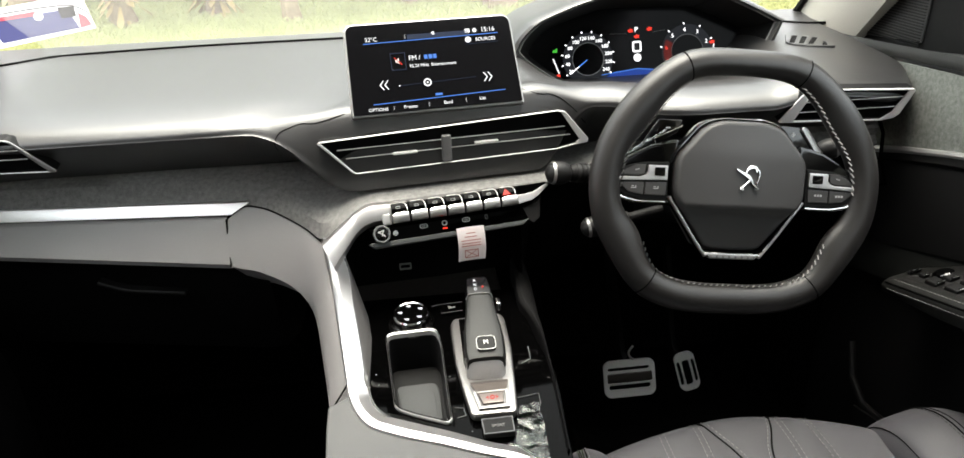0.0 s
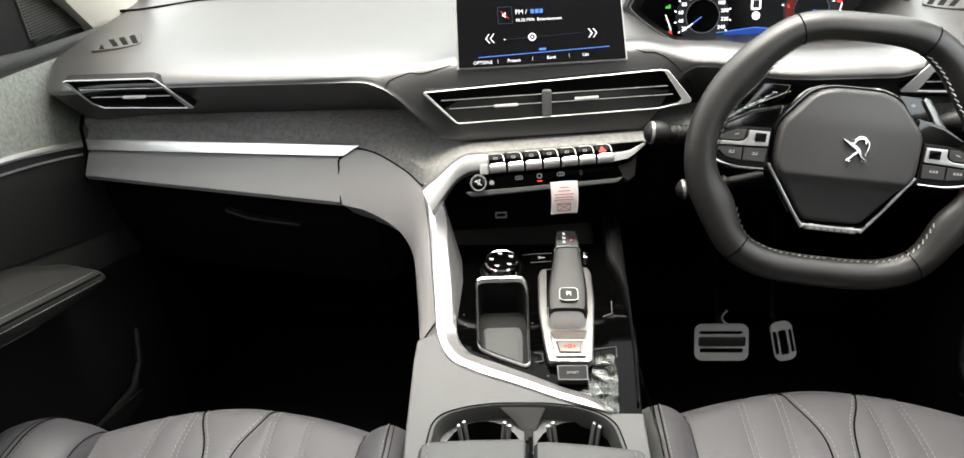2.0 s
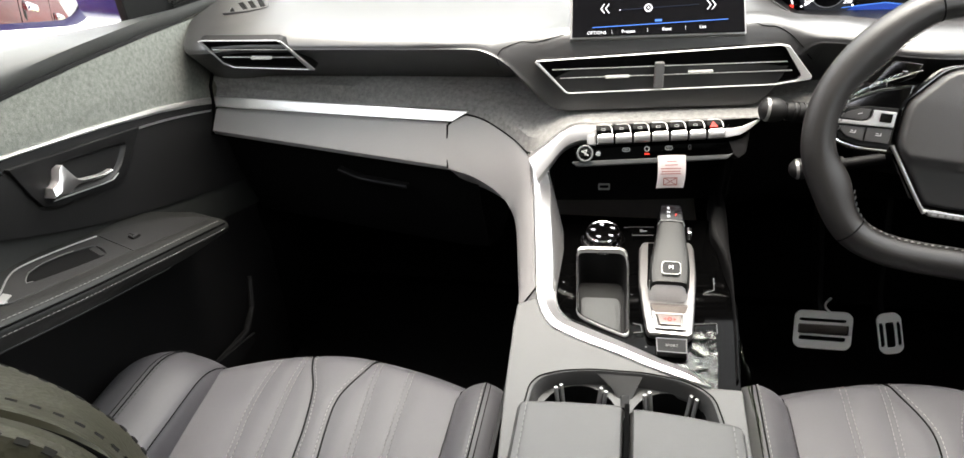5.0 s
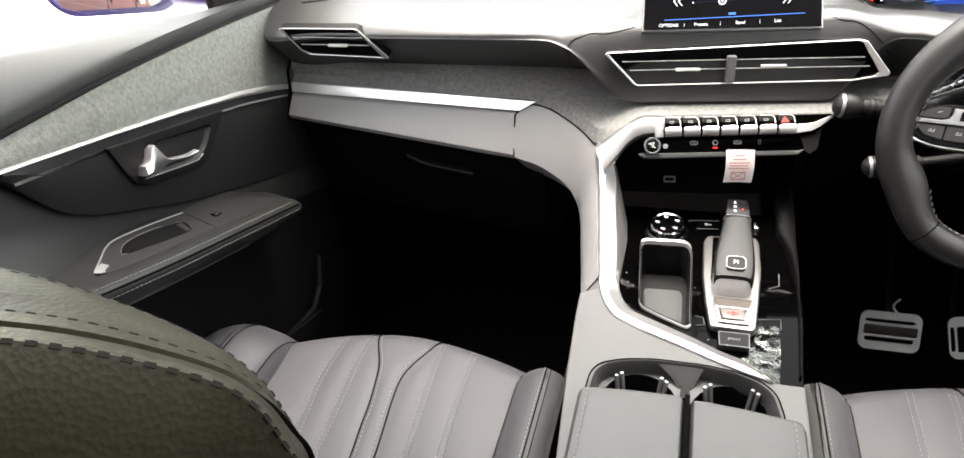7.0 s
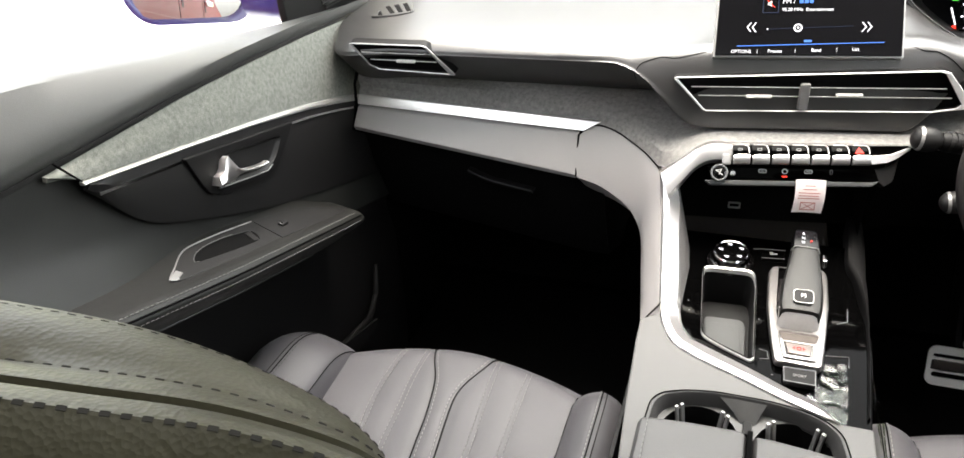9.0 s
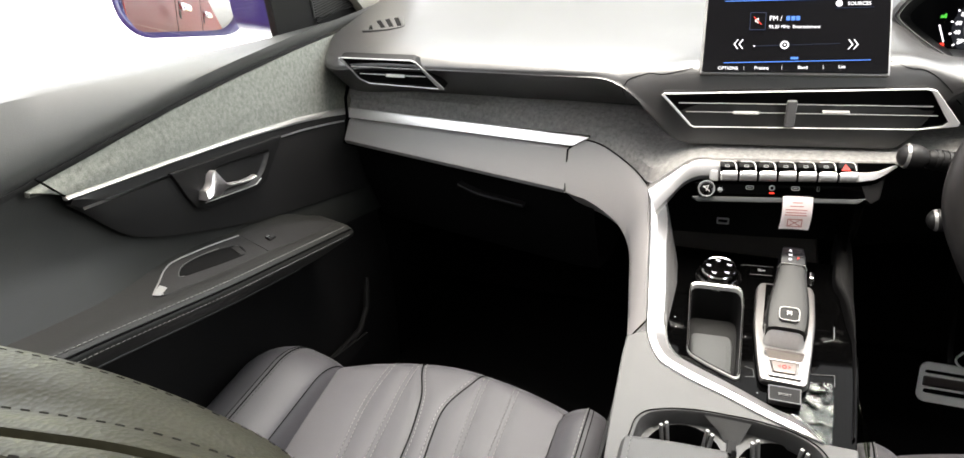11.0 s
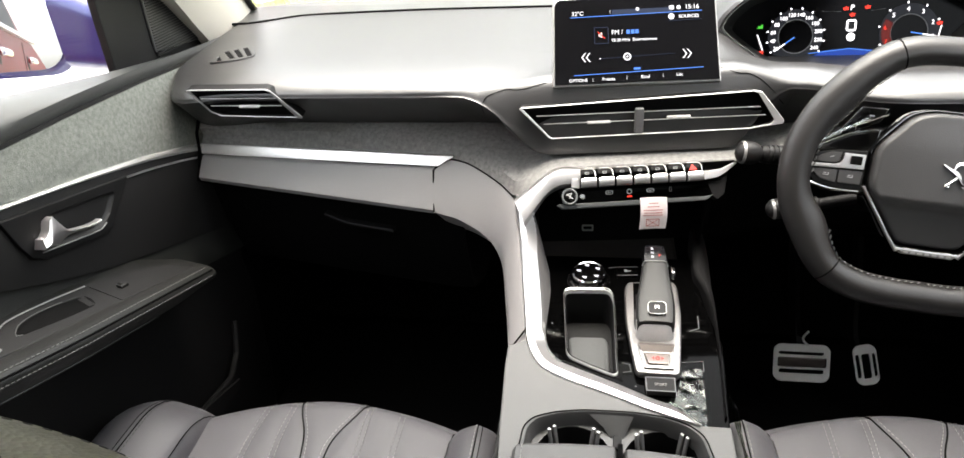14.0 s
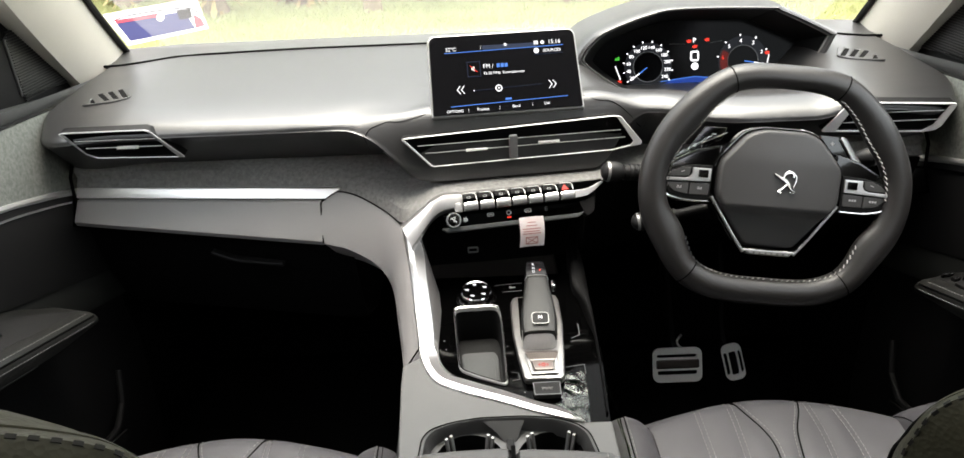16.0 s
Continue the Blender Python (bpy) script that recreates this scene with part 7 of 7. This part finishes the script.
# ---- crumpled film left on the deck ----
fm = thing("plastic_film", DECK @ Vector((0.075, -0.14, 0.0)), "crumpled clear plastic film stuck on the black deck", "film")
inl = catmull([(0.0714, -0.1006, 0), (0.0660, -0.1180, 0), (0.0640, -0.1300, 0), (0.0540, -0.1440, 0), (0.0500, -0.1530, 0), (0.0640, -0.1640, 0), (0.0800, -0.1760, 0)], 48)
outl2 = catmull([(0.0925, -0.0962, 0), (0.0925, -0.12, 0), (0.0920, -0.14, 0), (0.0905, -0.16, 0), (0.0880, -0.1800, 0)], 48)


def crumple(p, k):
    """Sharp folds: distance to scattered ridge lines."""
    d, q = noise.voronoi(Vector((p[0] * k, p[1] * k * 0.8, p[2] * k + 3.1)))
    return d[1] - d[0]


rows = []
for a, b in zip(inl, outl2):
    r = []
    for f in span(0, 1, 26):
        p = a.lerp(b, f)
        r.append(DECK @ Vector((p.x, p.y, 0.0012 + 0.0030 * crumple(p, 48) + 0.0016 * noise.noise(Vector((p.x * 70, p.y * 70, 1.3))) ** 2)))
    rows.append(r)
part("sheet", thick(loft(rows), 0.0002), FILM, fm, smooth=False)
f2 = thing("plastic_film", (0.132, -0.19, 0.45), "loose clear protective film hanging beside the console", "film")
rows = []
for y in span(-0.105, -0.255, 26):
    r = []
    for g in span(0, 1, 14):
        x = 0.1195 + 0.004 * (y < -0.2) + 0.020 * g * smoothstep(-0.09, -0.17, y)
        r.append((x + 0.004 * crumple((y, g * 0.06, 0.3), 60), y, 0.474 - 0.075 * g + 0.006 * crumple((y, g * 0.05, 0.9), 75)))
    rows.append(r)
part("sheet", thick(loft(rows), 0.0002), FILM, f2, smooth=False)

# ---- drive mode dial ----
dl = thing("mode_dial", (-0.043, 0.005, 0.488), "round gloss black drive mode dial with bright rings", "rotary dial")
DM = DECK @ pose(-0.0415, 0.058, 0.0)
part("dial_skirt", lathe([(0.0300, 0.0), (0.0300, 0.0020), (0.0280, 0.0040), (0.0245, 0.0050)], DM, 40), PIANO, dl)
part("skirt_ring", lathe([(0.0272, 0.0040), (0.0286, 0.0042), (0.0292, 0.0026), (0.0272, 0.0022)], DM, 40), CHROME, dl, "bright lower ring")
part("inner_ring", lathe([(0.0245, 0.0052), (0.0256, 0.0054), (0.0262, 0.0044), (0.0245, 0.0040)], DM, 40), CHROME, dl, "second bright ring")
part("knob", lathe([(0.0245, 0.004), (0.0240, 0.0120), (0.0225, 0.0150), (0.0195, 0.0162), (0.0, 0.0162)], DM, 40), PIANO, dl, "gloss black dial top")
part("top_ring", lathe([(0.0208, 0.0160), (0.0220, 0.0168), (0.0232, 0.0150), (0.0225, 0.0140)], DM, 40), CHROME, dl, "bright upper ring")
for a in range(30, 390, 72):
    mk = DM @ pose(0.0140 * math.cos(radians(a)), 0.0140 * math.sin(radians(a)), 0)
    part("dial_mark", join(box(0.0060, 0.0010, 0.0005, mk @ pose(0, 0.0014, 0.0166)), box(0.0040, 0.0010, 0.0005, mk @ pose(0.0004, -0.0006, 0.0166)), box(0.0010, 0.0036, 0.0005, mk @ pose(0.0022, 0, 0.0166))), WHITEGLOW, dl)
part("hill_button", slab([(-0.004, 0.088), (0.027, 0.090), (0.026, 0.071), (-0.002, 0.068)], 0.0, 0.003, DECK, 0.001), PIANO, con, "small gloss black button")
part("button_edge", tube([DECK @ Vector(v) for v in ((-0.014, 0.0880, 0.001), (-0.003, 0.0875, 0.0032), (0.027, 0.0895, 0.0032))], 0.0005, 5), RUBBER, con)
part("button_edge", tube([DECK @ Vector(v) for v in ((-0.0025, 0.0690, 0.0032), (0.026, 0.0715, 0.0032))], 0.0005, 5), RUBBER, con)
part("button_mark", join(box(0.0090, 0.0016, 0.0005, DECK @ pose(0.0125, 0.0790, 0.0034, 0, 0, 12)), box(0.0040, 0.0016, 0.0005, DECK @ pose(0.0095, 0.0812, 0.0034))), ALU, con)

# ---- paper tag stuck under the climate panel ----
TAG = KEYROW @ pose(0.0085, -0.034, 0.010) @ pose(0, 0, 0, 25, 0, 0)
tg = thing("paper_tag", TAG.translation, "small white paper tag with red-brown print hanging from the panel", "tag")
rows = []
for f in span(0, 1, 10):
    rows.append([TAG @ Vector((x + 0.0012 * math.sin(f * 3), 0.001 - 0.046 * f, 0.002 + 0.0025 * math.sin(f * 3.1) + 0.0015 * (x / 0.018) ** 2)) for x in span(-0.0178, 0.0178, 7)])
part("sheet", thick(loft(rows), 0.0004), PAPER, tg)
for j, (y, w) in enumerate(((-0.006, 0.012), (-0.011, 0.016), (-0.016, 0.026), (-0.020, 0.024), (-0.0235, 0.026))):
    part("print_line", box(w, 0.0011, 0.0003, TAG @ pose(0, y, 0.0062)), INK, tg)
part("print_box", slab(bar(-0.009, -0.040, 0.009, -0.029), 0.0055, 0.0058, TAG, holes=[bar(-0.008, -0.039, 0.008, -0.030)]), INK, tg)
for a in (-32, 32):
    part("print_stroke", box(0.018, 0.0008, 0.0003, TAG @ pose(0, -0.0345, 0.0057, 0, 0, a)), INK, tg)

# ---- pedals ----
def pedal(name, x, y, z, w, h, tilt, bars, upright, label):
    m = pose(x, y, z, 90 - tilt, 0, 0) @ pose(0, 0, 0, 0, 0, upright)
    p = thing(name, (x, y, z), label, "pedal", "pedals")
    part("rubber_pad", slab(rounded(w * 0.95, h * 0.95, 0.010, 4), -0.012, 0.0, m, 0.002), BLACK, p)
    n = len(bars)
    holes = [rounded(*b[:2], 0.0035, 3, *b[2:]) for b in bars]
    part("metal_plate", slab(rounded(w, h, 0.014, 5), 0.0, 0.005, m, 0.0015, holes=holes), PLATE, p, "brushed aluminium plate with slots")
    for b in bars:
        part("rubber_insert", slab(rounded(b[0] * 0.94, b[1] * 0.85, 0.003, 3, *b[2:]), -0.001, 0.0042, m, 0.001), BLACK if b[1] < 0.012 or upright else HEEL, p)
    part("arm", sweep(catmull([m @ Vector((0.01, 0.0, -0.012)), m @ Vector((0.0, 0.05, -0.05)), (x - 0.02, y + 0.10, z + 0.20), (x - 0.02, y + 0.16, z + 0.30)], 14), rounded(0.012, 0.02, 0.003, 2)), DARK, p, "black pedal arm")
    return p


pedal("brake_pedal", 0.355, 0.29, 0.138, 0.100, 0.071, 24, ((0.082, 0.0062, -0.001, 0.0186), (0.088, 0.0190, 0.001, 0.0012), (0.081, 0.0090, 0.0, -0.0160)), 0, "wide brushed aluminium brake pedal")
pedal("accelerator_pedal", 0.477, 0.31, 0.125, 0.041, 0.077, 24, ((0.0072, 0.047, -0.0140, -0.002), (0.0150, 0.049, 0.0005, -0.003), (0.0058, 0.047, 0.0150, -0.002)), 11, "narrow brushed aluminium accelerator pedal")
part("pedal_cable", tube(catmull([(0.364, 0.30, 0.172), (0.353, 0.292, 0.187), (0.350, 0.288, 0.200), (0.356, 0.286, 0.214)], 14), 0.0022, 6), PLATE, [o for o in bpy.data.objects if o.name == "brake_pedal"][0], "grey cable beside the pedal")


# ---- front seats ----
# quilting lines on the passenger cushion: x from its middle and y, front to rear; True: an open dark seam
QUILT = [
    ([(-0.0510, -0.130), (-0.0420, -0.160), (-0.0250, -0.200), (-0.0144, -0.256), (-0.0110, -0.298), (-0.0070, -0.341), (0.0000, -0.45)], True, 0.0052),
    ([(0.0476, -0.126), (0.0335, -0.159), (0.0180, -0.194), (0.0125, -0.221), (0.0149, -0.260), (0.0193, -0.300), (0.0230, -0.341), (0.0300, -0.45)], True, -0.0052),
    ([(-0.0900, -0.138), (-0.0955, -0.204), (-0.0950, -0.252), (-0.0890, -0.306), (-0.0780, -0.45)], False, 0.0),
    ([(-0.0560, -0.131), (-0.0575, -0.195), (-0.0540, -0.254), (-0.0520, -0.308), (-0.0460, -0.45)], False, 0.0),
    ([(0.0515, -0.127), (0.0510, -0.170), (0.0540, -0.229), (0.0570, -0.281), (0.0640, -0.45)], False, 0.0),
    ([(0.0970, -0.136), (0.0980, -0.196), (0.0984, -0.261), (0.1000, -0.315), (0.1040, -0.45)], False, 0.0),
]
# shoulder of the backrest towards the car's middle: x, z along four lines from front edge to rear panel
SHOULDER_FRONT = [(-0.378, 0.966), (-0.310, 0.962), (-0.250, 0.9515), (-0.206, 0.9395), (-0.178, 0.9255), (-0.156, 0.9080), (-0.1455, 0.8930), (-0.1410, 0.8780), (-0.1395, 0.8550), (-0.1420, 0.780), (-0.150, 0.36)]
SHOULDER_ROW = [(-0.378, 0.968), (-0.300, 0.963), (-0.235, 0.9535), (-0.190, 0.9450), (-0.162, 0.9375), (-0.1400, 0.9260), (-0.1290, 0.9165), (-0.1235, 0.9050), (-0.1210, 0.8850), (-0.1240, 0.790), (-0.134, 0.36)]
SHOULDER_WELT = [(-0.378, 0.973), (-0.290, 0.968), (-0.225, 0.9590), (-0.180, 0.9500), (-0.152, 0.9435), (-0.1290, 0.9330), (-0.1180, 0.9235), (-0.1125, 0.9110), (-0.1100, 0.8900), (-0.1130, 0.790), (-0.124, 0.36)]
SHOULDER_REAR = [(-0.378, 0.974), (-0.285, 0.971), (-0.215, 0.9630), (-0.170, 0.9540), (-0.144, 0.9480), (-0.1220, 0.9380), (-0.1130, 0.9300), (-0.1090, 0.9180), (-0.1070, 0.8950), (-0.1100, 0.790), (-0.122, 0.36)]


def seat(cx, dy, back_dy, back_dz, f, label):
    t = thing("front_seat", (cx, -0.40 + dy, 0.0), label, "car seat", "front seats")
    lines = []
    for pts, dark, off in QUILT:
        p = catmull([(-f * x, y + dy, 0) for x, y in pts], 60)
        lines.append((p, dark, -f * off))

    def front(x):
        return -0.118 + dy - 0.038 * abs((x - cx) / 0.168) ** 1.8

    def on(x, y, up=0.0008):
        u = (x - cx) / 0.168
        g = max(0.0, (front(x) - y) / 0.46)
        z = 0.3735 - 0.006 * u * u - 0.030 * smoothstep(0.05, 0.9, g) - 0.020 * (1 - smoothstep(0, 0.06, g)) ** 2
        for p, dark, _ in lines:
            k = min(range(0, 60, 3), key=lambda j: abs(p[j].y - y))
            w = (x - cx - p[k].x) / (0.0085 if dark else 0.011)
            z -= (0.0016 if dark else 0.0011) * math.exp(-w * w) * smoothstep(0.0, 0.05, g + 0.02)
        return Vector((x, y, z + up))

    rows = []
    for x in span(cx - 0.168, cx + 0.168, 110):
        fy = front(x)
        r = [(x, fy - 0.02, 0.16), (x, fy + 0.008, 0.24), (x, fy + 0.016, 0.30), (x, fy + 0.014, 0.328), (x, fy + 0.008, 0.344)]
        r += [on(x, fy - 0.46 * (k / 29) ** 1.3, 0.0) for k in range(30)]
        rows.append(r)
    c = part("cushion", loft(rows), SEAT, t, "grey-black quilted leather cushion")
    for p, dark, off in lines:
        inside = [q for q in p if q.y < front(cx + q.x) - 0.002]
        if dark:
            part("quilt_seam", tube([on(cx + q.x, q.y, 0.0004) for q in inside], 0.0011, 6), SEAM, c)
            part("quilt_stitching", stitches([on(cx + q.x + off, q.y, 0.0006) for q in inside], 0.0040, 0.0026, 0.0004), THREAD, c)
        else:
            for o2 in (-0.0034, 0.0034):
                part("quilt_stitching", stitches([on(cx + q.x + o2, q.y, 0.0006) for q in inside], 0.0040, 0.0026, 0.0004), THREAD, c)
    for s in (-1, 1):
        # side bolster, higher than the cushion
        rows = []
        outer = s * f > 0
        w = 0.125 if outer else 0.068
        for g in span(0, 1, 34):
            y = (-0.142 if outer else -0.150) + dy - 0.46 * g
            e = math.sqrt(max(0.0, 1 - (1 - min(1, g / (0.20 if outer else 0.12))) ** 2))
            zt = 0.330 + (0.082 if outer else 0.066) * e
            x0, x1 = cx + s * 0.160, cx + s * (0.172 + w * (0.6 + 0.4 * e))
            g1, g2, g3 = (0.008, 0.030, 0.062) if outer else (0.004, 0.016, 0.032)
            r = [(x0, y, 0.30), (x0 + s * g1, y, zt - 0.034), (x0 + s * g2, y, zt - 0.013), (x0 + s * g3, y, zt - 0.002), (x0 * 0.4 + x1 * 0.6, y, zt), (x0 * 0.15 + x1 * 0.85, y, zt - 0.012), (x1, y, zt - 0.045), (x1 - s * 0.004, y, 0.26), (x1 - s * 0.02, y, 0.18)]
            rows.append(catmull(r, 26))
        b = part("side_bolster", loft(rows, cap=True), SEAT, t, "raised leather side bolster")
        part("bolster_seam", tube([r[4] + Vector((0, 0, 0.0005)) for r in rows], 0.0007, 6), SEAM, b)
        mid = [r[10 if outer else 12] + Vector((0, 0, 0.0004)) for r in rows[1:]]
        part("bolster_crease", tube(mid, 0.0009, 6), SEAM, b)
        part("bolster_crease", tube([r[11 if outer else 13] + Vector((0, 0, 0.0002)) for r in rows[1:]], 0.0006, 6), SEAM, b)
        part("bolster_stitching", stitches([r[9 if outer else 11].lerp(r[10 if outer else 12], 0.45) + Vector((0, 0, 0.0004)) for r in rows[1:]], 0.0042, 0.0026, 0.0004), DTHREAD if outer else THREAD, b)

    # backrest: broad shell; its shoulders run round in a welted, twice stitched seam
    def ring(pts, y0, back=0.0, k=1.0):
        inner = catmull([(x, 0, z) for x, z in pts], 56)
        out = []
        for q in inner:
            reach = max(q.x, -0.24)
            y = y0 + 0.3 * (reach + 0.2)
            lean = 0.08 * max(0.0, 0.86 - q.z)
            xx, zz = -0.378 + (q.x + 0.378) * k, 0.66 + (q.z - 0.66) * (k if q.z > 0.66 else 1.0)
            out.append(Vector((cx + 0.024 * (f > 0) - f * (xx + 0.378), y + lean - back + back_dy, zz + back_dz)))
        far = [Vector((2 * cx + 0.048 * (f > 0) - v.x, v.y, v.z)) for v in out[:0:-1]]
        return far + out

    rings = [ring(SHOULDER_FRONT, -0.712, 0.0, 0.02), ring(SHOULDER_FRONT, -0.715, 0.0, 0.60), ring(SHOULDER_FRONT, -0.721, 0.0, 0.86), ring(SHOULDER_FRONT, -0.7265, 0.0, 0.95), ring(SHOULDER_FRONT, -0.7290, 0.0, 0.985), ring(SHOULDER_FRONT, -0.730)]
    a0, a1 = ring(SHOULDER_FRONT, -0.730), ring(SHOULDER_ROW, -0.757)
    for g, puff in ((0.25, 0.0016), (0.5, 0.0022), (0.75, 0.0016)):
        rings.append([p.lerp(q, g) + Vector((0, 0, puff)) for p, q in zip(a0, a1)])
    w0, w1 = ring(SHOULDER_WELT, -0.770), ring(SHOULDER_REAR, -0.780)
    rings.append(a1)
    rings.append([p.lerp(q, 0.5) + Vector((0, 0, 0.0018)) for p, q in zip(a1, w0)])
    rings.append([p.lerp(q, 0.85) + Vector((0, 0, 0.0010)) for p, q in zip(a1, w0)])
    rings.append([p + Vector((0, 0, -0.0035)) for p in w0])
    rings.append([p.lerp(q, 0.22) + Vector((0, -0.0004, 0.0012)) for p, q in zip(w0, w1)])
    rings.append([p.lerp(q, 0.6) + Vector((0, -0.0010, 0.0014)) for p, q in zip(w0, w1)])
    rings.append(w1)
    rings += [ring(SHOULDER_REAR, -0.787, 0.0, 0.987), ring(SHOULDER_REAR, -0.800, 0.0, 0.955), ring(SHOULDER_REAR, -0.812, 0.0, 0.90), ring(SHOULDER_REAR, -0.822, 0.0, 0.80), ring(SHOULDER_REAR, -0.826, 0.0, 0.55), ring(SHOULDER_REAR, -0.826, 0.0, 0.02)]
    bk = part("backrest", loft(rings), BACKHIDE, t, "black leather backrest with stitched shoulder")

    def lane(line, up):
        return [p + Vector((0, 0, up)) for p in catmull(line[16:-9], 520)]

    for line in ([p.lerp(q, 0.08) + Vector((0, 0, 0.0003)) for p, q in zip(a0, a1)], a1, w1):
        part("shoulder_stitching", stitches(lane(line, -0.0006), 0.0023, 0.0023, 0.0008, lift=(0, 0, 0.0001)), DTHREAD, bk)
    part("shoulder_seam", tube([p + Vector((0, 0, -0.0028)) for p in w0[10:-10]], 0.0011, 8), SEAM, bk)
    # headrest on two posts
    hy, hz = -0.755 + back_dy, 0.955 + back_dz
    for sx in (-0.07, 0.07):
        part("headrest_post", tube([(cx + sx, hy, hz - 0.03), (cx + sx, hy + 0.005, hz + 0.10)], 0.006, 10), CHROME, t)
    rows = []
    for zf in span(0, 1, 10):
        e = math.sin(max(0.02, min(0.98, zf)) * math.pi) ** 0.35
        rows.append([(cx + x * e, hy + 0.02 + y * e, hz + 0.05 + 0.19 * zf) for x, y in rounded(0.25, 0.10, 0.04, 5)])
    part("headrest", loft(rows, close_cols=True, cap=True), BACKHIDE, t, "black leather headrest")
    part("seat_base", box(0.44, 0.50, 0.17, pose(cx, -0.40 + dy, 0.10), 0.02), DARK, t, "black seat base")


seat(-0.378, 0.0, 0.0, 0.0, -1, "grey-black quilted leather front passenger seat")
seat(0.355, 0.038, 0.040, -0.030, 1, "grey-black quilted leather driver seat")
